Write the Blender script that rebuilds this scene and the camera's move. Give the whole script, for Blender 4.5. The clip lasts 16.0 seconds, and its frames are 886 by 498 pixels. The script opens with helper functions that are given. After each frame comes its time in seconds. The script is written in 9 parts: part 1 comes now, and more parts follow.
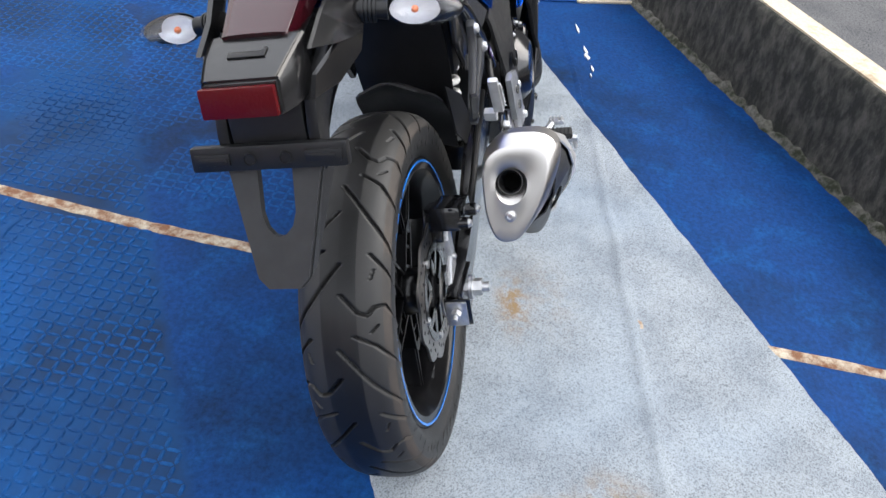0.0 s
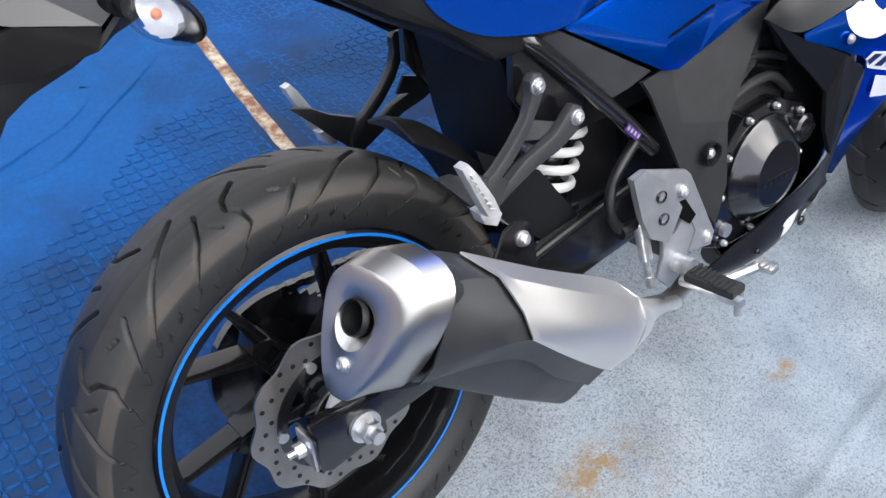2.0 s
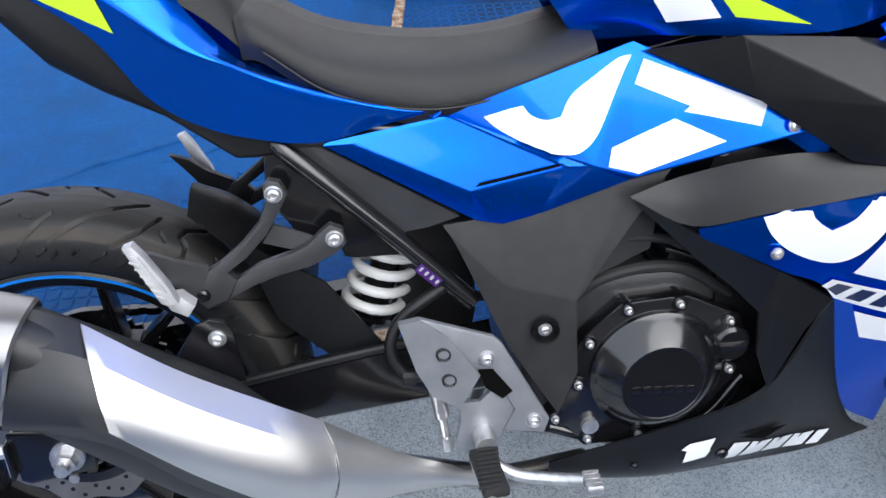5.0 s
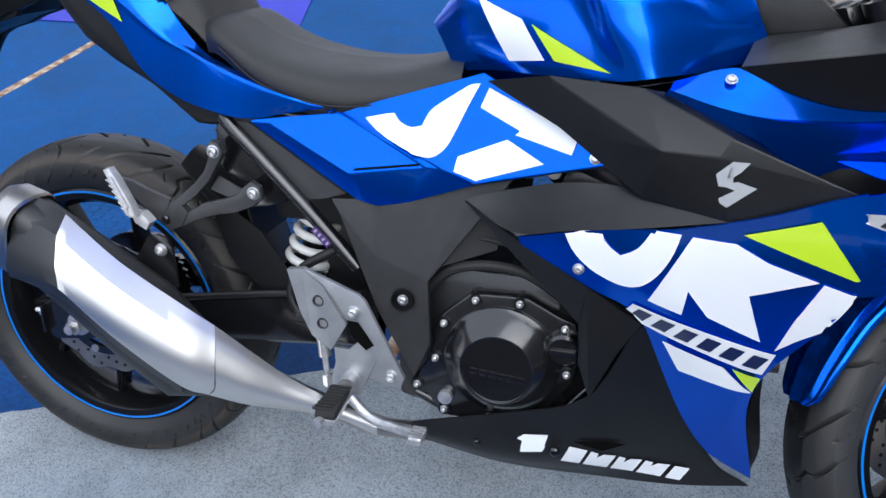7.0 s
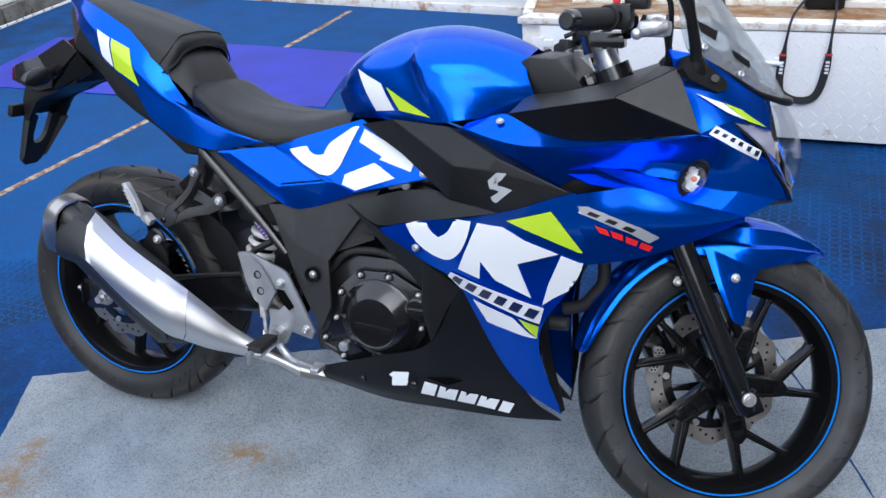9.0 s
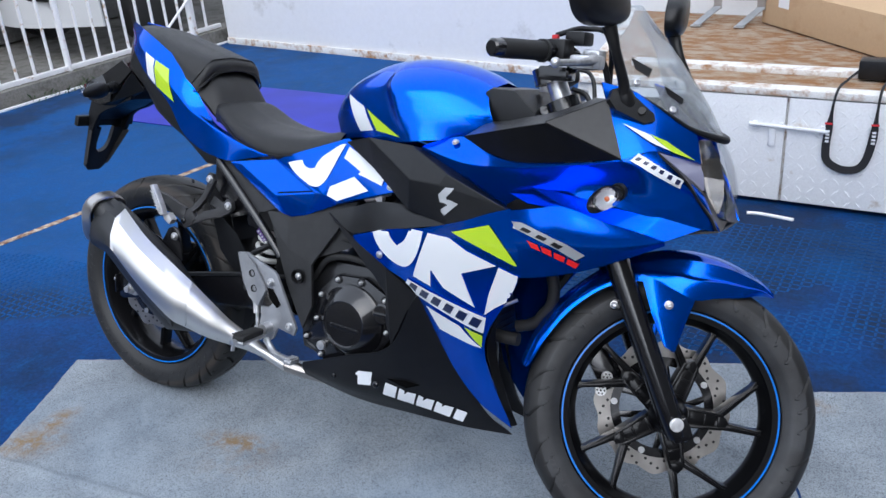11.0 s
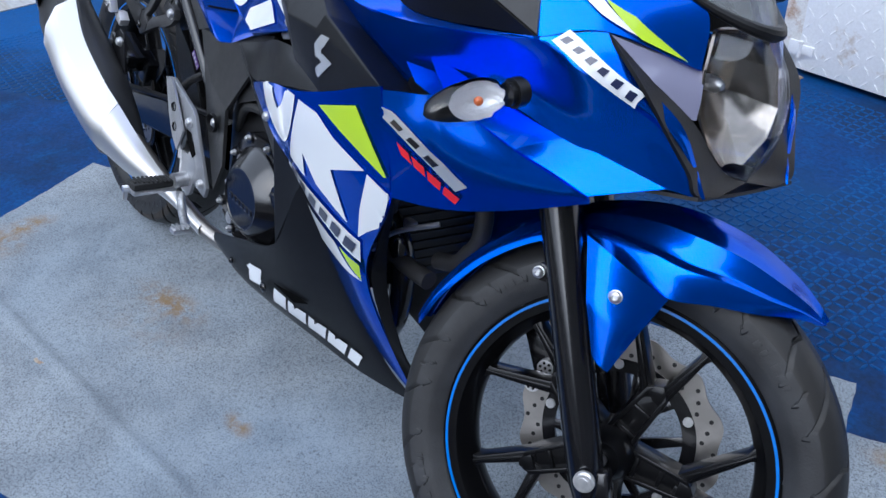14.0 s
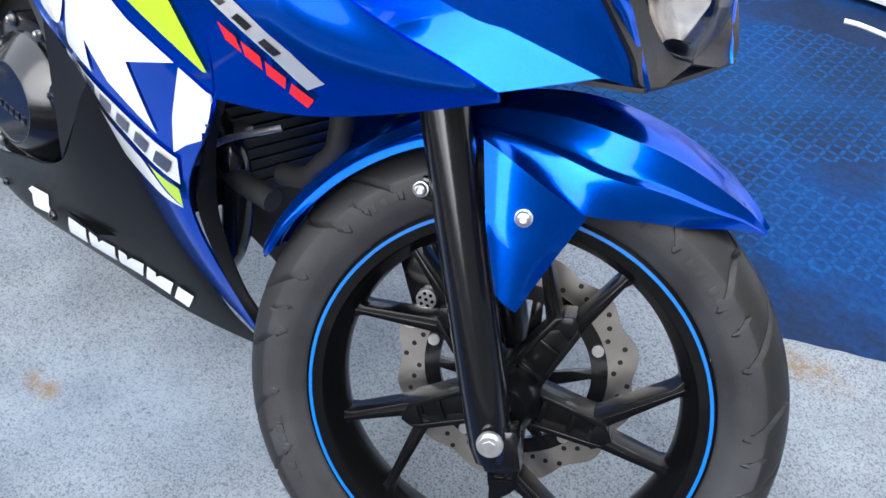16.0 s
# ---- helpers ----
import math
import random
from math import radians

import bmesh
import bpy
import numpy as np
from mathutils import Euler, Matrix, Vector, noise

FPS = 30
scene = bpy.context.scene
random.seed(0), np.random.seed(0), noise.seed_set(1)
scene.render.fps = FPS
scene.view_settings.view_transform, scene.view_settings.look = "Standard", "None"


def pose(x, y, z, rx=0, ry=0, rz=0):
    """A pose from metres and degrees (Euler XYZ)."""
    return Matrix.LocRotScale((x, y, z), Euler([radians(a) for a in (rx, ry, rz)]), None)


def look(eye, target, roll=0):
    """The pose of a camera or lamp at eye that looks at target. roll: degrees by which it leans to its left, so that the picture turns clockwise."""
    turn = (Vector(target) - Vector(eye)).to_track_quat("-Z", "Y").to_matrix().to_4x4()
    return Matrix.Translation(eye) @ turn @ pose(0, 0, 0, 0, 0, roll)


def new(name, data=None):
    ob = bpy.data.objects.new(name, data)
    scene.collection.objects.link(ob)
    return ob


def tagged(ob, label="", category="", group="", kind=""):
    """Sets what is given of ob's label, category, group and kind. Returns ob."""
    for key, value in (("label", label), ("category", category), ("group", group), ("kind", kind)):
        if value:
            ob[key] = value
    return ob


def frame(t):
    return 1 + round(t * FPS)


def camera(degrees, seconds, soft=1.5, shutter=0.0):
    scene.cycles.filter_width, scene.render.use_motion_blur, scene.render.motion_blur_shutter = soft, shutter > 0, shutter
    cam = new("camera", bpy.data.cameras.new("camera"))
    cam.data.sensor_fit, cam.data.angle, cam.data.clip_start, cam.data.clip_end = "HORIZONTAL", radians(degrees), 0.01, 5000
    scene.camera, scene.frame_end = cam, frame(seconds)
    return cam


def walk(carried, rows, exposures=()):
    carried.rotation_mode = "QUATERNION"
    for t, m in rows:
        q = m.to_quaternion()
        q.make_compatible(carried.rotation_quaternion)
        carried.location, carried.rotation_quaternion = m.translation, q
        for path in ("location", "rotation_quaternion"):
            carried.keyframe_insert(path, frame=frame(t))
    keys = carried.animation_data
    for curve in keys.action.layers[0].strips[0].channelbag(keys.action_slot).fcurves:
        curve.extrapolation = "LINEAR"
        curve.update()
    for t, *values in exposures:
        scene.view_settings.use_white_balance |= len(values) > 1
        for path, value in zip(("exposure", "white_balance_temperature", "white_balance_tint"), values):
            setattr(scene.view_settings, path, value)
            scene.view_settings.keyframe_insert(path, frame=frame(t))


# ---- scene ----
cam = camera(53.7, 16.0)
PATH = [
    (0, (-1.118, -0.102, 1.256), (0.469, 0.023, 0.045), 7.5),
    (0.5, (-0.959, -0.215, 1.205), (0.577, 0.089, -0.039), 9.6),
    (1, (-0.748, -0.298, 1.185), (0.626, 0.305, -0.137), 8.8),
    (1.5, (-0.564, -0.47, 1.205), (0.625, 0.387, -0.156), 6.4),
    (2, (-0.347, -0.572, 1.186), (0.627, 0.528, -0.171), 4.4),
    (2.5, (-0.108, -0.67, 1.192), (0.552, 0.637, -0.171), 2.7),
    (3, (0.055, -0.773, 1.206), (0.403, 0.654, -0.151), -2.7),
    (3.5, (0.114, -0.704, 1.193), (0.409, 0.747, -0.151), -3.3),
    (4, (0.146, -0.694, 1.212), (0.463, 0.746, -0.139), -0.9),
    (4.5, (0.256, -0.734, 1.224), (0.512, 0.747, -0.097), -1.1),
    (5, (0.376, -0.768, 1.23), (0.559, 0.739, -0.072), 0.1),
    (5.2, (0.437, -0.747, 1.218), (0.587, 0.762, -0.086), 0.5),
    (7.3, (1.031, -1.072, 1.315), (0.482, 0.469, 0.163), -3.4),
    (7.5, (1.102, -1.136, 1.341), (0.526, 0.401, 0.198), -3.2),
    (8, (1.34, -1.246, 1.374), (0.664, 0.282, 0.275), -4.9),
    (8.5, (1.451, -1.329, 1.424), (0.764, 0.23, 0.377), -5.8),
    (8.7, (1.453, -1.367, 1.431), (0.774, 0.206, 0.399), -5.5),
    (10.8, (1.801, -1.444, 1.37), (0.858, 0.106, 0.528), -4.6),
    (11, (1.845, -1.422, 1.366), (0.875, 0.112, 0.526), -4.5),
    (11.5, (1.946, -1.274, 1.342), (0.829, 0.153, 0.494), -3.4),
    (12, (2.076, -1.086, 1.337), (0.794, 0.175, 0.461), -1.5),
    (12.5, (2.187, -0.943, 1.327), (0.76, 0.139, 0.436), -1.4),
    (13, (2.122, -0.839, 1.307), (0.685, 0.185, 0.366), -2.7),
    (13.5, (2.049, -0.7, 1.244), (0.665, 0.284, 0.188), -2.4),
    (14, (1.941, -0.592, 1.149), (0.62, 0.404, 0.026), -2.0),
    (14.5, (1.808, -0.522, 1.024), (0.622, 0.569, -0.161), -0.3),
    (15, (1.736, -0.469, 0.931), (0.667, 0.648, -0.338), 1.3),
    (15.5, (1.721, -0.442, 0.928), (0.722, 0.686, -0.386), 2.4),
    (16, (1.744, -0.465, 1.033), (0.811, 0.687, -0.309), 3.2),
]
EXPOSURES = [(0, 1.29, 6350, 10), (0.5, 1.29, 6350, 10), (1.5, 1.38, 6200, 10), (2.5, 1.28, 6200, 10), (4.0, 1.28, 6400, 10), (5.0, 0.97, 6000, 10), (7.5, 0.73, 5750, 10), (8.5, 0.62, 5700, 10), (12.5, 0.50, 5700, 10), (14.0, 0.54, 5450, 10), (14.5, 0.66, 5400, 10), (15.0, 1.06, 5800, 10), (15.5, 1.22, 5850, 10), (16.0, 1.27, 6000, 10)]
walk(cam, [(t, look(eye, target, roll)) for t, eye, target, roll in PATH], EXPOSURES)

# ---------- light ----------
SUN_EL, SUN_AZ = 46.0, 150.0
world = bpy.data.worlds.new("sky")
scene.world = world
world.use_nodes = True
wn = world.node_tree
sky = wn.nodes.new("ShaderNodeTexSky")
sky.sky_type = 'NISHITA'
sky.sun_disc = False
sky.sun_elevation = radians(SUN_EL)
sky.sun_rotation = radians(SUN_AZ)
sky.dust_density = 4.0
sky.ozone_density = 0.6
hazy = wn.nodes.new("ShaderNodeMixRGB")
hazy.blend_type = 'MIX'
hazy.inputs[0].default_value = 0.75
hazy.inputs[2].default_value = (9.0, 9.1, 9.3, 1)
wn.links.new(sky.outputs[0], hazy.inputs[1])
wn.links.new(hazy.outputs[0], wn.nodes["Background"].inputs[0])
wn.nodes["Background"].inputs[1].default_value = 0.13
sun_data = bpy.data.lights.new("sun", 'SUN')
sun_data.energy = 1.2
sun_data.angle = radians(60)
sun_data.color = (1.0, 0.96, 0.9)
sun = new("sun", sun_data)
sun.matrix_world = look((0, 0, 5), (math.sin(radians(SUN_AZ)) * -2, math.cos(radians(SUN_AZ)) * -2, 5 - 2 * math.tan(radians(SUN_EL))))


# ---------- materials ----------
def material(name, color, rough=0.5, metal=0.0, coat=0.0, var=0.0, scale=8.0, bump=0.0, bscale=60.0, color2=None, rvar=0.0, coat_rough=0.03, spec=0.5):
    """A surface with cloudy variation at two scales, fine relief and uneven gloss."""
    m = bpy.data.materials.new(name)
    m.use_nodes = True
    nt = m.node_tree
    b = nt.nodes["Principled BSDF"]
    b.inputs["Base Color"].default_value = (*color, 1)
    b.inputs["Roughness"].default_value = rough
    b.inputs["Metallic"].default_value = metal
    b.inputs["Coat Weight"].default_value = coat
    b.inputs["Coat Roughness"].default_value = coat_rough
    b.inputs["Specular IOR Level"].default_value = spec
    tc = nt.nodes.new("ShaderNodeTexCoord")
    if var > 0 or color2:
        n1 = nt.nodes.new("ShaderNodeTexNoise")
        n1.inputs["Scale"].default_value = scale
        n1.inputs["Detail"].default_value = 8
        nt.links.new(tc.outputs["Object"], n1.inputs["Vector"])
        ramp = nt.nodes.new("ShaderNodeValToRGB")
        c2 = color2 or tuple(max(0, c * (1 - var)) for c in color)
        ramp.color_ramp.elements[0].position, ramp.color_ramp.elements[1].position = 0.38, 0.64
        ramp.color_ramp.elements[0].color = (*c2, 1)
        ramp.color_ramp.elements[1].color = (*color, 1)
        nt.links.new(n1.outputs["Fac"], ramp.inputs["Fac"])
        nt.links.new(ramp.outputs["Color"], b.inputs["Base Color"])
    if rvar > 0:
        n2 = nt.nodes.new("ShaderNodeTexNoise")
        n2.inputs["Scale"].default_value = scale * 2.3
        n2.inputs["Detail"].default_value = 6
        nt.links.new(tc.outputs["Object"], n2.inputs["Vector"])
        mr = nt.nodes.new("ShaderNodeMapRange")
        mr.inputs[3].default_value, mr.inputs[4].default_value = max(0, rough - rvar), min(1, rough + rvar)
        nt.links.new(n2.outputs["Fac"], mr.inputs[0])
        nt.links.new(mr.outputs[0], b.inputs["Roughness"])
    if bump > 0:
        n3 = nt.nodes.new("ShaderNodeTexNoise")
        n3.inputs["Scale"].default_value = bscale
        n3.inputs["Detail"].default_value = 4
        nt.links.new(tc.outputs["Object"], n3.inputs["Vector"])
        bp = nt.nodes.new("ShaderNodeBump")
        bp.inputs["Strength"].default_value = bump
        bp.inputs["Distance"].default_value = 0.003
        nt.links.new(n3.outputs["Fac"], bp.inputs["Height"])
        nt.links.new(bp.outputs["Normal"], b.inputs["Normal"])
    return m


def glassy(name, color, rough=0.02, low=0.08, high=0.26, sky_haze=0.0):
    """Thin clear sheet: lets light straight through, with gloss by Fresnel; a grey diffuse share can stand in for
    reflected sky.
    """
    m = bpy.data.materials.new(name)
    m.use_nodes = True
    nt = m.node_tree
    nt.nodes.remove(nt.nodes["Principled BSDF"])
    tr = nt.nodes.new("ShaderNodeBsdfTransparent")
    tr.inputs[0].default_value = (*color, 1)
    gl = nt.nodes.new("ShaderNodeBsdfGlossy")
    gl.inputs["Roughness"].default_value = rough
    lw = nt.nodes.new("ShaderNodeLayerWeight")
    lw.inputs["Blend"].default_value = 0.5
    pw = nt.nodes.new("ShaderNodeMath")
    pw.operation = 'POWER'
    pw.inputs[1].default_value = 5.0
    fr = nt.nodes.new("ShaderNodeMapRange")
    fr.inputs[3].default_value, fr.inputs[4].default_value = low, high
    nt.links.new(lw.outputs["Facing"], pw.inputs[0])
    nt.links.new(pw.outputs[0], fr.inputs[0])
    mx = nt.nodes.new("ShaderNodeMixShader")
    nt.links.new(fr.outputs[0], mx.inputs[0])
    hz = nt.nodes.new("ShaderNodeMixShader")
    hz.inputs[0].default_value = sky_haze
    df = nt.nodes.new("ShaderNodeBsdfDiffuse")
    df.inputs[0].default_value = (0.5, 0.52, 0.54, 1)
    nt.links.new(tr.outputs[0], hz.inputs[1])
    nt.links.new(df.outputs[0], hz.inputs[2])
    nt.links.new(hz.outputs[0], mx.inputs[1])
    nt.links.new(gl.outputs[0], mx.inputs[2])
    nt.links.new(mx.outputs[0], nt.nodes["Material Output"].inputs["Surface"])
    return m


def node(nt, kind, **kw):
    n = nt.nodes.new(kind)
    for k, v in kw.items():
        n.inputs[k].default_value = v
    return n


def brushed(name, color, rough, stretch):
    """Brushed metal: fine scratches drawn out along one way, heat tint by large noise."""
    m = material(name, color, rough, 1.0)
    nt = m.node_tree
    b = nt.nodes["Principled BSDF"]
    tc = nt.nodes.new("ShaderNodeTexCoord")
    mp = nt.nodes.new("ShaderNodeMapping")
    mp.inputs["Scale"].default_value = stretch
    nz = node(nt, "ShaderNodeTexNoise", Scale=1.0, Detail=6.0)
    mr = nt.nodes.new("ShaderNodeMapRange")
    mr.inputs[3].default_value, mr.inputs[4].default_value = rough - 0.06, rough + 0.08
    bp = node(nt, "ShaderNodeBump", Strength=0.05, Distance=0.0015)
    nt.links.new(tc.outputs["Object"], mp.inputs["Vector"])
    nt.links.new(mp.outputs[0], nz.inputs["Vector"])
    nt.links.new(nz.outputs["Fac"], mr.inputs[0])
    nt.links.new(mr.outputs[0], b.inputs["Roughness"])
    nt.links.new(nz.outputs["Fac"], bp.inputs["Height"])
    nt.links.new(bp.outputs[0], b.inputs["Normal"])
    return m


def floor_paint(name, blue, dark, pale, band=None):
    """Blue painted steel with dirt, pale scuffs and worn, unevenly glossy coats."""
    m = material(name, blue, 0.5, spec=0.14)
    nt = m.node_tree
    b = nt.nodes["Principled BSDF"]
    tc = nt.nodes.new("ShaderNodeTexCoord")
    big = node(nt, "ShaderNodeTexNoise", Scale=1.5, Detail=9.0, Roughness=0.66)
    mid = node(nt, "ShaderNodeTexNoise", Scale=9.0, Detail=8.0, Roughness=0.7)
    fine = node(nt, "ShaderNodeTexNoise", Scale=75.0, Detail=6.0, Roughness=0.75)
    for n in (big, mid, fine):
        nt.links.new(tc.outputs["Object"], n.inputs["Vector"])
    r1 = nt.nodes.new("ShaderNodeValToRGB")
    r1.color_ramp.elements[0].position, r1.color_ramp.elements[1].position = 0.36, 0.53
    r1.color_ramp.elements[0].color = (*dark, 1)
    r1.color_ramp.elements[1].color = (*blue, 1)
    r2 = nt.nodes.new("ShaderNodeValToRGB")
    r2.color_ramp.elements[0].position, r2.color_ramp.elements[1].position = 0.50, 0.80
    r2.color_ramp.elements[0].color = (0, 0, 0, 1)
    r2.color_ramp.elements[1].color = (0.55, 0.55, 0.55, 1)
    mx = nt.nodes.new("ShaderNodeMixRGB")
    mx.inputs[2].default_value = (*pale, 1)
    nt.links.new(big.outputs["Fac"], r1.inputs["Fac"])
    nt.links.new(mid.outputs["Fac"], r2.inputs["Fac"])
    nt.links.new(r1.outputs[0], mx.inputs[1])
    nt.links.new(r2.outputs[0], mx.inputs[0])
    grain = nt.nodes.new("ShaderNodeMixRGB")
    grain.blend_type = 'MULTIPLY'
    grain.inputs[0].default_value = 0.7
    r3 = nt.nodes.new("ShaderNodeValToRGB")
    r3.color_ramp.elements[0].position, r3.color_ramp.elements[1].position = 0.3, 0.6
    r3.color_ramp.elements[0].color = (0.18, 0.2, 0.24, 1)
    nt.links.new(fine.outputs["Fac"], r3.inputs["Fac"])
    nt.links.new(mx.outputs[0], grain.inputs[1])
    nt.links.new(r3.outputs[0], grain.inputs[2])
    if band:
        # trodden-in grime along a strip of bare plate, straight on one side, ragged on the other
        sep = nt.nodes.new("ShaderNodeSeparateXYZ")
        nt.links.new(tc.outputs["Object"], sep.inputs[0])
        mul = node(nt, "ShaderNodeMath")
        mul.operation = 'MULTIPLY_ADD'
        mul.inputs[1].default_value, mul.inputs[2].default_value = -0.54, -0.47
        nt.links.new(sep.outputs["X"], mul.inputs[0])
        dist = nt.nodes.new("ShaderNodeMath")
        nt.links.new(sep.outputs["Y"], dist.inputs[0])
        nt.links.new(mul.outputs[0], dist.inputs[1])
        near = nt.nodes.new("ShaderNodeMapRange")
        near.inputs[1].default_value, near.inputs[2].default_value = -0.01, 0.02
        nt.links.new(dist.outputs[0], near.inputs[0])
        rag = nt.nodes.new("ShaderNodeMath")
        rag.operation = 'MULTIPLY_ADD'
        rag.inputs[1].default_value = 1.5
        nt.links.new(big.outputs["Fac"], rag.inputs[0])
        nt.links.new(dist.outputs[0], rag.inputs[2])
        far = nt.nodes.new("ShaderNodeMapRange")
        far.inputs[1].default_value, far.inputs[2].default_value = 1.25, 0.95
        nt.links.new(rag.outputs[0], far.inputs[0])
        both_ends = nt.nodes.new("ShaderNodeMath")
        both_ends.operation = 'MULTIPLY'
        nt.links.new(near.outputs[0], both_ends.inputs[0])
        nt.links.new(far.outputs[0], both_ends.inputs[1])
        soil = nt.nodes.new("ShaderNodeMixRGB")
        soil.inputs[2].default_value = (*band, 1)
        nt.links.new(both_ends.outputs[0], soil.inputs[0])
        nt.links.new(grain.outputs[0], soil.inputs[1])
        # sky sheen over the rear floor, put into the paint as a paler blue
        worn = nt.nodes.new("ShaderNodeMapRange")
        worn.inputs[1].default_value, worn.inputs[2].default_value, worn.inputs[4].default_value = 0.9, 0.2, 0.32
        nt.links.new(sep.outputs["X"], worn.inputs[0])
        away = nt.nodes.new("ShaderNodeMapRange")
        away.inputs[1].default_value, away.inputs[2].default_value = 0.95, 1.3
        nt.links.new(rag.outputs[0], away.inputs[0])
        fade = nt.nodes.new("ShaderNodeMath")
        fade.operation = 'MULTIPLY'
        nt.links.new(worn.outputs[0], fade.inputs[0])
        nt.links.new(away.outputs[0], fade.inputs[1])
        painted_sheen = nt.nodes.new("ShaderNodeMixRGB")
        painted_sheen.inputs[2].default_value = (0.010, 0.115, 0.36, 1)
        nt.links.new(fade.outputs[0], painted_sheen.inputs[0])
        nt.links.new(soil.outputs[0], painted_sheen.inputs[1])
        grain = painted_sheen
        # black grime between the bars, in drifts; thicker towards the railing
        drift = node(nt, "ShaderNodeTexNoise", Scale=2.6, Detail=7.0, Roughness=0.62)
        nt.links.new(tc.outputs["Object"], drift.inputs["Vector"])
        lots = nt.nodes.new("ShaderNodeMapRange")
        lots.inputs[1].default_value, lots.inputs[2].default_value = 0.44, 0.58
        nt.links.new(drift.outputs["Fac"], lots.inputs[0])
        ahead = nt.nodes.new("ShaderNodeMapRange")
        ahead.inputs[1].default_value, ahead.inputs[2].default_value = 0.55, 0.85
        nt.links.new(sep.outputs["X"], ahead.inputs[0])
        beyond = nt.nodes.new("ShaderNodeMapRange")
        beyond.inputs[1].default_value, beyond.inputs[2].default_value = 0.1, 0.5
        nt.links.new(sep.outputs["Y"], beyond.inputs[0])
        there = nt.nodes.new("ShaderNodeMath")
        there.operation = 'MULTIPLY'
        nt.links.new(ahead.outputs[0], there.inputs[0])
        nt.links.new(beyond.outputs[0], there.inputs[1])
        fence_side = nt.nodes.new("ShaderNodeMapRange")
        fence_side.inputs[1].default_value, fence_side.inputs[2].default_value = -2.2, -2.9
        nt.links.new(sep.outputs["X"], fence_side.inputs[0])
        zone = nt.nodes.new("ShaderNodeMath")
        zone.operation = 'MAXIMUM'
        nt.links.new(both_ends.outputs[0], zone.inputs[0])
        nt.links.new(there.outputs[0], zone.inputs[1])
        zone2 = nt.nodes.new("ShaderNodeMath")
        zone2.operation = 'MAXIMUM'
        nt.links.new(zone.outputs[0], zone2.inputs[0])
        nt.links.new(fence_side.outputs[0], zone2.inputs[1])
        much = nt.nodes.new("ShaderNodeMath")
        much.operation = 'MULTIPLY'
        nt.links.new(zone2.outputs[0], much.inputs[0])
        nt.links.new(lots.outputs[0], much.inputs[1])
        part_of = nt.nodes.new("ShaderNodeMath")
        part_of.operation = 'MULTIPLY'
        part_of.inputs[1].default_value = 0.62
        nt.links.new(much.outputs[0], part_of.inputs[0])
        grime = nt.nodes.new("ShaderNodeMixRGB")
        grime.inputs[2].default_value = (0.011, 0.015, 0.025, 1)
        nt.links.new(part_of.outputs[0], grime.inputs[0])
        nt.links.new(grain.outputs[0], grime.inputs[1])
        grain = grime
    nt.links.new(grain.outputs[0], b.inputs["Base Color"])
    mr = nt.nodes.new("ShaderNodeMapRange")
    mr.inputs[3].default_value, mr.inputs[4].default_value = 0.45, 0.85
    nt.links.new(mid.outputs["Fac"], mr.inputs[0])
    nt.links.new(mr.outputs[0], b.inputs["Roughness"])
    bp = node(nt, "ShaderNodeBump", Strength=0.25, Distance=0.004)
    nt.links.new(mid.outputs["Fac"], bp.inputs["Height"])
    nt.links.new(bp.outputs[0], b.inputs["Normal"])
    return m


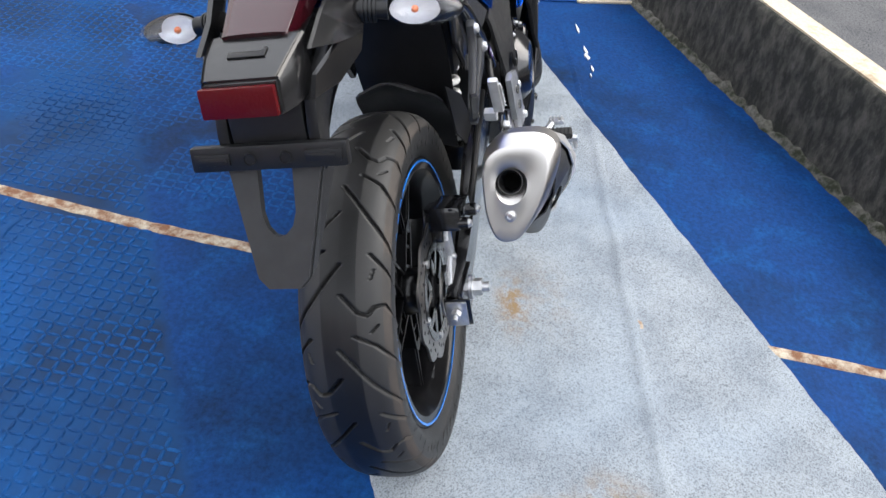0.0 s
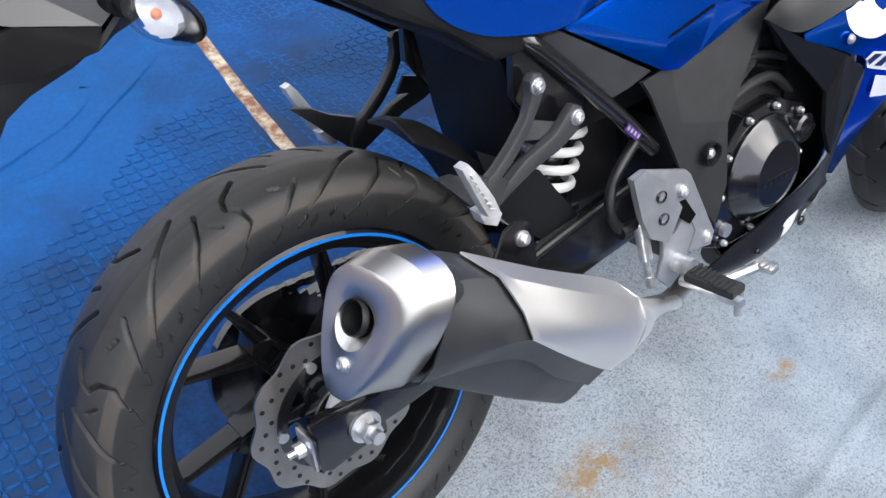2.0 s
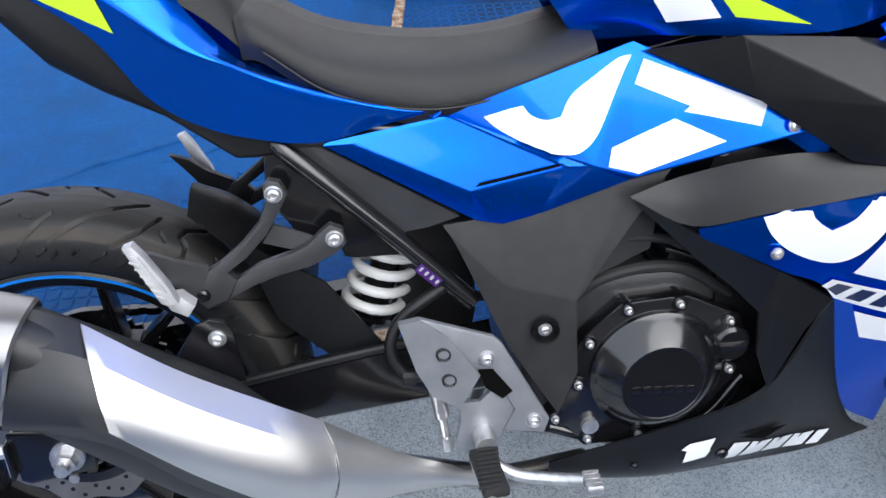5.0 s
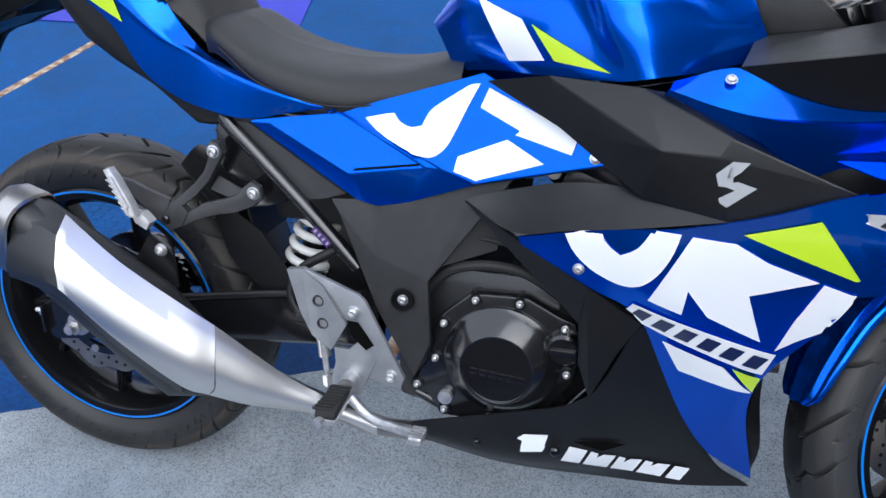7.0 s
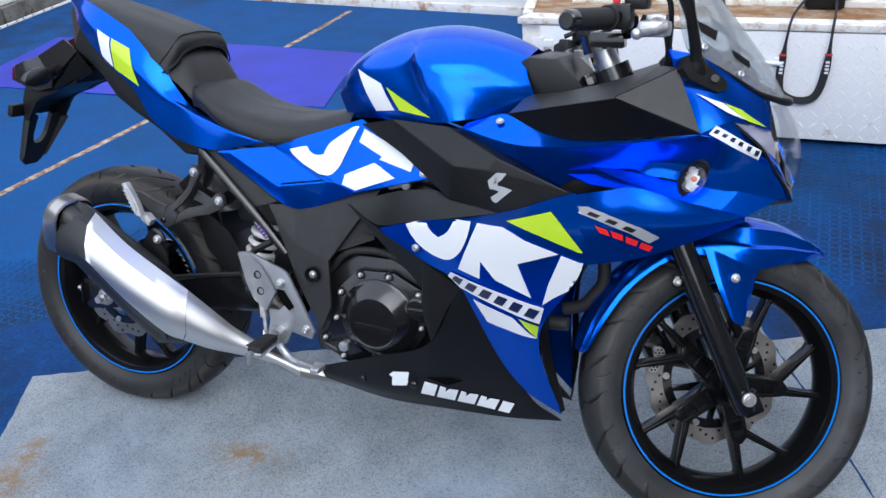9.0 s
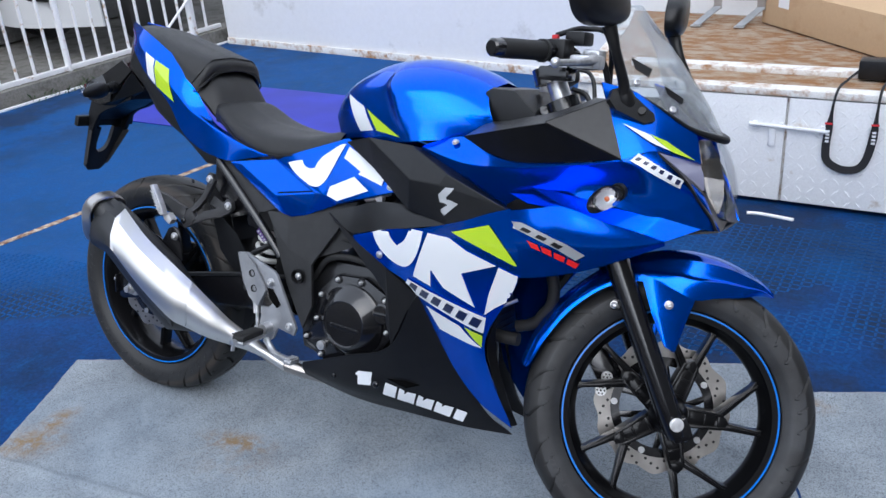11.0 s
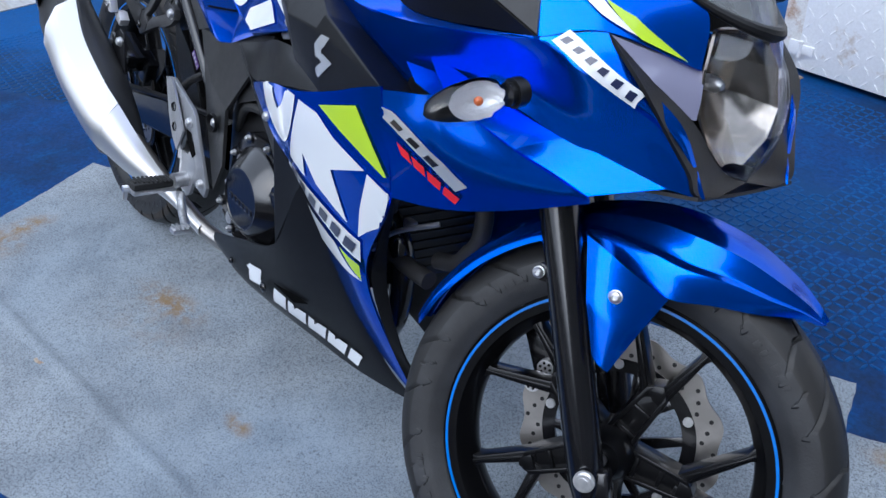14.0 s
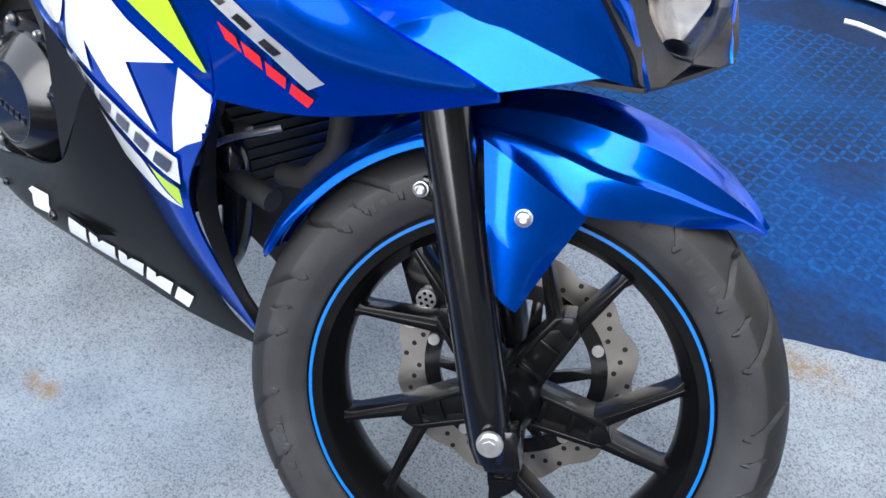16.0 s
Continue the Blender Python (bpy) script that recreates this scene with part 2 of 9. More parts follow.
def speckled(name, base, dark, tint, pile):
    """Felted carpet: pale fibres with grey grit, faint bluish smudges."""
    m = material(name, base, 0.95, spec=0.1)
    nt = m.node_tree
    b = nt.nodes["Principled BSDF"]
    tc = nt.nodes.new("ShaderNodeTexCoord")
    fine = node(nt, "ShaderNodeTexNoise", Scale=pile, Detail=6.0, Roughness=0.75)
    mid = node(nt, "ShaderNodeTexNoise", Scale=7.0, Detail=6.0)
    big = node(nt, "ShaderNodeTexNoise", Scale=1.6, Detail=5.0)
    for n in (fine, mid, big):
        nt.links.new(tc.outputs["Object"], n.inputs["Vector"])
    r1 = nt.nodes.new("ShaderNodeValToRGB")
    r1.color_ramp.elements[0].position, r1.color_ramp.elements[1].position = 0.36, 0.53
    r1.color_ramp.elements[0].color = (*dark, 1)
    r1.color_ramp.elements[1].color = (*base, 1)
    r2 = nt.nodes.new("ShaderNodeValToRGB")
    r2.color_ramp.elements[0].position, r2.color_ramp.elements[1].position = 0.48, 0.72
    r2.color_ramp.elements[0].color = (0, 0, 0, 1)
    r2.color_ramp.elements[1].color = (0.4, 0.4, 0.4, 1)
    mx = nt.nodes.new("ShaderNodeMixRGB")
    mx.inputs[2].default_value = (*tint, 1)
    nt.links.new(fine.outputs["Fac"], r1.inputs[0])
    nt.links.new(big.outputs["Fac"], r2.inputs[0])
    nt.links.new(r2.outputs[0], mx.inputs[0])
    nt.links.new(r1.outputs[0], mx.inputs[1])
    r3 = nt.nodes.new("ShaderNodeValToRGB")
    r3.color_ramp.elements[0].position, r3.color_ramp.elements[1].position = 0.35, 0.6
    r3.color_ramp.elements[0].color = (0.78, 0.785, 0.80, 1)
    mu = nt.nodes.new("ShaderNodeMixRGB")
    mu.blend_type = 'MULTIPLY'
    mu.inputs[0].default_value = 1.0
    nt.links.new(mid.outputs["Fac"], r3.inputs[0])
    nt.links.new(mx.outputs[0], mu.inputs[1])
    nt.links.new(r3.outputs[0], mu.inputs[2])
    grit = node(nt, "ShaderNodeTexNoise", Scale=150.0, Detail=3.0, Roughness=0.6)
    nt.links.new(tc.outputs["Object"], grit.inputs["Vector"])
    r4 = nt.nodes.new("ShaderNodeMapRange")
    r4.inputs[1].default_value, r4.inputs[2].default_value, r4.inputs[4].default_value = 0.60, 0.70, 0.65
    nt.links.new(grit.outputs["Fac"], r4.inputs[0])
    specks = nt.nodes.new("ShaderNodeMixRGB")
    specks.inputs[2].default_value = (*dark, 1)
    nt.links.new(r4.outputs[0], specks.inputs[0])
    nt.links.new(mu.outputs[0], specks.inputs[1])
    nt.links.new(specks.outputs[0], b.inputs["Base Color"])
    bp = node(nt, "ShaderNodeBump", Strength=0.7, Distance=0.003)
    nt.links.new(fine.outputs["Fac"], bp.inputs["Height"])
    nt.links.new(bp.outputs[0], b.inputs["Normal"])
    return m


def stained(name, base, stain, amount, scale, rough=0.6, bump=0.3, stretch=(1, 1, 1), grit=0.8):
    """Paint or concrete with patches of rust, moss or dirt."""
    m = material(name, base, rough)
    nt = m.node_tree
    b = nt.nodes["Principled BSDF"]
    tc = nt.nodes.new("ShaderNodeTexCoord")
    mp = nt.nodes.new("ShaderNodeMapping")
    mp.inputs["Scale"].default_value = stretch
    a = node(nt, "ShaderNodeTexNoise", Scale=scale, Detail=9.0, Roughness=0.68)
    f = node(nt, "ShaderNodeTexNoise", Scale=scale * 14, Detail=4.0, Roughness=0.7)
    nt.links.new(tc.outputs["Object"], mp.inputs["Vector"])
    for n in (a, f):
        nt.links.new(mp.outputs[0], n.inputs["Vector"])
    r = nt.nodes.new("ShaderNodeValToRGB")
    r.color_ramp.elements[0].position, r.color_ramp.elements[1].position = 0.62 - amount * 0.4, 0.70 - amount * 0.2
    mx = nt.nodes.new("ShaderNodeMixRGB")
    mx.inputs[1].default_value = (*base, 1)
    mx.inputs[2].default_value = (*stain, 1)
    nt.links.new(a.outputs["Fac"], r.inputs[0])
    nt.links.new(r.outputs[0], mx.inputs[0])
    g = nt.nodes.new("ShaderNodeValToRGB")
    g.color_ramp.elements[0].position, g.color_ramp.elements[1].position = 0.3, 0.62
    g.color_ramp.elements[0].color = (0.55, 0.53, 0.5, 1)
    mu = nt.nodes.new("ShaderNodeMixRGB")
    mu.blend_type = 'MULTIPLY'
    mu.inputs[0].default_value = grit
    nt.links.new(f.outputs["Fac"], g.inputs[0])
    nt.links.new(mx.outputs[0], mu.inputs[1])
    nt.links.new(g.outputs[0], mu.inputs[2])
    nt.links.new(mu.outputs[0], b.inputs["Base Color"])
    bp = node(nt, "ShaderNodeBump", Strength=bump, Distance=0.006)
    nt.links.new(f.outputs["Fac"], bp.inputs["Height"])
    nt.links.new(bp.outputs[0], b.inputs["Normal"])
    return m


M_FLOOR = floor_paint("blue_floor_paint", (0.0032, 0.043, 0.172), (0.003, 0.022, 0.075), (0.012, 0.12, 0.36), (0.0058, 0.043, 0.138))
M_TREAD = floor_paint("worn_blue_tread", (0.0062, 0.070, 0.240), (0.005, 0.036, 0.120), (0.018, 0.125, 0.34))
M_CARPET = speckled("pale_grey_carpet", (0.335, 0.370, 0.402), (0.092, 0.102, 0.113), (0.24, 0.315, 0.405), 340)
M_PALEMAT = stained("bleached_felt", (0.37, 0.385, 0.41), (0.33, 0.31, 0.27), 0.3, 2.2, 0.95, 0.3, (0.35, 2.2, 1), grit=0.5)
M_STRIP = stained("chipped_cream_strip", (0.60, 0.53, 0.41), (0.20, 0.085, 0.035), 0.62, 26, 0.7, 0.6)
M_KERB = stained("mossy_concrete", (0.098, 0.092, 0.080), (0.022, 0.023, 0.019), 0.62, 30, 0.95, 1.0, (1, 1, 0.45))
M_RUBBLE = stained("crumbled_concrete", (0.19, 0.18, 0.16), (0.030, 0.036, 0.018), 0.6, 26, 0.95, 1.0)
M_CREAM = stained("cream_road_paint", (0.66, 0.56, 0.42), (0.40, 0.32, 0.22), 0.25, 12, 0.8, 0.4)
M_ASPHALT = speckled("asphalt", (0.13, 0.13, 0.135), (0.03, 0.03, 0.03), (0.16, 0.16, 0.16), 160)
M_CONCRETE = stained("grey_concrete", (0.19, 0.185, 0.17), (0.09, 0.085, 0.07), 0.4, 5, 0.9, 0.6)
M_WHITEWALL = stained("white_wall_paint", (0.86, 0.86, 0.86), (0.66, 0.65, 0.63), 0.05, 2, 0.4, 0.03, grit=0.08)
M_WHITEPLATE = stained("white_painted_plate", (0.82, 0.83, 0.84), (0.58, 0.52, 0.45), 0.05, 8, 0.45, 0.06, grit=0.2)
M_RUSTWHITE = stained("white_paint_with_rust", (0.80, 0.79, 0.76), (0.38, 0.20, 0.08), 0.33, 11, 0.65, 0.3, grit=0.4)
M_RUST = stained("rusty_deck", (0.43, 0.35, 0.26), (0.29, 0.135, 0.045), 0.58, 15, 0.85, 0.7, (0.8, 1.4, 1))
M_CARD = stained("brown_cardboard", (0.52, 0.36, 0.21), (0.47, 0.31, 0.17), 0.2, 5, 0.85, 0.05, grit=0.12)
M_GALV = material("galvanised_steel", (0.55, 0.56, 0.57), 0.4, 0.9, var=0.25, scale=14, bump=0.1)
M_FENCE = stained("white_fence_paint", (0.82, 0.82, 0.81), (0.42, 0.27, 0.15), 0.12, 16, 0.5, 0.1, grit=0.25)
M_TARP = material("blue_violet_sheet", (0.022, 0.03, 0.42), 0.55, var=0.25, scale=3, bump=0.3, bscale=9)
M_CLOTH = material("bright_blue_cloth", (0.008, 0.10, 0.40), 0.8, var=0.2, scale=9, bump=0.3, bscale=400)
M_RED = material("red_banner_cloth", (0.62, 0.03, 0.04), 0.8, var=0.15, scale=5)
M_WHITE = material("white_vinyl", (0.82, 0.83, 0.84), 0.35, coat=0.4)
M_LEAF = material("weed_leaf", (0.07, 0.13, 0.03), 0.6, var=0.5, scale=20)
M_STRAP = material("black_webbing", (0.015, 0.015, 0.017), 0.75, bump=0.5, bscale=300)


# ---------- building helpers ----------
def spline(points, n):
    """n + 1 points evenly along a Catmull-Rom curve through the points."""
    p = [Vector(q) for q in points]
    if len(p) == 2:
        return [p[0].lerp(p[1], i / n) for i in range(n + 1)]
    p = [2 * p[0] - p[1]] + p + [2 * p[-1] - p[-2]]
    out = []
    for i in range(n + 1):
        s = min(i / n * (len(p) - 3), len(p) - 3 - 1e-6)
        k = int(s)
        t = s - k
        a, b, c, d = p[k:k + 4]
        out.append(0.5 * ((2 * b) + (c - a) * t + (2 * a - 5 * b + 4 * c - d) * t * t + (3 * b - a - 3 * c + d) * t ** 3))
    return out


def chain(points, n):
    """n + 1 points along straight pieces through the points."""
    p = [Vector(q) for q in points]
    out = []
    for i in range(n + 1):
        s = min(i / n * (len(p) - 1), len(p) - 1 - 1e-6)
        out.append(p[int(s)].lerp(p[int(s) + 1], s - int(s)))
    return out


def loft(bm, rows, nu=12, nv=10, thick=0.0, straight=False):
    """A smooth skin through rows of points; straight: with creases along the rows; thick: how deep its shell is."""
    fine = [spline(r, nv) for r in rows]
    if straight:
        nu = (len(rows) - 1) * max(1, nu // (len(rows) - 1))
    cols = [(chain if straight else spline)([r[j] for r in fine], nu) for j in range(nv + 1)]
    vs = [[bm.verts.new(cols[j][i]) for j in range(nv + 1)] for i in range(nu + 1)]
    fs = []
    for i in range(nu):
        for j in range(nv):
            try:
                fs.append(bm.faces.new((vs[i][j], vs[i + 1][j], vs[i + 1][j + 1], vs[i][j + 1])))
            except ValueError:
                pass
    if thick:
        bmesh.ops.recalc_face_normals(bm, faces=fs)
        bmesh.ops.solidify(bm, geom=fs, thickness=thick)
    return fs


def prism(bm, outline, y0, y1, bevel=0.0, plane="xz", seg=2):
    """A plate with the given outline, between two depths."""
    put = {"xz": lambda a, b, d: (a, d, b), "xy": lambda a, b, d: (a, b, d), "yz": lambda a, b, d: (d, a, b)}[plane]
    lo = [bm.verts.new(put(a, b, y0)) for a, b in outline]
    hi = [bm.verts.new(put(a, b, y1)) for a, b in outline]
    n = len(lo)
    fs = [bm.faces.new(lo), bm.faces.new(hi[::-1])]
    for i in range(n):
        fs.append(bm.faces.new((lo[i], hi[i], hi[(i + 1) % n], lo[(i + 1) % n])))
    bmesh.ops.recalc_face_normals(bm, faces=fs)
    if bevel:
        es = list({e for f in fs[:2] for e in f.edges})
        bmesh.ops.bevel(bm, geom=es, offset=bevel, segments=seg, affect='EDGES', profile=0.6)
    return fs


def plate3(bm, points, thick, bevel=0.0):
    """A faceted panel over points in space, as deep as thick."""
    p = [Vector(q) for q in points]
    n = Vector()
    for a, b in zip(p, p[1:] + p[:1]):
        n += a.cross(b)
    n.normalize()
    front, back = [bm.verts.new(q + n * thick / 2) for q in p], [bm.verts.new(q - n * thick / 2) for q in p]
    fs = [bm.faces.new(front), bm.faces.new(back[::-1])]
    k = len(p)
    fs += [bm.faces.new((front[i], back[i], back[(i + 1) % k], front[(i + 1) % k])) for i in range(k)]
    bmesh.ops.triangulate(bm, faces=fs[:2])
    bmesh.ops.recalc_face_normals(bm, faces=bm.faces[:])


def facets(bm, points, faces, thick, bevel=0.0025):
    """A moulded panel of flat faces with softened creases between them."""
    vs = [bm.verts.new(p) for p in points]
    fs = [bm.faces.new([vs[k] for k in f]) for f in faces]
    bmesh.ops.recalc_face_normals(bm, faces=fs)
    inner = [e for e in bm.edges if len(e.link_faces) == 2]
    bmesh.ops.triangulate(bm, faces=[f for f in fs if len(f.verts) > 4])
    if bevel:
        bmesh.ops.bevel(bm, geom=[e for e in inner if e.is_valid], offset=bevel, segments=2, affect='EDGES', profile=0.5)
    bmesh.ops.recalc_face_normals(bm, faces=bm.faces[:])
    bmesh.ops.solidify(bm, geom=bm.faces[:], thickness=thick)


def tube(bm, points, r, seg=12, n=0, caps=True):
    """A round bar along a curve; r: one radius or one for each point."""
    path = spline(points, n) if n else [Vector(p) for p in points]
    m = len(path)
    rs = [r] * m if isinstance(r, (int, float)) else [float(q) for q in np.interp(np.linspace(0, 1, m), np.linspace(0, 1, len(r)), r)]
    rings, side = [], None
    for i, p in enumerate(path):
        d = (path[min(i + 1, m - 1)] - path[max(i - 1, 0)]).normalized()
        if side is None:
            side = d.orthogonal().normalized()
        side = (side - d * side.dot(d)).normalized()
        up = d.cross(side)
        rings.append([bm.verts.new(p + rs[i] * (math.cos(a) * side + math.sin(a) * up)) for a in (2 * math.pi * k / seg for k in range(seg))])
    for i in range(m - 1):
        for k in range(seg):
            bm.faces.new((rings[i][k], rings[i][(k + 1) % seg], rings[i + 1][(k + 1) % seg], rings[i + 1][k]))
    if caps:
        bm.faces.new(rings[0][::-1])
        bm.faces.new(rings[-1])


def block(bm, centre, size, bevel=0.0, turn=None):
    r = bmesh.ops.create_cube(bm, size=1.0)
    vs = r["verts"]
    m = Matrix.Translation(centre) @ (turn or Matrix()).to_4x4() @ Matrix.Diagonal((*size, 1))
    bmesh.ops.transform(bm, matrix=m, verts=vs)
    if bevel:
        es = list({e for v in vs for e in v.link_edges})
        bmesh.ops.bevel(bm, geom=es, offset=bevel, segments=2, affect='EDGES', profile=0.6)


def lathe(bm, profile, seg=48, a0=0.0, a1=2 * math.pi):
    """Turns (y, r) pairs about the y axis."""
    full = a1 - a0 > 6.28
    n = seg if full else seg + 1
    rings = [[bm.verts.new((r * math.cos(a), y, r * math.sin(a))) for y, r in profile] for a in (a0 + (a1 - a0) * k / seg for k in range(n))]
    for k in range(seg):
        a, b = rings[k], rings[(k + 1) % n]
        for j in range(len(profile) - 1):
            bm.faces.new((a[j], a[j + 1], b[j + 1], b[j]))
    bmesh.ops.recalc_face_normals(bm, faces=bm.faces[:])


def moved(bm, m):
    bmesh.ops.transform(bm, matrix=m, verts=bm.verts[:])
    return bm


def part(name, bm, mat, parent=None, label="", sharp=35):
    """Links a bmesh as one mesh object under a thing or a part."""
    me = bpy.data.meshes.new(name)
    bm.to_mesh(me)
    bm.free()
    me.materials.append(mat)
    me.shade_smooth()
    me.set_sharp_from_angle(angle=radians(sharp))
    ob = new(name, me)
    ob.parent = parent
    if label:
        ob["label"] = label
    return ob


def both(name, bm, mat, parent=None, label="", sharp=35):
    """The part and its mirror image on the other side of the machine."""
    other = bm.copy()
    bmesh.ops.scale(other, vec=(1, -1, 1), verts=other.verts[:])
    bmesh.ops.reverse_faces(other, faces=other.faces[:])
    return part(name, bm, mat, parent, label, sharp), part(name, other, mat, parent, label, sharp)


def thing(name, label, category, group="", kind=""):
    return tagged(new(name), label, category, group, kind)


# ---------- ground and surroundings ----------
U, V = Vector((0.910, 0.415, 0)), Vector((0.415, -0.910, 0))


def uv(u, v, z=0.0):
    return U * u + V * v + Vector((0, 0, z))


def slab(name, corners, z0, z1, mat, label, category, kind="structure", bevel=0.0):
    bm = bmesh.new()
    prism(bm, [(c[0], c[1]) for c in corners], z1, z0, bevel, "xy")
    return tagged(part(name, bm, mat), label, category, kind=kind)


slab("ground", [(-300, -300), (300, -300), (300, 300), (-300, 300)], -0.3, -0.012, M_CONCRETE, "grey concrete yard round the display floor", "ground")
floor = slab("floor", [(-3.45, -4.5), tuple(uv(-2.0, 1.39))[:2], tuple(uv(6.0, 1.39))[:2], (6.5, 4.6), (-3.45, 4.6)], -0.011, 0.0, M_FLOOR, "worn blue-painted steel tread plate floor with scuffs", "floor")

# raised lozenges of the tread plate
verts, faces = [], []
P = 0.0215
for i in range(-100, 190):
    for j in range(-165, 140):
        x, y = (i - j) * P * 0.7071, (i + j) * P * 0.7071
        if not (-1.6 < x < 2.9 and -1.2 < y < 2.25):
            continue
        w = x * 0.415 - y * 0.910
        uu = x * 0.910 + y * 0.415
        if (-0.12 < w < 0.83 and -0.38 < uu < 3.4) or w > 0.8 or abs(x - 0.40 - 0.045 * y) < 0.035:
            continue
        inside = 0.485 + 0.54 * x < y < 0.95 + 0.54 * x + 0.35 * noise.noise(Vector((x * 2, y * 2, 1)))
        if not inside and (x < 0.55 or y > 1.85):
            continue
        worn = noise.noise(Vector((x * 1.1, y * 1.1, 3.0))) + 0.5 * noise.noise(Vector((x * 4, y * 4, 7.0)))
        h = 0.0028 * min(1.0, max(0.0, 0.75 + worn)) if inside else 0.0024 * min(1.0, max(0.0, 0.35 + 1.6 * worn))
        if h < 0.0002:
            continue
        a = 0.0 if (i + j) % 2 else 1.5708
        c, s = math.cos(a), math.sin(a)
        k = len(verts)
        for px, py, pz in ((-0.0136, 0, 0), (-0.0090, -0.0040, 0), (0.0090, -0.0040, 0), (0.0136, 0, 0), (0.0090, 0.0040, 0), (-0.0090, 0.0040, 0), (-0.0112, 0, h), (0, -0.0028, h), (0.0112, 0, h), (0, 0.0028, h)):
            verts.append((x + px * c - py * s, y + px * s + py * c, pz + 0.0002))
        faces += [(k, k + 1, k + 7, k + 6), (k + 1, k + 2, k + 7), (k + 2, k + 3, k + 8, k + 7), (k + 3, k + 4, k + 9, k + 8), (k + 4, k + 5, k + 9), (k + 5, k, k + 6, k + 9), (k + 6, k + 7, k + 8, k + 9)]
me = bpy.data.meshes.new("tread_pattern")
me.from_pydata(verts, [], faces)
me.materials.append(M_TREAD)
tread = tagged(new("tread_pattern", me), "raised lozenges of the blue tread plate", kind="stuff")
tread.parent = floor


def strip(points, width, h):
    """A weld strip that covers the joint between two plates, with chipped edges."""
    path = spline(points, 60)
    bm = bmesh.new()
    rows = []
    for i, p in enumerate(path):
        d = (path[min(i + 1, 60)] - path[max(i - 1, 0)]).normalized()
        n = Vector((-d.y, d.x, 0))
        e = 0.0035 * noise.noise(p * 23) + 0.003 * noise.noise(p * 61)
        f = 0.0035 * noise.noise(p * 19 + Vector((5, 5, 5))) + 0.003 * noise.noise(p * 53)
        rows.append([bm.verts.new(p + n * (width / 2 + e)), bm.verts.new(p + n * (width / 2 + e - 0.004) + Vector((0, 0, h))),
                     bm.verts.new(p - n * (width / 2 + f - 0.004) + Vector((0, 0, h))), bm.verts.new(p - n * (width / 2 + f))])
    for a, b in zip(rows, rows[1:]):
        for j in range(3):
            bm.faces.new((a[j], a[j + 1], b[j + 1], b[j]))
    bmesh.ops.recalc_face_normals(bm, faces=bm.faces[:])
    ob = part("joint_strip", bm, M_STRIP, floor, "chipped cream and rust joint strip between floor plates")
    return ob


strip([(0.350, -1.35, 0.001), (0.372, -0.8, 0.001), (0.402, 0.45, 0.001), (0.45, 1.09, 0.001), (0.56, 1.9, 0.001)], 0.034, 0.003)
strip([(-1.50, 0.2, 0.001), (-1.40, 1.0, 0.001), (-1.30, 1.7, 0.001), (-1.20, 2.67, 0.001), (-1.15, 3.5, 0.001)], 0.036, 0.003)


def wrinkle(points, width, h):
    """A low fold where the floor covering has lifted."""
    path = spline([(x, y, 0.0) for x, y in points], 50)
    bm = bmesh.new()
    rows = []
    for i, p in enumerate(path):
        d = (path[min(i + 1, 50)] - path[max(i - 1, 0)]).normalized()
        n = Vector((-d.y, d.x, 0))
        k = math.sin(math.pi * i / 50) * (0.75 + 0.5 * noise.noise(p * 14))
        p = p + n * 0.006 * noise.noise(p * 9)
        rows.append([bm.verts.new(p + n * width), bm.verts.new(p + n * width * 0.15 + Vector((0, 0, h * k))), bm.verts.new(p - n * width * 0.10 + Vector((0, 0, h * k * 0.9))), bm.verts.new(p - n * width * 0.22 + Vector((0, 0, 0.0004)))])
    for a, b in zip(rows, rows[1:]):
        for j in range(3):
            bm.faces.new((a[j], a[j + 1], b[j + 1], b[j]))
    bmesh.ops.recalc_face_normals(bm, faces=bm.faces[:])
    part("floor_wrinkle", bm, M_FLOOR, floor, "lifted fold in the blue floor covering")


wrinkle([(-0.49, 0.90), (-0.29, 1.04), (-0.12, 1.12), (0.08, 1.22), (0.17, 1.32)], 0.03, 0.009)
wrinkle([(-0.13, 1.06), (0.0, 1.08), (0.15, 1.20), (0.31, 1.33), (0.42, 1.46)], 0.03, 0.008)
wrinkle([(0.27, 0.98), (0.32, 0.985), (0.37, 0.98)], 0.02, 0.008)
wrinkle([(1.23, -0.305), (1.44, -0.274), (1.65, -0.242), (1.90, -0.196), (2.07, -0.16)], 0.015, 0.006)


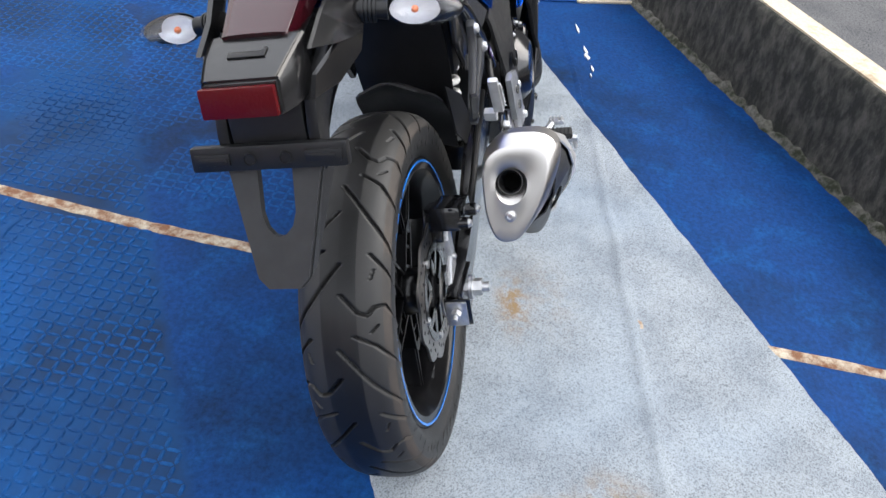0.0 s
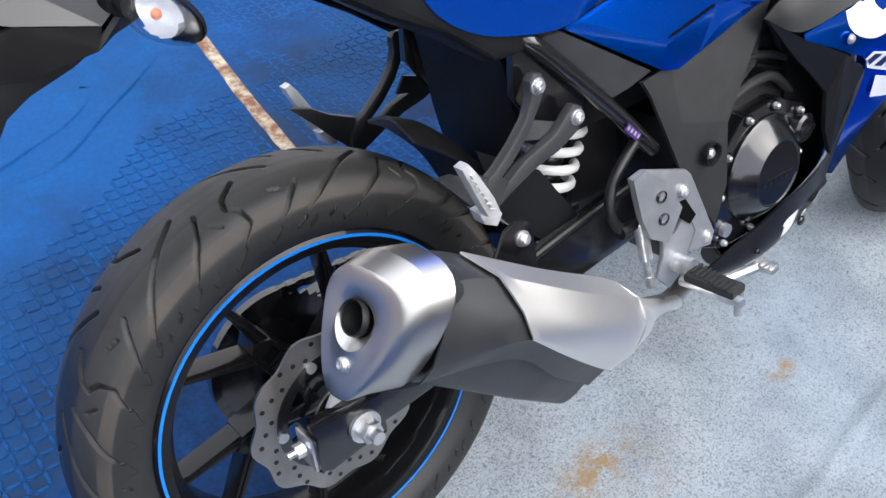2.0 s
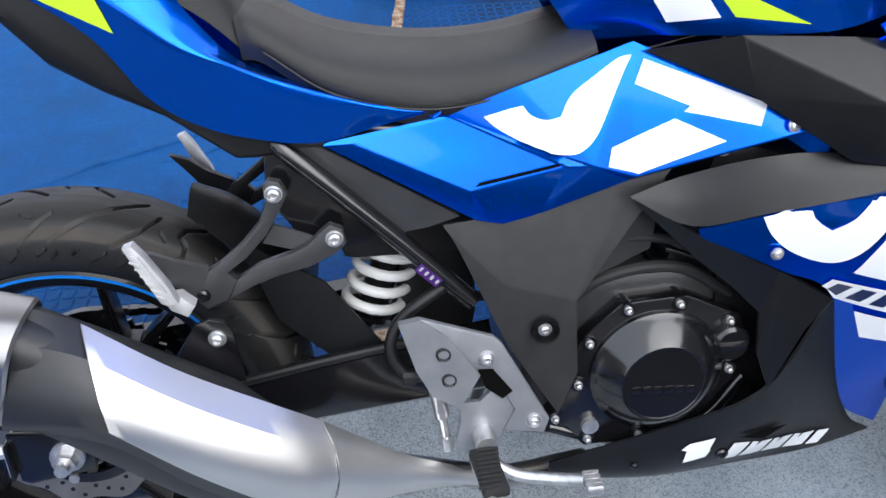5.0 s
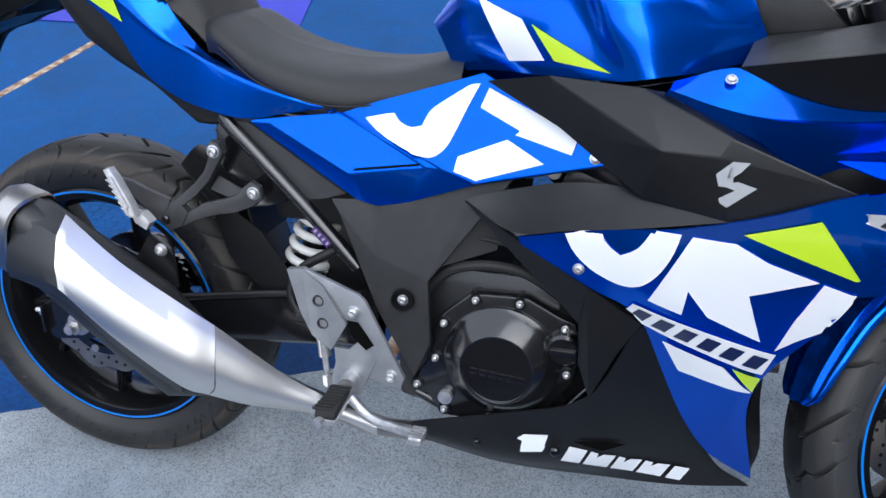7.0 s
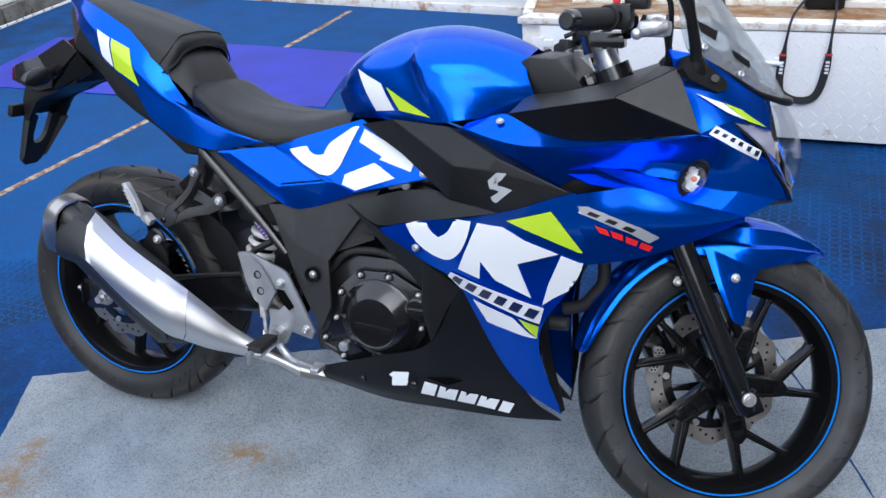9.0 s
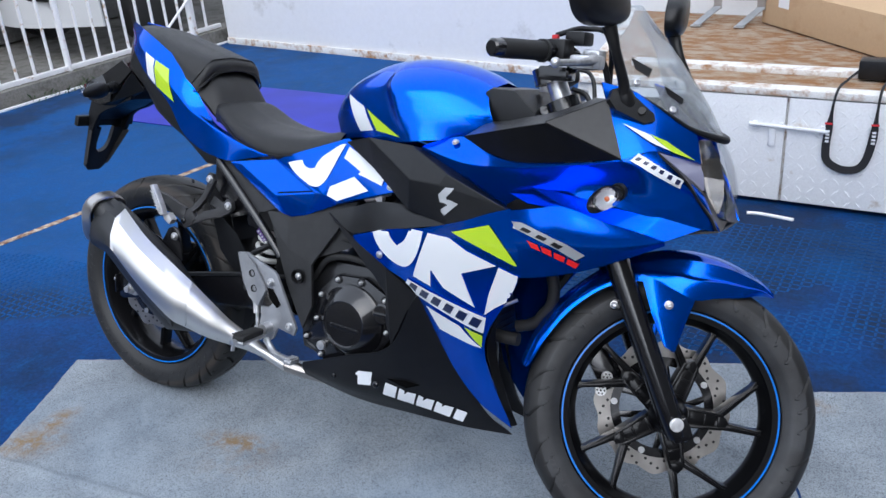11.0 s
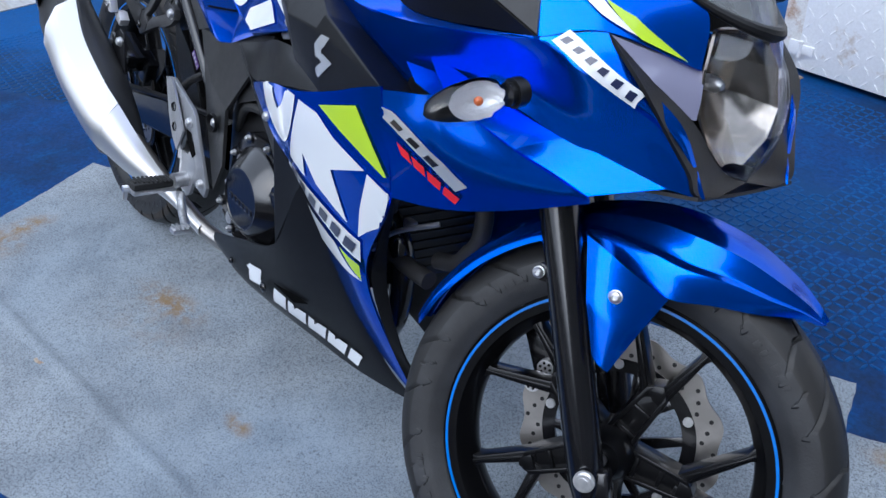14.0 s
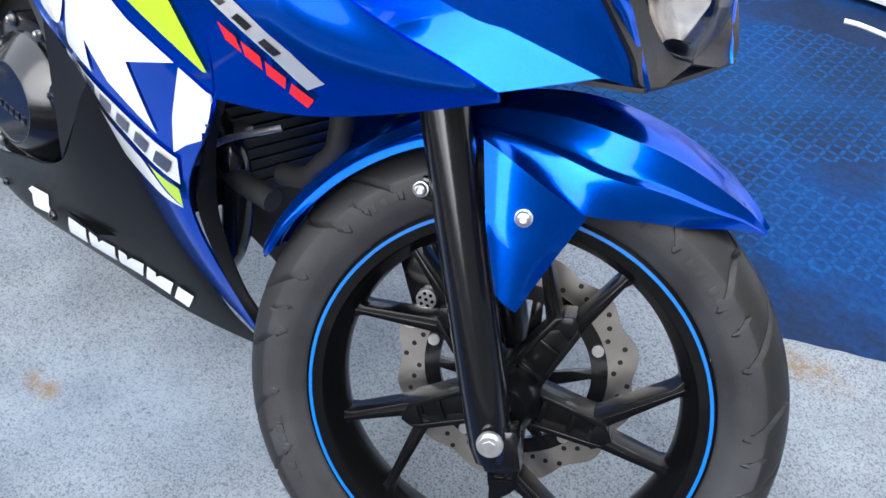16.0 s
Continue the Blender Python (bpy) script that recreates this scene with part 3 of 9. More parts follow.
def carpet(u0, u1, v0, v1, v2, v3, seed, label):
    """A felt mat with slightly ragged, curling edges; v0..v1 at u0, v2..v3 at u1."""
    bm = bmesh.new()
    nu, nv = 120, 90
    g = []
    for i in range(nu + 1):
        row = []
        for j in range(nv + 1):
            a, b = i / nu, j / nv
            v = (v0 + (v1 - v0) * b) * (1 - a) + (v2 + (v3 - v2) * b) * a
            u = u0 + (u1 - u0) * a
            k = 0.004 * noise.noise(Vector((u * 6, v * 6, seed)))
            rag = 0.0035 * noise.noise(Vector((u * 30, v * 30, seed + 3)))
            lift = 0.0045 + 0.0012 * noise.noise(Vector((u * 5, v * 5, seed + 9)))
            crease = 0.485 + 0.31 * u
            lift += 0.0085 * math.exp(-((v - crease) / 0.011) ** 2) - 0.0015 * math.exp(-((v - crease - 0.014) / 0.008) ** 2)
            edge = min(a, 1 - a, b, 1 - b)
            row.append(bm.verts.new(uv(u + rag + k, v + rag - k, lift if edge > 0 else 0.0008)))
        g.append(row)
    for i in range(nu):
        for j in range(nv):
            bm.faces.new((g[i][j], g[i + 1][j], g[i + 1][j + 1], g[i][j + 1]))
    bmesh.ops.recalc_face_normals(bm, faces=bm.faces[:])
    return tagged(part("carpet", bm, M_CARPET, sharp=80), label, "carpet", "mats under the display")


carpet(-0.371, 1.62, -0.114, 0.825, -0.072, 0.815, 1.0, "pale grey felt mat with rust stains under a motorcycle")
carpet(1.623, 3.3, 0.065, 0.80, 0.08, 0.80, 2.0, "pale grey felt mat laid end to end with another")
bm = bmesh.new()
prism(bm, [(-1.965, 0.735), (-1.90, -0.25), (-1.85, -1.6), (-2.78, -1.6), (-2.85, 0.715)], 0.0052, 0.0006, 0.001, "xy")
tagged(part("carpet", bm, M_PALEMAT), "pale worn felt mat lying alone on the blue floor", "carpet", "mats under the display")
bm = bmesh.new()
loft(bm, [[(-2.75, 1.93, 0.004), (-1.8, 1.93, 0.006), (-0.52, 1.95, 0.004)], [(-2.8, 2.35, 0.004), (-1.7, 2.35, 0.010), (-0.6, 2.3, 0.005)], [(-2.85, 2.78, 0.004), (-1.7, 2.78, 0.006), (-0.68, 2.72, 0.004)]], 12, 24, 0.003)
tagged(part("plastic_sheet", bm, M_TARP), "violet-blue plastic sheet spread on the floor", "sheet")


def soak(mat, spots):
    """Rust soaked into the felt of the mat: ragged ochre patches, each with its own place and size."""
    nt = mat.node_tree
    b = nt.nodes["Principled BSDF"]
    base = b.inputs["Base Color"].links[0].from_socket
    tc = nt.nodes.new("ShaderNodeTexCoord")
    warp = node(nt, "ShaderNodeTexNoise", Scale=24.0, Detail=5.0, Roughness=0.7)
    fleck = node(nt, "ShaderNodeTexNoise", Scale=130.0, Detail=5.0, Roughness=0.75)
    total = None
    for n in (warp, fleck):
        nt.links.new(tc.outputs["Object"], n.inputs["Vector"])
    for cx, cy, rx, ry, way, much in spots:
        mp = nt.nodes.new("ShaderNodeMapping")
        mp.vector_type = 'TEXTURE'
        mp.inputs["Location"].default_value = (cx, cy, 0)
        mp.inputs["Rotation"].default_value = (0, 0, way)
        mp.inputs["Scale"].default_value = (rx, ry, 10)
        ln = nt.nodes.new("ShaderNodeVectorMath")
        ln.operation = 'LENGTH'
        mr = nt.nodes.new("ShaderNodeMapRange")
        mr.interpolation_type = 'SMOOTHSTEP'
        mr.inputs[1].default_value, mr.inputs[2].default_value = 0.0, 1.0
        mr.inputs[3].default_value, mr.inputs[4].default_value = much, 0.0
        nt.links.new(tc.outputs["Object"], mp.inputs["Vector"])
        nt.links.new(mp.outputs[0], ln.inputs[0])
        nt.links.new(ln.outputs["Value"], mr.inputs[0])
        if total is None:
            total = mr.outputs[0]
        else:
            mxm = nt.nodes.new("ShaderNodeMath")
            mxm.operation = 'MAXIMUM'
            nt.links.new(total, mxm.inputs[0])
            nt.links.new(mr.outputs[0], mxm.inputs[1])
            total = mxm.outputs[0]

    def step(a, lo, hi):
        r = nt.nodes.new("ShaderNodeMapRange")
        r.inputs[1].default_value, r.inputs[2].default_value = lo, hi
        nt.links.new(a, r.inputs[0])
        return r.outputs[0]

    def mul(a, c):
        mm = nt.nodes.new("ShaderNodeMath")
        mm.operation = 'MULTIPLY'
        nt.links.new(a, mm.inputs[0])
        nt.links.new(c, mm.inputs[1])
        return mm.outputs[0]
    mask = mul(mul(total, step(warp.outputs["Fac"], 0.38, 0.56)), step(fleck.outputs["Fac"], 0.24, 0.50))
    mx = nt.nodes.new("ShaderNodeMixRGB")
    mx.inputs[2].default_value = (0.235, 0.140, 0.045, 1)
    nt.links.new(mask, mx.inputs[0])
    nt.links.new(base, mx.inputs[1])
    nt.links.new(mx.outputs[0], b.inputs["Base Color"])


soak(M_CARPET, [(0.375, -0.155, 0.16, 0.062, 0.15, 0.85), (-0.15, -0.40, 0.15, 0.105, 0.6, 0.85), (-0.16, -0.30, 0.06, 0.10, 0.0, 0.85), (0.80, -0.21, 0.055, 0.028, 0.0, 0.9), (1.62, 0.60, 0.11, 0.05, 0.0, 0.8), (0.42, -0.22, 0.20, 0.12, 0.3, 0.22)])

# low retaining wall with a painted line on its crown, road beyond it
bm = bmesh.new()
n = 120
rows = []
for i in range(n + 1):
    u = -3.0 + 11 * i / n
    j = lambda v, z, k: uv(u, v + 0.010 * noise.noise(Vector((u * 7, k, 0))), z + 0.008 * noise.noise(Vector((u * 6, k, 5))))
    rows.append([bm.verts.new(p) for p in (uv(u, 1.375, -0.01), j(1.385, 0.03, 1), j(1.39, 0.14, 2), j(1.395, 0.285, 3), uv(u, 1.405, 0.300), uv(u, 1.62, 0.302), uv(u, 1.62, -0.01))])
for a, b in zip(rows, rows[1:]):
    for k in range(6):
        bm.faces.new((a[k], b[k], b[k + 1], a[k + 1]))
bmesh.ops.recalc_face_normals(bm, faces=bm.faces[:])
tagged(part("kerb", bm, M_KERB, sharp=60), "dark mossy concrete retaining kerb beside the floor", "kerb", kind="structure")
slab("painted_line", [tuple(uv(-3, 1.415))[:2], tuple(uv(8, 1.415))[:2], tuple(uv(8, 1.505))[:2], tuple(uv(-3, 1.505))[:2]], 0.30, 0.3065, M_CREAM, "worn cream painted line along the kerb", "road marking")
slab("road", [tuple(uv(-3, 1.62))[:2], tuple(uv(40, 1.62))[:2], tuple(uv(40, 60))[:2], tuple(uv(-40, 60))[:2], tuple(uv(-40, 1.62))[:2]], -0.01, 0.301, M_ASPHALT, "grey asphalt road above the kerb", "road")
slab("pavement", [tuple(uv(-3, 1.5055))[:2], tuple(uv(8, 1.5055))[:2], tuple(uv(8, 1.619))[:2], tuple(uv(-3, 1.619))[:2]], 0.296, 0.3055, M_ASPHALT, "asphalt edge behind the painted line", "pavement")

bm = bmesh.new()
rows = []
for i in range(361):
    u = -1.2 + 5.2 * i / 360
    a, b, c = (noise.noise(Vector((u * f, k, 2))) for f, k in ((9, 0), (31, 4), (17, 8)))
    w, h = 0.024 + 0.014 * a + 0.008 * b, 0.022 + 0.016 * c + 0.008 * b
    rows.append([bm.verts.new(uv(u, 1.384 - w, -0.002)), bm.verts.new(uv(u, 1.384 - w * 0.72, max(0.004, h * 0.45 + 0.006 * a))), bm.verts.new(uv(u, 1.384 - w * 0.35, max(0.006, h * 0.8 + 0.007 * b))), bm.verts.new(uv(u, 1.392, max(0.010, h)))])
for p, q in zip(rows, rows[1:]):
    for k in range(3):
        bm.faces.new((p[k], q[k], q[k + 1], p[k + 1]))
bmesh.ops.recalc_face_normals(bm, faces=bm.faces[:])
tagged(part("kerb_rubble", bm, M_RUBBLE, sharp=20), "crumbled concrete and moss along the foot of the kerb", "rubble", kind="stuff")
for x, y, w, l in ((1.978, -0.241, 0.006, 0.09), (1.793, -0.276, 0.012, 0.07), (1.745, -0.282, 0.020, 0.05), (1.656, -0.303, 0.007, 0.05), (1.60, -0.300, 0.004, 0.03)):
    bm = bmesh.new()
    prism(bm, [(x - l / 2, y - 0.10 * l), (x - l * 0.2, y - 0.06 * l - w * 0.5), (x + l * 0.1, y - w * 0.3), (x + l / 2, y + 0.08 * l), (x + l * 0.15, y + w * 0.35 + 0.03 * l), (x - l * 0.25, y - 0.02 * l)], 0.001, 0.0062, 0.0, "xy")
    part("paint_chip", bm, M_WHITE, floor, "bare white chip in the lifted fold")
bm = bmesh.new()
loft(bm, [[(2.13, 0.12, 0.004), (2.22, -0.16, 0.004), (2.34, -0.47, 0.004)], [(2.145, 0.12, 0.030), (2.235, -0.155, 0.036), (2.355, -0.465, 0.030)], [(2.19, 0.13, 0.034), (2.28, -0.14, 0.038), (2.39, -0.44, 0.032)], [(2.42, 0.22, 0.006), (2.50, -0.05, 0.007), (2.58, -0.32, 0.006)]], 18, 20, 0.003)
tagged(part("cloth", bm, M_CLOTH), "bright blue cloth with a rolled edge lying on the floor", "cloth")
bm = bmesh.new()
prism(bm, [(2.235, -0.235), (2.262, -0.225), (2.355, -0.455), (2.325, -0.475)], 0.001, 0.010, 0.001, "xy")
tagged(part("board", bm, M_CREAM), "pale worn board under the edge of a blue cloth", "board")

# white building wall
bm = bmesh.new()
prism(bm, [(-3.42, 3.88), (-0.6, 3.56), (4.5, 2.98), (4.5, 3.15), (-3.42, 4.08)], 0.02, 3.4, 0.004, "xy")
wall = tagged(part("wall_back", bm, M_WHITEWALL), "smooth white building wall behind the display floor", "wall", kind="structure")
bm = bmesh.new()
prism(bm, [(-3.42, 3.865), (-0.6, 3.545), (4.5, 2.965), (4.5, 2.978), (-3.42, 3.878)], 0.0, 0.05, 0.002, "xy")
part("baseboard", bm, M_RUSTWHITE, wall, "rust-streaked foot of the wall")


# ---------- motorcycle materials ----------
def candy(name, color, flop):
    """Metallic paint under clear coat; the flakes give it fine sparkle."""
    m = material(name, color, 0.20, 0.88, coat=0.6, coat_rough=0.015)
    nt = m.node_tree
    b = nt.nodes["Principled BSDF"]
    b.inputs["Coat IOR"].default_value = 1.38
    b.inputs["Specular Tint"].default_value = (0.10, 0.50, 1.0, 1)
    tc = nt.nodes.new("ShaderNodeTexCoord")
    fl = node(nt, "ShaderNodeTexNoise", Scale=1900.0, Detail=1.0)
    cl = node(nt, "ShaderNodeTexNoise", Scale=5.0, Detail=4.0)
    nt.links.new(tc.outputs["Object"], fl.inputs["Vector"])
    nt.links.new(tc.outputs["Object"], cl.inputs["Vector"])
    r = nt.nodes.new("ShaderNodeValToRGB")
    r.color_ramp.elements[0].position, r.color_ramp.elements[1].position = 0.22, 0.85
    r.color_ramp.elements[0].color = (*color, 1)
    r.color_ramp.elements[1].color = (*flop, 1)
    nt.links.new(fl.outputs["Fac"], r.inputs[0])
    nt.links.new(r.outputs[0], b.inputs["Base Color"])
    mr = nt.nodes.new("ShaderNodeMapRange")
    mr.inputs[3].default_value, mr.inputs[4].default_value = 0.17, 0.23
    nt.links.new(cl.outputs["Fac"], mr.inputs[0])
    nt.links.new(mr.outputs[0], b.inputs["Roughness"])
    return m


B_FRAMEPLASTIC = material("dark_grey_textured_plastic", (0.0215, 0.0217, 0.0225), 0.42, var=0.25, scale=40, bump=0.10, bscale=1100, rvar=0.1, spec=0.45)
B_CASTING = material("grey_cast_paint", (0.040, 0.0405, 0.043), 0.34, var=0.2, scale=30, bump=0.12, bscale=500, rvar=0.08)
B_PEG = material("bright_cast_alloy", (0.62, 0.62, 0.63), 0.36, 0.45, var=0.2, scale=40, bump=0.1, bscale=400, rvar=0.08)
B_WHEEL = material("black_wheel_paint", (0.0045, 0.0045, 0.0052), 0.30, coat=0.40, coat_rough=0.06, var=0.1, scale=6, rvar=0.03, spec=0.12)
B_HOSE = material("matt_rubber_hose", (0.026, 0.026, 0.027), 0.6, var=0.2, scale=30)
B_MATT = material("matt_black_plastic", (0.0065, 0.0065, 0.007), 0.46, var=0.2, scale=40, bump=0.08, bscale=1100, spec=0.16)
B_BLUE = candy("blue_metallic_paint", (0.0003, 0.062, 0.52), (0.0012, 0.146, 0.94))
B_PLASTIC = material("black_moulded_plastic", (0.0072, 0.0076, 0.0088), 0.38, var=0.25, scale=40, bump=0.10, bscale=1100, rvar=0.08, spec=0.36)
B_GLOSS = material("gloss_black_plastic", (0.009, 0.0088, 0.0095), 0.22, coat=0.15, var=0.25, scale=30, rvar=0.06)
B_DARK = material("dark_plastic", (0.010, 0.010, 0.011), 0.38, var=0.3, scale=30, bump=0.1, bscale=400, rvar=0.1, spec=0.35)
B_SATIN = material("satin_black_paint", (0.007, 0.007, 0.0085), 0.20, 0.0, coat=0.6, coat_rough=0.12, var=0.2, scale=25, rvar=0.08)
B_ENGINE = material("black_crinkle_engine_paint", (0.010, 0.010, 0.0112), 0.36, 0.1, coat=0.45, coat_rough=0.13, bump=0.15, bscale=300, rvar=0.1)
B_RUBBER = material("tyre_rubber", (0.0165, 0.0158, 0.015), 0.54, var=0.35, scale=9, bump=0.08, bscale=500, color2=(0.013, 0.013, 0.013), rvar=0.12)
B_DUSTY = material("dusty_sidewall_rubber", (0.044, 0.045, 0.047), 0.55, var=0.5, scale=11, bump=0.15, bscale=300, color2=(0.020, 0.020, 0.0205))
B_CENTRE = material("worn_dark_tread_rubber", (0.0070, 0.0070, 0.0075), 0.42, var=0.3, scale=14, bump=0.08, bscale=500, rvar=0.12, spec=0.36)
B_MUFFLER = material("satin_grey_muffler_paint", (0.022, 0.0228, 0.025), 0.42, var=0.2, scale=20, bump=0.05, bscale=700, rvar=0.06)
B_SIDE = material("dark_sidewall_rubber", (0.016, 0.0158, 0.0155), 0.5, var=0.3, scale=14, bump=0.1, bscale=300)
B_SHOULDER = material("brown_dusted_rubber", (0.048, 0.038, 0.031), 0.75, scale=13, bump=0.1, bscale=400, color2=(0.022, 0.0205, 0.0195))
B_STEEL = brushed("brushed_stainless", (0.80, 0.785, 0.765), 0.43, (40, 40, 420))
B_CAPSTEEL = brushed("brushed_end_cap", (0.50, 0.48, 0.46), 0.34, (90, 600, 90))
B_PIPE = brushed("stainless_pipe", (0.46, 0.43, 0.40), 0.32, (30, 30, 200))
B_PLATEALU = material("silver_painted_alloy", (0.33, 0.34, 0.36), 0.38, 0.6, var=0.15, scale=30, bump=0.2, bscale=650)
B_BOLT = material("zinc_plated_steel", (0.72, 0.72, 0.73), 0.32, 0.85, var=0.3, scale=60, rvar=0.1)
B_DISC = material("brake_disc_steel", (0.38, 0.36, 0.34), 0.38, 1.0, var=0.25, scale=22, bump=0.1, bscale=300, rvar=0.1)
B_SEAT = material("black_seat_vinyl", (0.0068, 0.0068, 0.0074), 0.47, bump=0.35, bscale=900, var=0.15, scale=6, rvar=0.1)
B_TAPE = material("blue_rim_tape", (0.010, 0.17, 0.62), 0.35, coat=0.5)
B_SPRING = material("white_spring_paint", (0.66, 0.66, 0.64), 0.4, var=0.1, scale=20)
B_DECAL = material("white_decal", (0.80, 0.82, 0.84), 0.25, coat=0.8)
B_LIME = material("lime_decal", (0.50, 0.72, 0.02), 0.25, coat=0.8)
B_REDDECAL = material("red_decal", (0.70, 0.02, 0.02), 0.25, coat=0.8)
B_SILVER = material("silver_decal", (0.62, 0.64, 0.66), 0.25, 0.5, coat=0.8)
B_NAVY = material("navy_decal", (0.008, 0.014, 0.06), 0.3, coat=0.8)
B_INK = material("black_decal", (0.01, 0.01, 0.012), 0.3, coat=0.8)
B_REDLENS = material("dark_red_lens", (0.065, 0.0010, 0.0030), 0.24, bump=0.2, bscale=260, spec=0.25)
B_SMOKE = material("smoked_red_lens", (0.028, 0.003, 0.006), 0.12, coat=0.3)
B_CLEAR = glassy("clear_lens", (0.93, 0.94, 0.95), 0.03)
B_AMBER = material("amber_bulb", (0.75, 0.16, 0.03), 0.3, coat=0.6)
# part of the sky reflected in the screen is put in as grey diffuse
B_SCREEN = glassy("clear_acrylic", (0.90, 0.93, 0.95), 0.03, 0.06, 0.50, 0.20)
B_REFLECTOR = material("lamp_reflector", (0.56, 0.50, 0.44), 0.16, 1.0, var=0.25, scale=25)
B_BOWL = material("indicator_reflector", (0.78, 0.78, 0.80), 0.38, 0.6, bump=0.5, bscale=220)
B_PARKLENS = material("milky_lens", (0.24, 0.24, 0.34), 0.2, coat=0.8)
B_MIRROR = material("mirror_glass", (0.85, 0.86, 0.87), 0.02, 1.0)
B_VIOLET = material("violet_label", (0.045, 0.012, 0.12), 0.35, coat=0.4)
# black of the sooty bore; on holes and slots it stands for inner shade
B_SOOTSHADE = material("soot_and_hole_shade", (0.003, 0.003, 0.003), 0.95, spec=0.05)
B_RUBBERPAD = material("ribbed_rubber", (0.012, 0.012, 0.012), 0.7)

LEAN_ANGLE = 14.7
STEER_ANGLE, RAKE = 27.0, radians(25.5)
bike = thing("motorcycle", "blue and black sports motorcycle leaning on its side stand", "motorcycle")
bike.matrix_basis = pose(-0.002, -0.022, 0.007) @ Matrix.Rotation(radians(-LEAN_ANGLE), 4, 'X')

FRONT_AXLE = Vector((1.423, 0, 0.275))
AXIS = Vector((-math.sin(RAKE), 0, math.cos(RAKE)))
PIVOT = FRONT_AXLE - 0.045 * Vector((math.cos(RAKE), 0, math.sin(RAKE)))
STEER = Matrix.Translation(PIVOT) @ Matrix.Rotation(radians(STEER_ANGLE), 4, AXIS) @ Matrix.Translation(-PIVOT)


def bolt(parent, p, r=0.008, h=0.007, d=(0, -1, 0), mat=None, name="bolt", steer=False):
    """A socket-head bolt: washer, domed head and recess."""
    bm = bmesh.new()
    lathe(bm, [(0.001, 0), (0.001, r * 1.18), (-0.0012, r * 1.18), (-0.0014, r), (-h * 0.55, r * 0.98), (-h * 0.85, r * 0.82), (-h, r * 0.50), (-h * 0.5, r * 0.40), (-h * 0.5, 0)], 18)
    m = Matrix.Translation(p) @ Vector((0, -1, 0)).rotation_difference(Vector(d)).to_matrix().to_4x4()
    moved(bm, STEER @ m if steer else m)
    return part(name, bm, mat or B_BOLT, parent)


# ---------- wheels ----------
def groove_depth(s, y, strokes):
    """How deep the tread is cut at arc place s (within one pitch) and width y."""
    d = 0.0
    for x0, y0, x1, y1, w in strokes:
        for k in (-1, 0, 1):
            ax, ay, bx, by = x0 + k, y0, x1 + k, y1
            dx, dy = (bx - ax) * PITCH, by - ay
            t = max(0, min(1, (((s - ax) * PITCH) * dx + (y - ay) * dy) / (dx * dx + dy * dy)))
            q = math.hypot((s - ax) * PITCH - t * dx, y - ay - t * dy)
            d = max(d, min(1.0, max(0.0, (w - q) / 0.0009)))
    return d


def tyre_mesh(R, half, bead, bead_half, pitches, strokes, per_pitch, across, sidewall, shoulder):
    """A tyre with its tread cut into it; local y is the axle."""
    global PITCH
    PITCH = 2 * math.pi * R / pitches
    prof = [(bead_half, bead), (bead_half + 0.004, bead + 0.004), (half * 0.955, bead + (R - bead) * 0.26), (half, bead + (R - bead) * 0.52), (half * 0.95, bead + (R - bead) * 0.70), (half * 0.74, bead + (R - bead) * 0.88), (half * 0.4, bead + (R - bead) * 0.975), (0, R)]
    pts = spline([(-y, r, 0) for y, r in prof], across // 2)
    pts = pts + [Vector((-p.x, p.y, 0)) for p in reversed(pts[:-1])]
    cell = []
    arc = 0.0
    mid = len(pts) // 2
    for j, p in enumerate(pts):
        arc = sum((pts[k + 1] - pts[k]).length for k in range(min(j, mid), max(j, mid))) * (-1 if j < mid else 1)
        cell.append(arc)
    depth = [[groove_depth(i / per_pitch, cell[j], strokes) for j in range(len(pts))] for i in range(per_pitch)]
    n = pitches * per_pitch
    vs, fs = [], []
    m = len(pts)
    for i in range(n):
        a = 2 * math.pi * i / n
        for j, p in enumerate(pts):
            r = p.y - 0.0085 * depth[i % per_pitch][j]
            vs.append((r * math.cos(a), p.x, r * math.sin(a)))
    for i in range(n):
        k = (i + 1) % n
        for j in range(m - 1):
            fs.append((i * m + j, i * m + j + 1, k * m + j + 1, k * m + j))
    me = bpy.data.meshes.new("tyre")
    me.from_pydata(vs, [], fs)
    me.update()
    me.flip_normals()
    me.materials.append(B_RUBBER)
    me.materials.append(sidewall)
    me.materials.append(shoulder)
    me.materials.append(B_CENTRE)
    me.shade_smooth()
    mats = np.zeros(len(fs), dtype=np.int32)
    for j in range(m - 1):
        if abs(pts[j].y + pts[j + 1].y) / 2 < bead + (R - bead) * 0.62:
            mats[j::m - 1] = 1
        elif abs(pts[j].y + pts[j + 1].y) / 2 < bead + (R - bead) * 0.80:
            mats[j::m - 1] = 2
        elif abs(pts[j].y + pts[j + 1].y) / 2 > bead + (R - bead) * 0.978:
            mats[j::m - 1] = 3
    me.polygons.foreach_set("material_index", mats)
    return me


def arcs(points, w):
    return [(*a, *b, w) for a, b in zip(points, points[1:])]


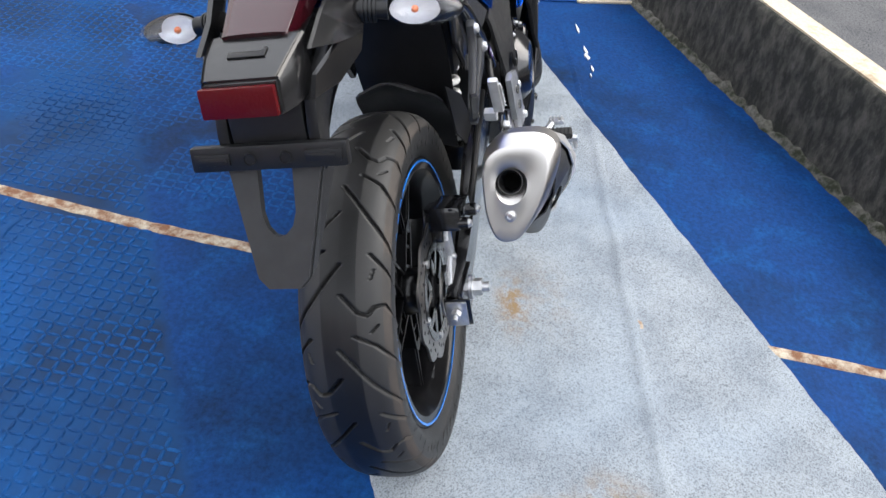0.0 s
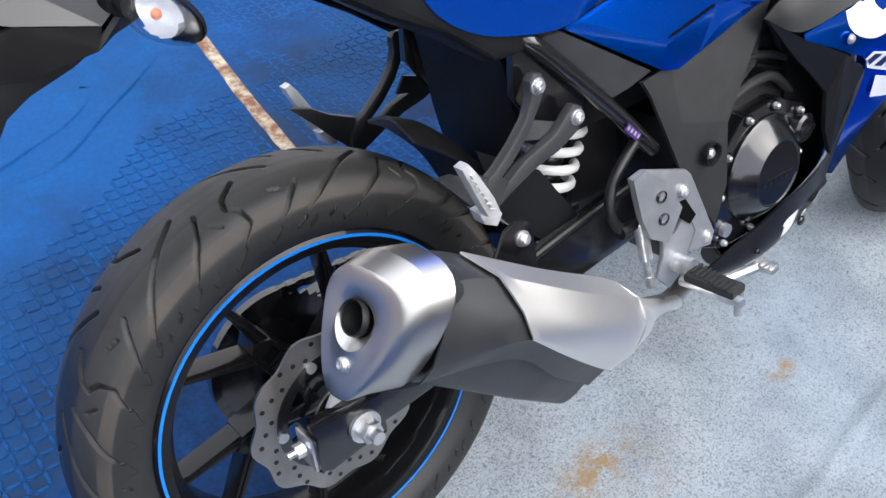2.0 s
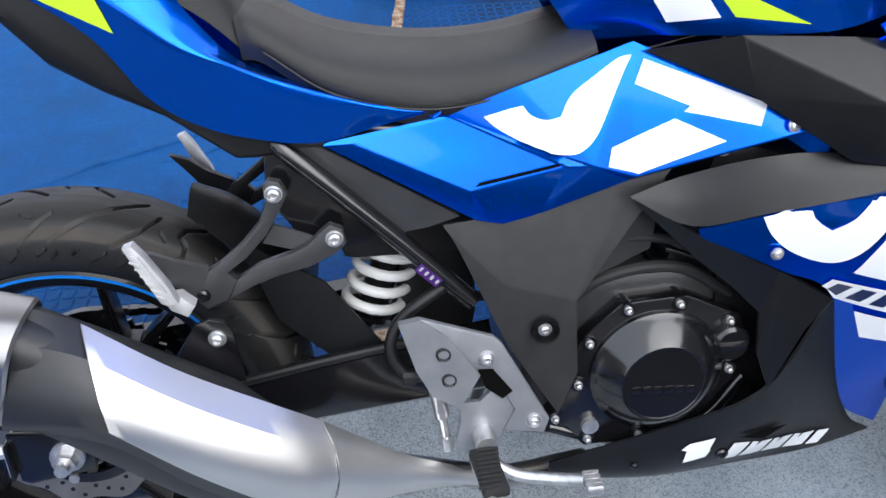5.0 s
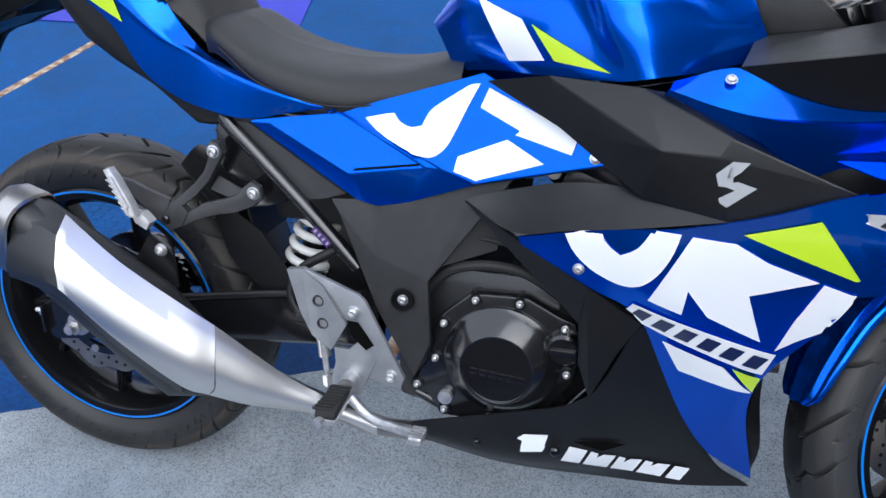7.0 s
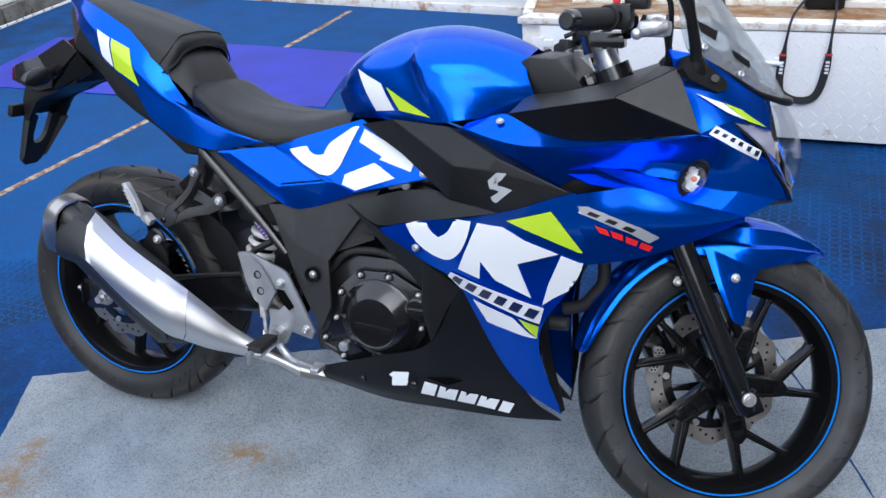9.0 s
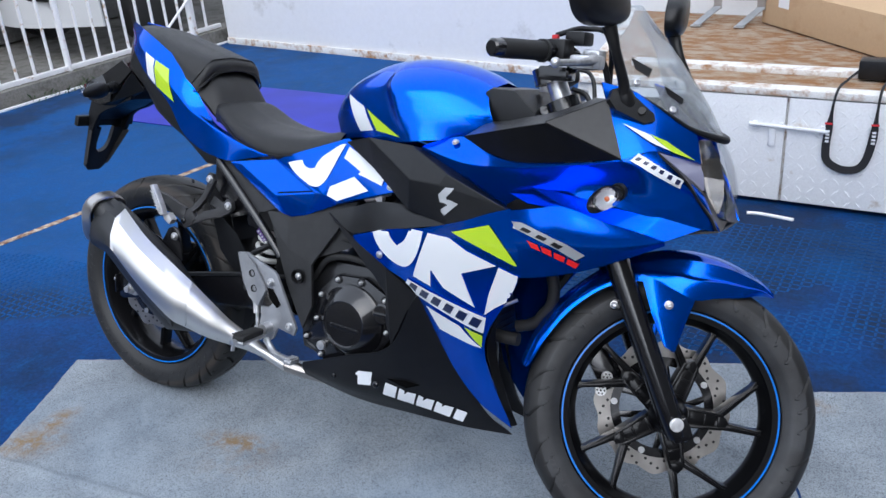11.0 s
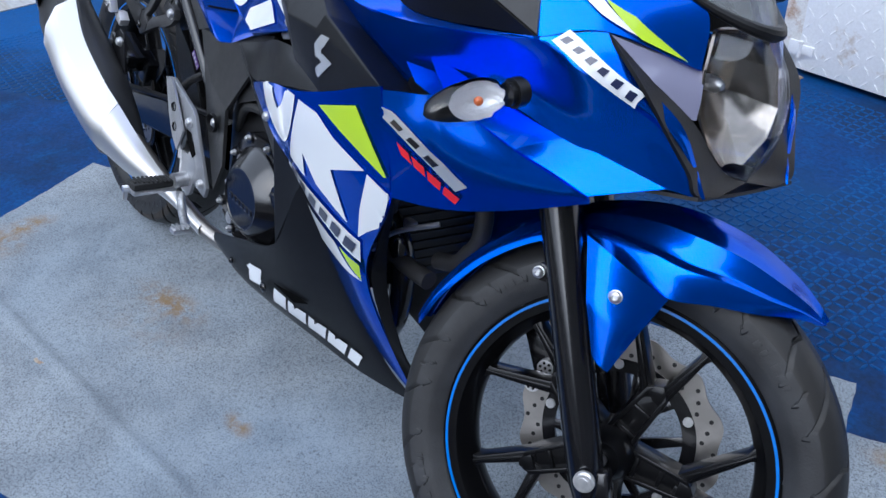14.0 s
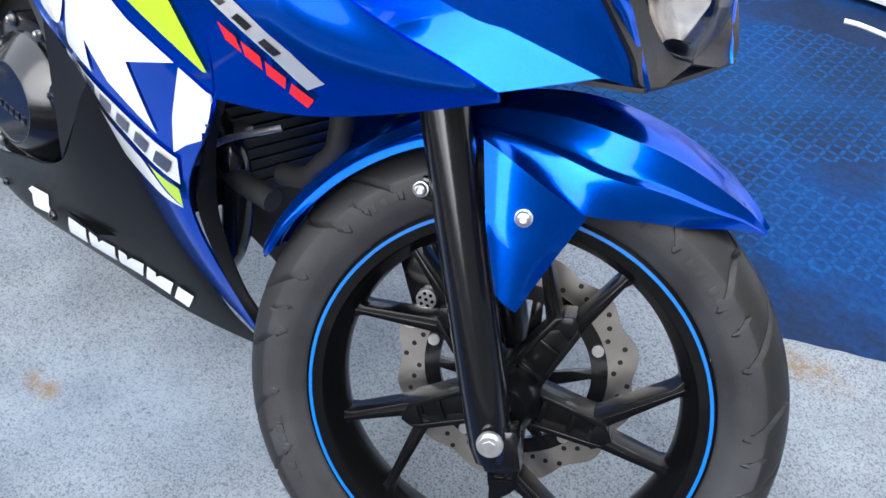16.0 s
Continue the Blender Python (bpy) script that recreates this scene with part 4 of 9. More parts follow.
REAR_STROKES = arcs([(0.00, -0.092), (0.16, -0.068), (0.30, -0.040), (0.46, -0.010), (0.52, 0.002)], 0.0025) + arcs([(0.30, -0.098), (0.42, -0.078), (0.54, -0.050), (0.60, -0.022)], 0.0025) + arcs([(0.60, -0.100), (0.70, -0.082), (0.78, -0.066), (0.77, -0.050), (0.72, -0.040), (0.74, -0.026), (0.84, -0.004)], 0.0025)
REAR_STROKES += arcs([(0.84, -0.096), (0.98, -0.070), (1.08, -0.044)], 0.0023) + arcs([(0.08, -0.098), (0.12, -0.090)], 0.0014) + arcs([(0.46, -0.098), (0.50, -0.090)], 0.0023) + arcs([(0.20, -0.092), (0.24, -0.085)], 0.0014) + arcs([(0.66, -0.055), (0.62, -0.045)], 0.0014) + arcs([(0.93, -0.045), (0.99, -0.050)], 0.0014)
REAR_STROKES = [(1 - x0, y0, 1 - x1, y1, w) for x0, y0, x1, y1, w in REAR_STROKES]
REAR_STROKES += [(x0 + 0.5, -y0, x1 + 0.5, -y1, w) for x0, y0, x1, y1, w in REAR_STROKES]
FRONT_STROKES = arcs([(0.02, -0.078), (0.22, -0.050), (0.44, -0.014)], 0.0027) + arcs([(0.50, -0.080), (0.66, -0.058), (0.74, -0.040), (0.72, -0.026), (0.84, -0.008)], 0.0027) + arcs([(0.30, -0.078), (0.38, -0.064)], 0.0018)
FRONT_STROKES += [(x0 + 0.5, -y0, x1 + 0.5, -y1, w) for x0, y0, x1, y1, w in FRONT_STROKES]


def spoke_wheel(name, m, R_rim, width, spin, tyre, label, tyre_R):
    """Cast wheel: flanged rim, five forked spokes, hub, rim tape; its tyre is a part of it."""
    bm = bmesh.new()
    h = width / 2
    rim = [(-h, R_rim + 0.006), (-h - 0.003, R_rim + 0.002), (-h - 0.002, R_rim - 0.012), (-h + 0.004, R_rim - 0.016), (-h + 0.014, R_rim - 0.019), (-h + 0.024, R_rim - 0.026), (0, R_rim - 0.029), (h - 0.024, R_rim - 0.026), (h - 0.014, R_rim - 0.019), (h - 0.004, R_rim - 0.016), (h + 0.002, R_rim - 0.012), (h + 0.003, R_rim + 0.002), (h, R_rim + 0.006), (0, R_rim - 0.02), (-h, R_rim + 0.006)]
    lathe(bm, rim, 120)
    wheel = part(name, bm, B_WHEEL, bike, label)
    wheel.matrix_basis = m
    for k in range(5):
        bm = bmesh.new()
        t = 0.113
        prism(bm, [(0.030, -0.018), (t - 0.006, -0.013), (t - 0.002, 0), (t - 0.006, 0.013), (0.030, 0.018)], -0.014, 0.018, 0.001)
        for q in (-1, 1):
            rail = [(0.032, 0.0215 * q), (t - 0.004, 0.0165 * q), (t + 0.003, 0.0090 * q), (t - 0.010, 0.0105 * q), (0.032, 0.0155 * q)]
            prism(bm, rail if q > 0 else rail[::-1], -0.022, 0.020, 0.0012)
        for c in (0.040, 0.074):
            prism(bm, [(c, -0.0165), (c + 0.006, -0.0160), (c + 0.006, 0.0160), (c, 0.0165)], -0.0195, 0.0, 0.001)
        prism(bm, [(t - 0.012, -0.013), (t + 0.003, -0.010), (t + 0.010, 0), (t + 0.003, 0.010), (t - 0.012, 0.013)], -0.0215, 0.018, 0.0012)
        for sgn, turn in ((-1, -4), (1, 27)):
            a = radians(turn)
            tip = ((R_rim - 0.020) * math.cos(a), (R_rim - 0.020) * math.sin(a))
            d = Vector((tip[0] - t + 0.014, tip[1] - 0.006 * sgn)).normalized()
            q = Vector((-d.y, d.x))
            s0, s1 = Vector((t - 0.016, 0.007 * sgn)), Vector(tip)
            prism(bm, [tuple(s0 + q * 0.0085), tuple(s1 - d * 0.014 + q * 0.0052), tuple(s1 + q * 0.0100), tuple(s1 - q * 0.0100), tuple(s1 - d * 0.014 - q * 0.0052), tuple(s0 - q * 0.0085)], -0.017, 0.015, 0.0012)
            prism(bm, [tuple(s0 + d * 0.01 + q * 0.0035), tuple(s1 - d * 0.004 + q * 0.0015), tuple(s1 - d * 0.004 - q * 0.0015), tuple(s0 + d * 0.01 - q * 0.0030)], -0.0200, -0.016, 0.0008)
        moved(bm, Matrix.Rotation(-radians(spin + 72 * k), 4, 'Y'))
        part("spoke", bm, B_WHEEL, wheel, "", 25)
    bm = bmesh.new()
    lathe(bm, [(-0.052, 0.012), (-0.052, 0.026), (-0.040, 0.034), (-0.024, 0.040), (0.024, 0.040), (0.040, 0.034), (0.052, 0.026), (0.052, 0.012)], 40)
    part("hub", bm, B_WHEEL, wheel)
    bm = bmesh.new()
    for sgn in (-1, 1):
        lathe(bm, [(sgn * (h + 0.0045), R_rim + 0.0026), (sgn * (h + 0.0045), R_rim - 0.0010)], 120)
    bmesh.ops.solidify(bm, geom=bm.faces[:], thickness=0.0012)
    part("rim_tape", bm, B_TAPE, wheel, "bright blue rim tape")
    ob = new("tyre", tyre)
    ob.parent = wheel
    top = R_rim + 0.006
    for sgn in (-1, 1):
        bm = bmesh.new()
        for f, y in ((0.20, h + 0.0065), (0.30, h + 0.0105)):
            r = top + (tyre_R - top) * f
            tube(bm, [(r * math.cos(a), sgn * y, r * math.sin(a)) for a in (2 * math.pi * k / 90 for k in range(91))], 0.0012, 6, caps=False)
        part("sidewall_rib", bm, B_DUSTY, wheel)
    if name == "front_wheel":
        bm = bmesh.new()
        r = tyre_R - (tyre_R - top) * 0.56
        for start, count in ((48, 5), (120, 7), (205, 6)):
            for k in range(count):
                a = radians(start + 2.9 * k + (2 if k > count // 2 else 0))
                block(bm, (0, 0, 0), (0.009, 0.0014, 0.0085 if k % 3 else 0.0060), 0.0004, Matrix.Rotation(-a, 4, 'Y') @ Matrix.Translation((r, -(h + 0.0170), 0)))
        ob = part("sidewall_relief", bm, B_DUSTY, wheel, "raised moulding on the sidewall")
        ob["kind"] = "stuff"
    return wheel


def wave_disc(parent, m, R, r_in, y, waves, holes):
    """Petal brake disc with drilled holes, on five arms of its carrier."""
    bm = bmesh.new()
    n = waves * 12
    out = [((R + 0.0045 * math.cos(waves * 2 * math.pi * i / n)) * math.cos(2 * math.pi * i / n), (R + 0.0045 * math.cos(waves * 2 * math.pi * i / n)) * math.sin(2 * math.pi * i / n)) for i in range(n)]
    inn = [(r_in * math.cos(2 * math.pi * i / n), r_in * math.sin(2 * math.pi * i / n)) for i in range(n)]
    for yy, flip in ((y - 0.002, False), (y + 0.002, True)):
        a = [bm.verts.new((p[0], yy, p[1])) for p in out]
        b = [bm.verts.new((p[0], yy, p[1])) for p in inn]
        for i in range(n):
            bm.faces.new((a[i], b[i], b[(i + 1) % n], a[(i + 1) % n]))
    bm.verts.ensure_lookup_table()
    o = bm.verts[:]
    for base in (0, n):
        for i in range(n):
            j = (i + 1) % n
            bm.faces.new((o[base + i], o[base + j], o[2 * n + base + j], o[2 * n + base + i]))
    bmesh.ops.recalc_face_normals(bm, faces=bm.faces[:])
    disc = part("brake_disc", bm, B_DISC, parent, "drilled petal brake disc")
    bm = bmesh.new()
    for k in range(holes):
        a = 2 * math.pi * k / holes
        rr = r_in + (R - r_in) * (0.30, 0.52, 0.74)[k % 3]
        tube(bm, [(rr * math.cos(a), y - 0.0026, rr * math.sin(a)), (rr * math.cos(a), y + 0.0026, rr * math.sin(a))], 0.0032, 8)
    part("vent_hole", bm, B_DARK, disc, "dark drilled holes")
    bm = bmesh.new()
    lathe(bm, [(y - 0.0035, r_in * 0.86), (y - 0.0035, r_in * 1.04), (y + 0.0035, r_in * 1.04), (y + 0.0035, r_in * 0.86), (y - 0.0035, r_in * 0.86)], 60)
    part("carrier_ring", bm, B_SATIN, parent)
    for k in range(5):
        a = 2 * math.pi * k / 5
        for d in (-0.34, 0.34):
            p0, p1 = Vector((0.034 * math.cos(a), 0.034 * math.sin(a))), Vector((r_in * 0.90 * math.cos(a + d), r_in * 0.90 * math.sin(a + d)))
            q = Vector((p0.y - p1.y, p1.x - p0.x)).normalized()
            bm = bmesh.new()
            prism(bm, [tuple(p0 + q * 0.009), tuple(p0 - q * 0.009), tuple(p1 - q * 0.006), tuple(p1 + q * 0.006)], y - 0.003, y + 0.003, 0.001)
            part("carrier_arm", bm, B_SATIN, parent)
        bm = bmesh.new()
        b = a + math.pi / 5
        tube(bm, [(r_in * 0.97 * math.cos(b), y - 0.006, r_in * 0.97 * math.sin(b)), (r_in * 0.97 * math.cos(b), y + 0.006, r_in * 0.97 * math.sin(b))], 0.007, 12)
        part("disc_rivet", bm, B_BOLT, parent)
    return disc


rear_m = Matrix.Translation((0, 0, 0.300))
front_m = STEER @ Matrix.Translation(FRONT_AXLE)
rear_wheel = spoke_wheel("rear_wheel", rear_m, 0.2175, 0.105, -22, tyre_mesh(0.302, 0.068, 0.224, 0.052, 8, REAR_STROKES, 200, 150, B_SIDE, B_SHOULDER), "black cast wheel with blue rim tape", 0.302)
front_wheel = spoke_wheel("front_wheel", front_m, 0.2145, 0.078, -1, tyre_mesh(0.2940, 0.056, 0.221, 0.040, 11, FRONT_STROKES, 150, 110, B_DUSTY, B_RUBBER), "black cast wheel with blue rim tape", 0.294)
wave_disc(rear_wheel, None, 0.114, 0.080, -0.066, 10, 40)
wave_disc(front_wheel, None, 0.140, 0.104, 0.060, 12, 54)

# sprocket and chain on the far side of the rear wheel
bm = bmesh.new()
prism(bm, [((0.094 + (0.005 if i % 2 else -0.002)) * math.cos(math.pi * i / 40), (0.094 + (0.005 if i % 2 else -0.002)) * math.sin(math.pi * i / 40)) for i in range(80)], 0.064, 0.070, 0.0)
part("sprocket", bm, B_SATIN, rear_wheel)
bm = bmesh.new()
ring = [(0.100 * math.cos(a), 0.067, 0.300 + 0.100 * math.sin(a)) for a in (math.pi / 2 + math.pi * i / 24 for i in range(25))]
path = [Vector((0.55, 0.067, 0.375))] + [Vector(p) for p in ring] + [Vector((0.55, 0.067, 0.30))]
for a, b in zip(path, path[1:]):
    k = max(1, int((b - a).length / 0.0127))
    for i in range(k):
        c = a.lerp(b, (i + 0.5) / k)
        d = (b - a).normalized()
        block(bm, c, (0.0145, 0.008 if i % 2 else 0.013, 0.011), 0.0, Matrix.Rotation(-math.atan2(d.z, d.x), 4, 'Y'))
part("drive_chain", bm, B_SATIN, bike, "black drive chain")

# ---------- swing arm, axle, rear brake ----------
bm = bmesh.new()
for s in (-1, 1):
    y = 0.108 * s
    loft(bm, [[(-0.055, y - 0.010, 0.330), (-0.055, y - 0.010, 0.280), (-0.055, y + 0.010, 0.280), (-0.055, y + 0.010, 0.330), (-0.055, y - 0.010, 0.330)],
              [(0.10, y - 0.013, 0.352), (0.10, y - 0.013, 0.296), (0.10, y + 0.013, 0.296), (0.10, y + 0.013, 0.352), (0.10, y - 0.013, 0.352)],
              [(0.32, y * 0.9 - 0.015, 0.392), (0.32, y * 0.9 - 0.015, 0.320), (0.32, y * 0.9 + 0.015, 0.320), (0.32, y * 0.9 + 0.015, 0.392), (0.32, y * 0.9 - 0.015, 0.392)],
              [(0.53, y * 0.85 - 0.015, 0.420), (0.53, y * 0.85 - 0.015, 0.340), (0.53, y * 0.85 + 0.015, 0.340), (0.53, y * 0.85 + 0.015, 0.420), (0.53, y * 0.85 - 0.015, 0.420)]], 14, 12)
block(bm, (0.36, 0, 0.36), (0.05, 0.20, 0.055), 0.006)
bmesh.ops.recalc_face_normals(bm, faces=bm.faces[:])
swing = part("swing_arm", bm, B_SATIN, bike, "gloss black box-section swing arm")
bm = bmesh.new()
tube(bm, [(0.10, -0.118, 0.362), (0.34, -0.108, 0.402), (0.50, -0.10, 0.420)], 0.006, 10, 12)
part("brake_hose", bm, B_DARK, swing)
bm = bmesh.new()
prism(bm, [(-0.066, 0.345), (-0.062, 0.276), (-0.050, 0.270), (0.03, 0.283), (0.03, 0.338)], -0.128, -0.119, 0.002)
block(bm, (-0.066, -0.118, 0.310), (0.004, 0.042, 0.050), 0.001)
part("axle_plate", bm, B_SATIN, swing)
bm = bmesh.new()
block(bm, (-0.070, -0.116, 0.309), (0.004, 0.034, 0.046), 0.001)
tube(bm, [(-0.095, -0.116, 0.314), (-0.06, -0.116, 0.314)], 0.0045, 10)
tube(bm, [(-0.085, -0.116, 0.314), (-0.074, -0.116, 0.314)], 0.009, 6)
part("chain_adjuster", bm, B_BOLT, swing, "zinc-plated chain adjuster")
bm = bmesh.new()
for y0, y1, r, seg in ((-0.128, -0.133, 0.021, 20), (-0.132, -0.148, 0.0145, 6), (-0.146, -0.160, 0.0085, 12)):
    tube(bm, [(0, y0, 0.308), (0, y1, 0.308)], r, seg)
part("axle_nut", bm, B_BOLT, swing)
bm = bmesh.new()
block(bm, (0.048, -0.102, 0.424), (0.100, 0.052, 0.040), 0.007, Matrix.Rotation(radians(20), 4, 'Y'))
block(bm, (0.070, -0.072, 0.392), (0.060, 0.034, 0.058), 0.006, Matrix.Rotation(radians(20), 4, 'Y'))
block(bm, (0.020, -0.118, 0.440), (0.036, 0.020, 0.026), 0.004, Matrix.Rotation(radians(20), 4, 'Y'))
tube(bm, [(0.008, -0.104, 0.430), (0.008, -0.140, 0.430)], 0.010, 14)
tube(bm, [(0.086, -0.104, 0.405), (0.086, -0.138, 0.405)], 0.011, 14)
caliper = part("rear_caliper", bm, B_SATIN, swing, "black rear brake caliper")
for x, z in ((0.008, 0.430), (0.086, 0.405)):
    bolt(caliper, (x, -0.140, z), 0.0065, 0.006)
bm = bmesh.new()
prism(bm, [(-0.030, 0.335), (-0.012, 0.322), (0.018, 0.330), (0.026, 0.372), (0.020, 0.412), (0.004, 0.418), (-0.004, 0.405), (0.000, 0.372), (-0.014, 0.358)], -0.106, -0.097, 0.003)
bracket = part("caliper_bracket", bm, B_PEG, swing, "cast alloy caliper bracket")
bolt(bracket, (0.008, -0.106, 0.366), 0.0060, 0.005)
bm = bmesh.new()
lathe(bm, [(-0.084, 0.044), (-0.088, 0.044), (-0.088, 0.036), (-0.084, 0.036)], 60)
moved(bm, rear_m)
part("sensor_ring", bm, B_DISC, swing, "slotted steel sensor ring")
bm = bmesh.new()
loft(bm, [[(0.175, -0.050, 0.585), (0.175, 0, 0.602), (0.175, 0.050, 0.585)], [(0.22, -0.072, 0.552), (0.225, 0, 0.575), (0.22, 0.072, 0.552)], [(0.275, -0.080, 0.49), (0.285, 0, 0.51), (0.275, 0.08, 0.49)], [(0.315, -0.075, 0.40), (0.325, 0, 0.41), (0.315, 0.075, 0.40)]], 16, 10, 0.004)
part("hugger", bm, B_DARK, swing, "black rear hugger mudguard")
bm = bmesh.new()
plate3(bm, [(0.235, -0.084, 0.56), (0.33, -0.088, 0.50), (0.40, -0.09, 0.40), (0.33, -0.088, 0.395), (0.27, -0.084, 0.45)], 0.004)
part("chain_guard", bm, B_PLASTIC, bike)
bm = bmesh.new()
loft(bm, [[(0.270, -0.080, 0.715), (0.270, 0, 0.720), (0.270, 0.080, 0.715)], [(0.292, -0.085, 0.640), (0.292, 0, 0.645), (0.292, 0.085, 0.640)], [(0.304, -0.085, 0.560), (0.306, 0, 0.560), (0.304, 0.085, 0.560)], [(0.318, -0.080, 0.480), (0.320, 0, 0.480), (0.318, 0.080, 0.480)]], 14, 8, 0.004)
part("inner_fender", bm, B_DARK, bike, "black inner fender over the rear tyre")

# shock absorber
bm = bmesh.new()
top, bot = Vector((0.425, -0.035, 0.545)), Vector((0.368, -0.035, 0.385))
tube(bm, [bot, bot.lerp(top, 0.45)], 0.013, 16)
tube(bm, [bot.lerp(top, 0.28), top], 0.020, 18)
tube(bm, [bot.lerp(top, 0.24), bot.lerp(top, 0.28)], 0.034, 20)
tube(bm, [(bot.x, -0.065, bot.z), (bot.x, 0.01, bot.z)], 0.015, 14)
shock = part("shock_absorber", bm, B_SATIN, bike, "black monoshock with a white spring")
bm = bmesh.new()
d = (top - bot).normalized()
q1 = d.orthogonal().normalized()
q2 = d.cross(q1)
tube(bm, [bot.lerp(top, 0.28 + 0.80 * i / 100) + 0.036 * (q1 * math.cos(2 * math.pi * 5.5 * i / 100) + q2 * math.sin(2 * math.pi * 5.5 * i / 100)) for i in range(101)], 0.0068, 10)
part("spring", bm, B_SPRING, shock, "white painted coil spring")
bolt(shock, (bot.x, -0.066, bot.z), 0.010, 0.009)

# ---------- frame ----------
bm = bmesh.new()
for s in (-1, 1):
    tube(bm, [(0.292, 0.108 * s, 0.688), (0.303, 0.119 * s, 0.678), (0.357, 0.1225 * s, 0.627), (0.429, 0.124 * s, 0.556), (0.505, 0.124 * s, 0.476)], 0.0115, 14, 20)
    tube(bm, [(0.25, 0.10 * s, 0.74), (0.55, 0.11 * s, 0.67), (0.95, 0.12 * s, 0.73), (1.16, 0.05 * s, 0.80)], 0.014, 12, 16)
    prism(bm, [(0.28, 0.69), (0.31, 0.70), (0.41, 0.62), (0.385, 0.56), (0.33, 0.545), (0.275, 0.62)], 0.100 * s, 0.112 * s, 0.003)
block(bm, (0.36, 0, 0.66), (0.05, 0.20, 0.03), 0.005)
part("frame", bm, B_SATIN, bike, "gloss black tubular steel frame")
bm = bmesh.new()
block(bm, (0.452, -0.1365, 0.522), (0.034, 0.0012, 0.012), 0, Matrix.Rotation(radians(45), 4, 'Y'))
lab = part("frame_label", bm, B_VIOLET, bike, "small violet label with pale bars")
bm = bmesh.new()
for k in range(4):
    block(bm, (0.4435 + 0.0060 * k, -0.1374, 0.5310 - 0.0060 * k), (0.0032, 0.0008, 0.0060), 0, Matrix.Rotation(radians(45), 4, 'Y'))
part("label_bars", bm, B_SILVER, lab)
# dark core behind the covers: battery box, airbox, engine cases
bm = bmesh.new()
block(bm, (0.50, 0, 0.60), (0.30, 0.17, 0.16), 0.02)
block(bm, (0.47, 0.02, 0.47), (0.10, 0.15, 0.16), 0.02)
part("battery_box", bm, B_DARK, bike)


# ---------- bodywork ----------
def skin(name, bm, mat, label="", mirror=True, sharp=35):
    """A body panel; the right-hand one is kept to lay decals on."""
    if mirror:
        a, b = both(name, bm, mat, bike, label, sharp)
    else:
        a = part(name, bm, mat, bike, label, sharp)
    return a


bm = bmesh.new()
half = [
    [(0.585, 0, 0.830), (0.590, -0.030, 0.826), (0.602, -0.050, 0.816), (0.614, -0.060, 0.800), (0.624, -0.066, 0.784), (0.634, -0.069, 0.768)],
    [(0.640, 0, 0.897), (0.645, -0.050, 0.890), (0.652, -0.086, 0.872), (0.660, -0.100, 0.845), (0.678, -0.108, 0.815), (0.700, -0.102, 0.778)],
    [(0.735, 0, 0.945), (0.742, -0.075, 0.934), (0.750, -0.124, 0.905), (0.758, -0.139, 0.868), (0.768, -0.148, 0.830), (0.785, -0.148, 0.783)],
    [(0.790, 0, 0.956), (0.797, -0.088, 0.944), (0.803, -0.148, 0.908), (0.815, -0.157, 0.872), (0.830, -0.164, 0.835), (0.862, -0.172, 0.787)],
    [(0.815, 0, 0.959), (0.820, -0.094, 0.947), (0.826, -0.170, 0.906), (0.838, -0.178, 0.872), (0.855, -0.180, 0.838), (0.893, -0.178, 0.792)],
    [(0.860, 0, 0.960), (0.866, -0.094, 0.946), (0.874, -0.168, 0.902), (0.882, -0.174, 0.870), (0.895, -0.175, 0.840), (0.920, -0.170, 0.796)],
    [(0.925, 0, 0.951), (0.930, -0.088, 0.936), (0.934, -0.140, 0.900), (0.942, -0.148, 0.868), (0.952, -0.150, 0.842), (0.965, -0.142, 0.800)],
    [(0.982, 0, 0.934), (0.984, -0.070, 0.918), (0.985, -0.098, 0.896), (0.998, -0.112, 0.868), (1.010, -0.116, 0.845), (1.020, -0.110, 0.812)],
    [(1.010, 0, 0.918), (1.010, -0.060, 0.906), (1.012, -0.086, 0.886), (1.022, -0.098, 0.862), (1.032, -0.100, 0.842), (1.040, -0.096, 0.812)],
]
loft(bm, half, 48, 25)
other = bm.copy()
bmesh.ops.scale(other, vec=(1, -1, 1), verts=other.verts[:])
tmp = bpy.data.meshes.new("tmp")
other.to_mesh(tmp)
other.free()
bm.from_mesh(tmp)
bmesh.ops.remove_doubles(bm, verts=bm.verts[:], dist=0.0005)
for _ in range(10):
    bmesh.ops.smooth_vert(bm, verts=[v for v in bm.verts if not v.is_boundary], factor=0.5, use_axis_x=True, use_axis_y=True, use_axis_z=True)
bmesh.ops.recalc_face_normals(bm, faces=bm.faces[:])
tank = part("fuel_tank", bm, B_BLUE, bike, "blue metallic fuel tank with white and lime decals")

bm = bmesh.new()
rows = [
    [(0.648, 0, 0.792), (0.648, -0.06, 0.788), (0.650, -0.098, 0.770), (0.650, -0.10, 0.752)],
    [(0.550, 0, 0.770), (0.550, -0.085, 0.762), (0.555, -0.113, 0.738), (0.555, -0.110, 0.715)],
    [(0.455, 0, 0.768), (0.455, -0.098, 0.758), (0.462, -0.122, 0.728), (0.465, -0.118, 0.697)],
    [(0.355, 0, 0.785), (0.355, -0.100, 0.777), (0.362, -0.122, 0.750), (0.365, -0.115, 0.722)],
    [(0.285, 0, 0.820), (0.285, -0.085, 0.815), (0.290, -0.108, 0.795), (0.292, -0.105, 0.77)],
    [(0.262, 0, 0.825), (0.262, -0.08, 0.82), (0.266, -0.10, 0.80), (0.268, -0.10, 0.775)],
]
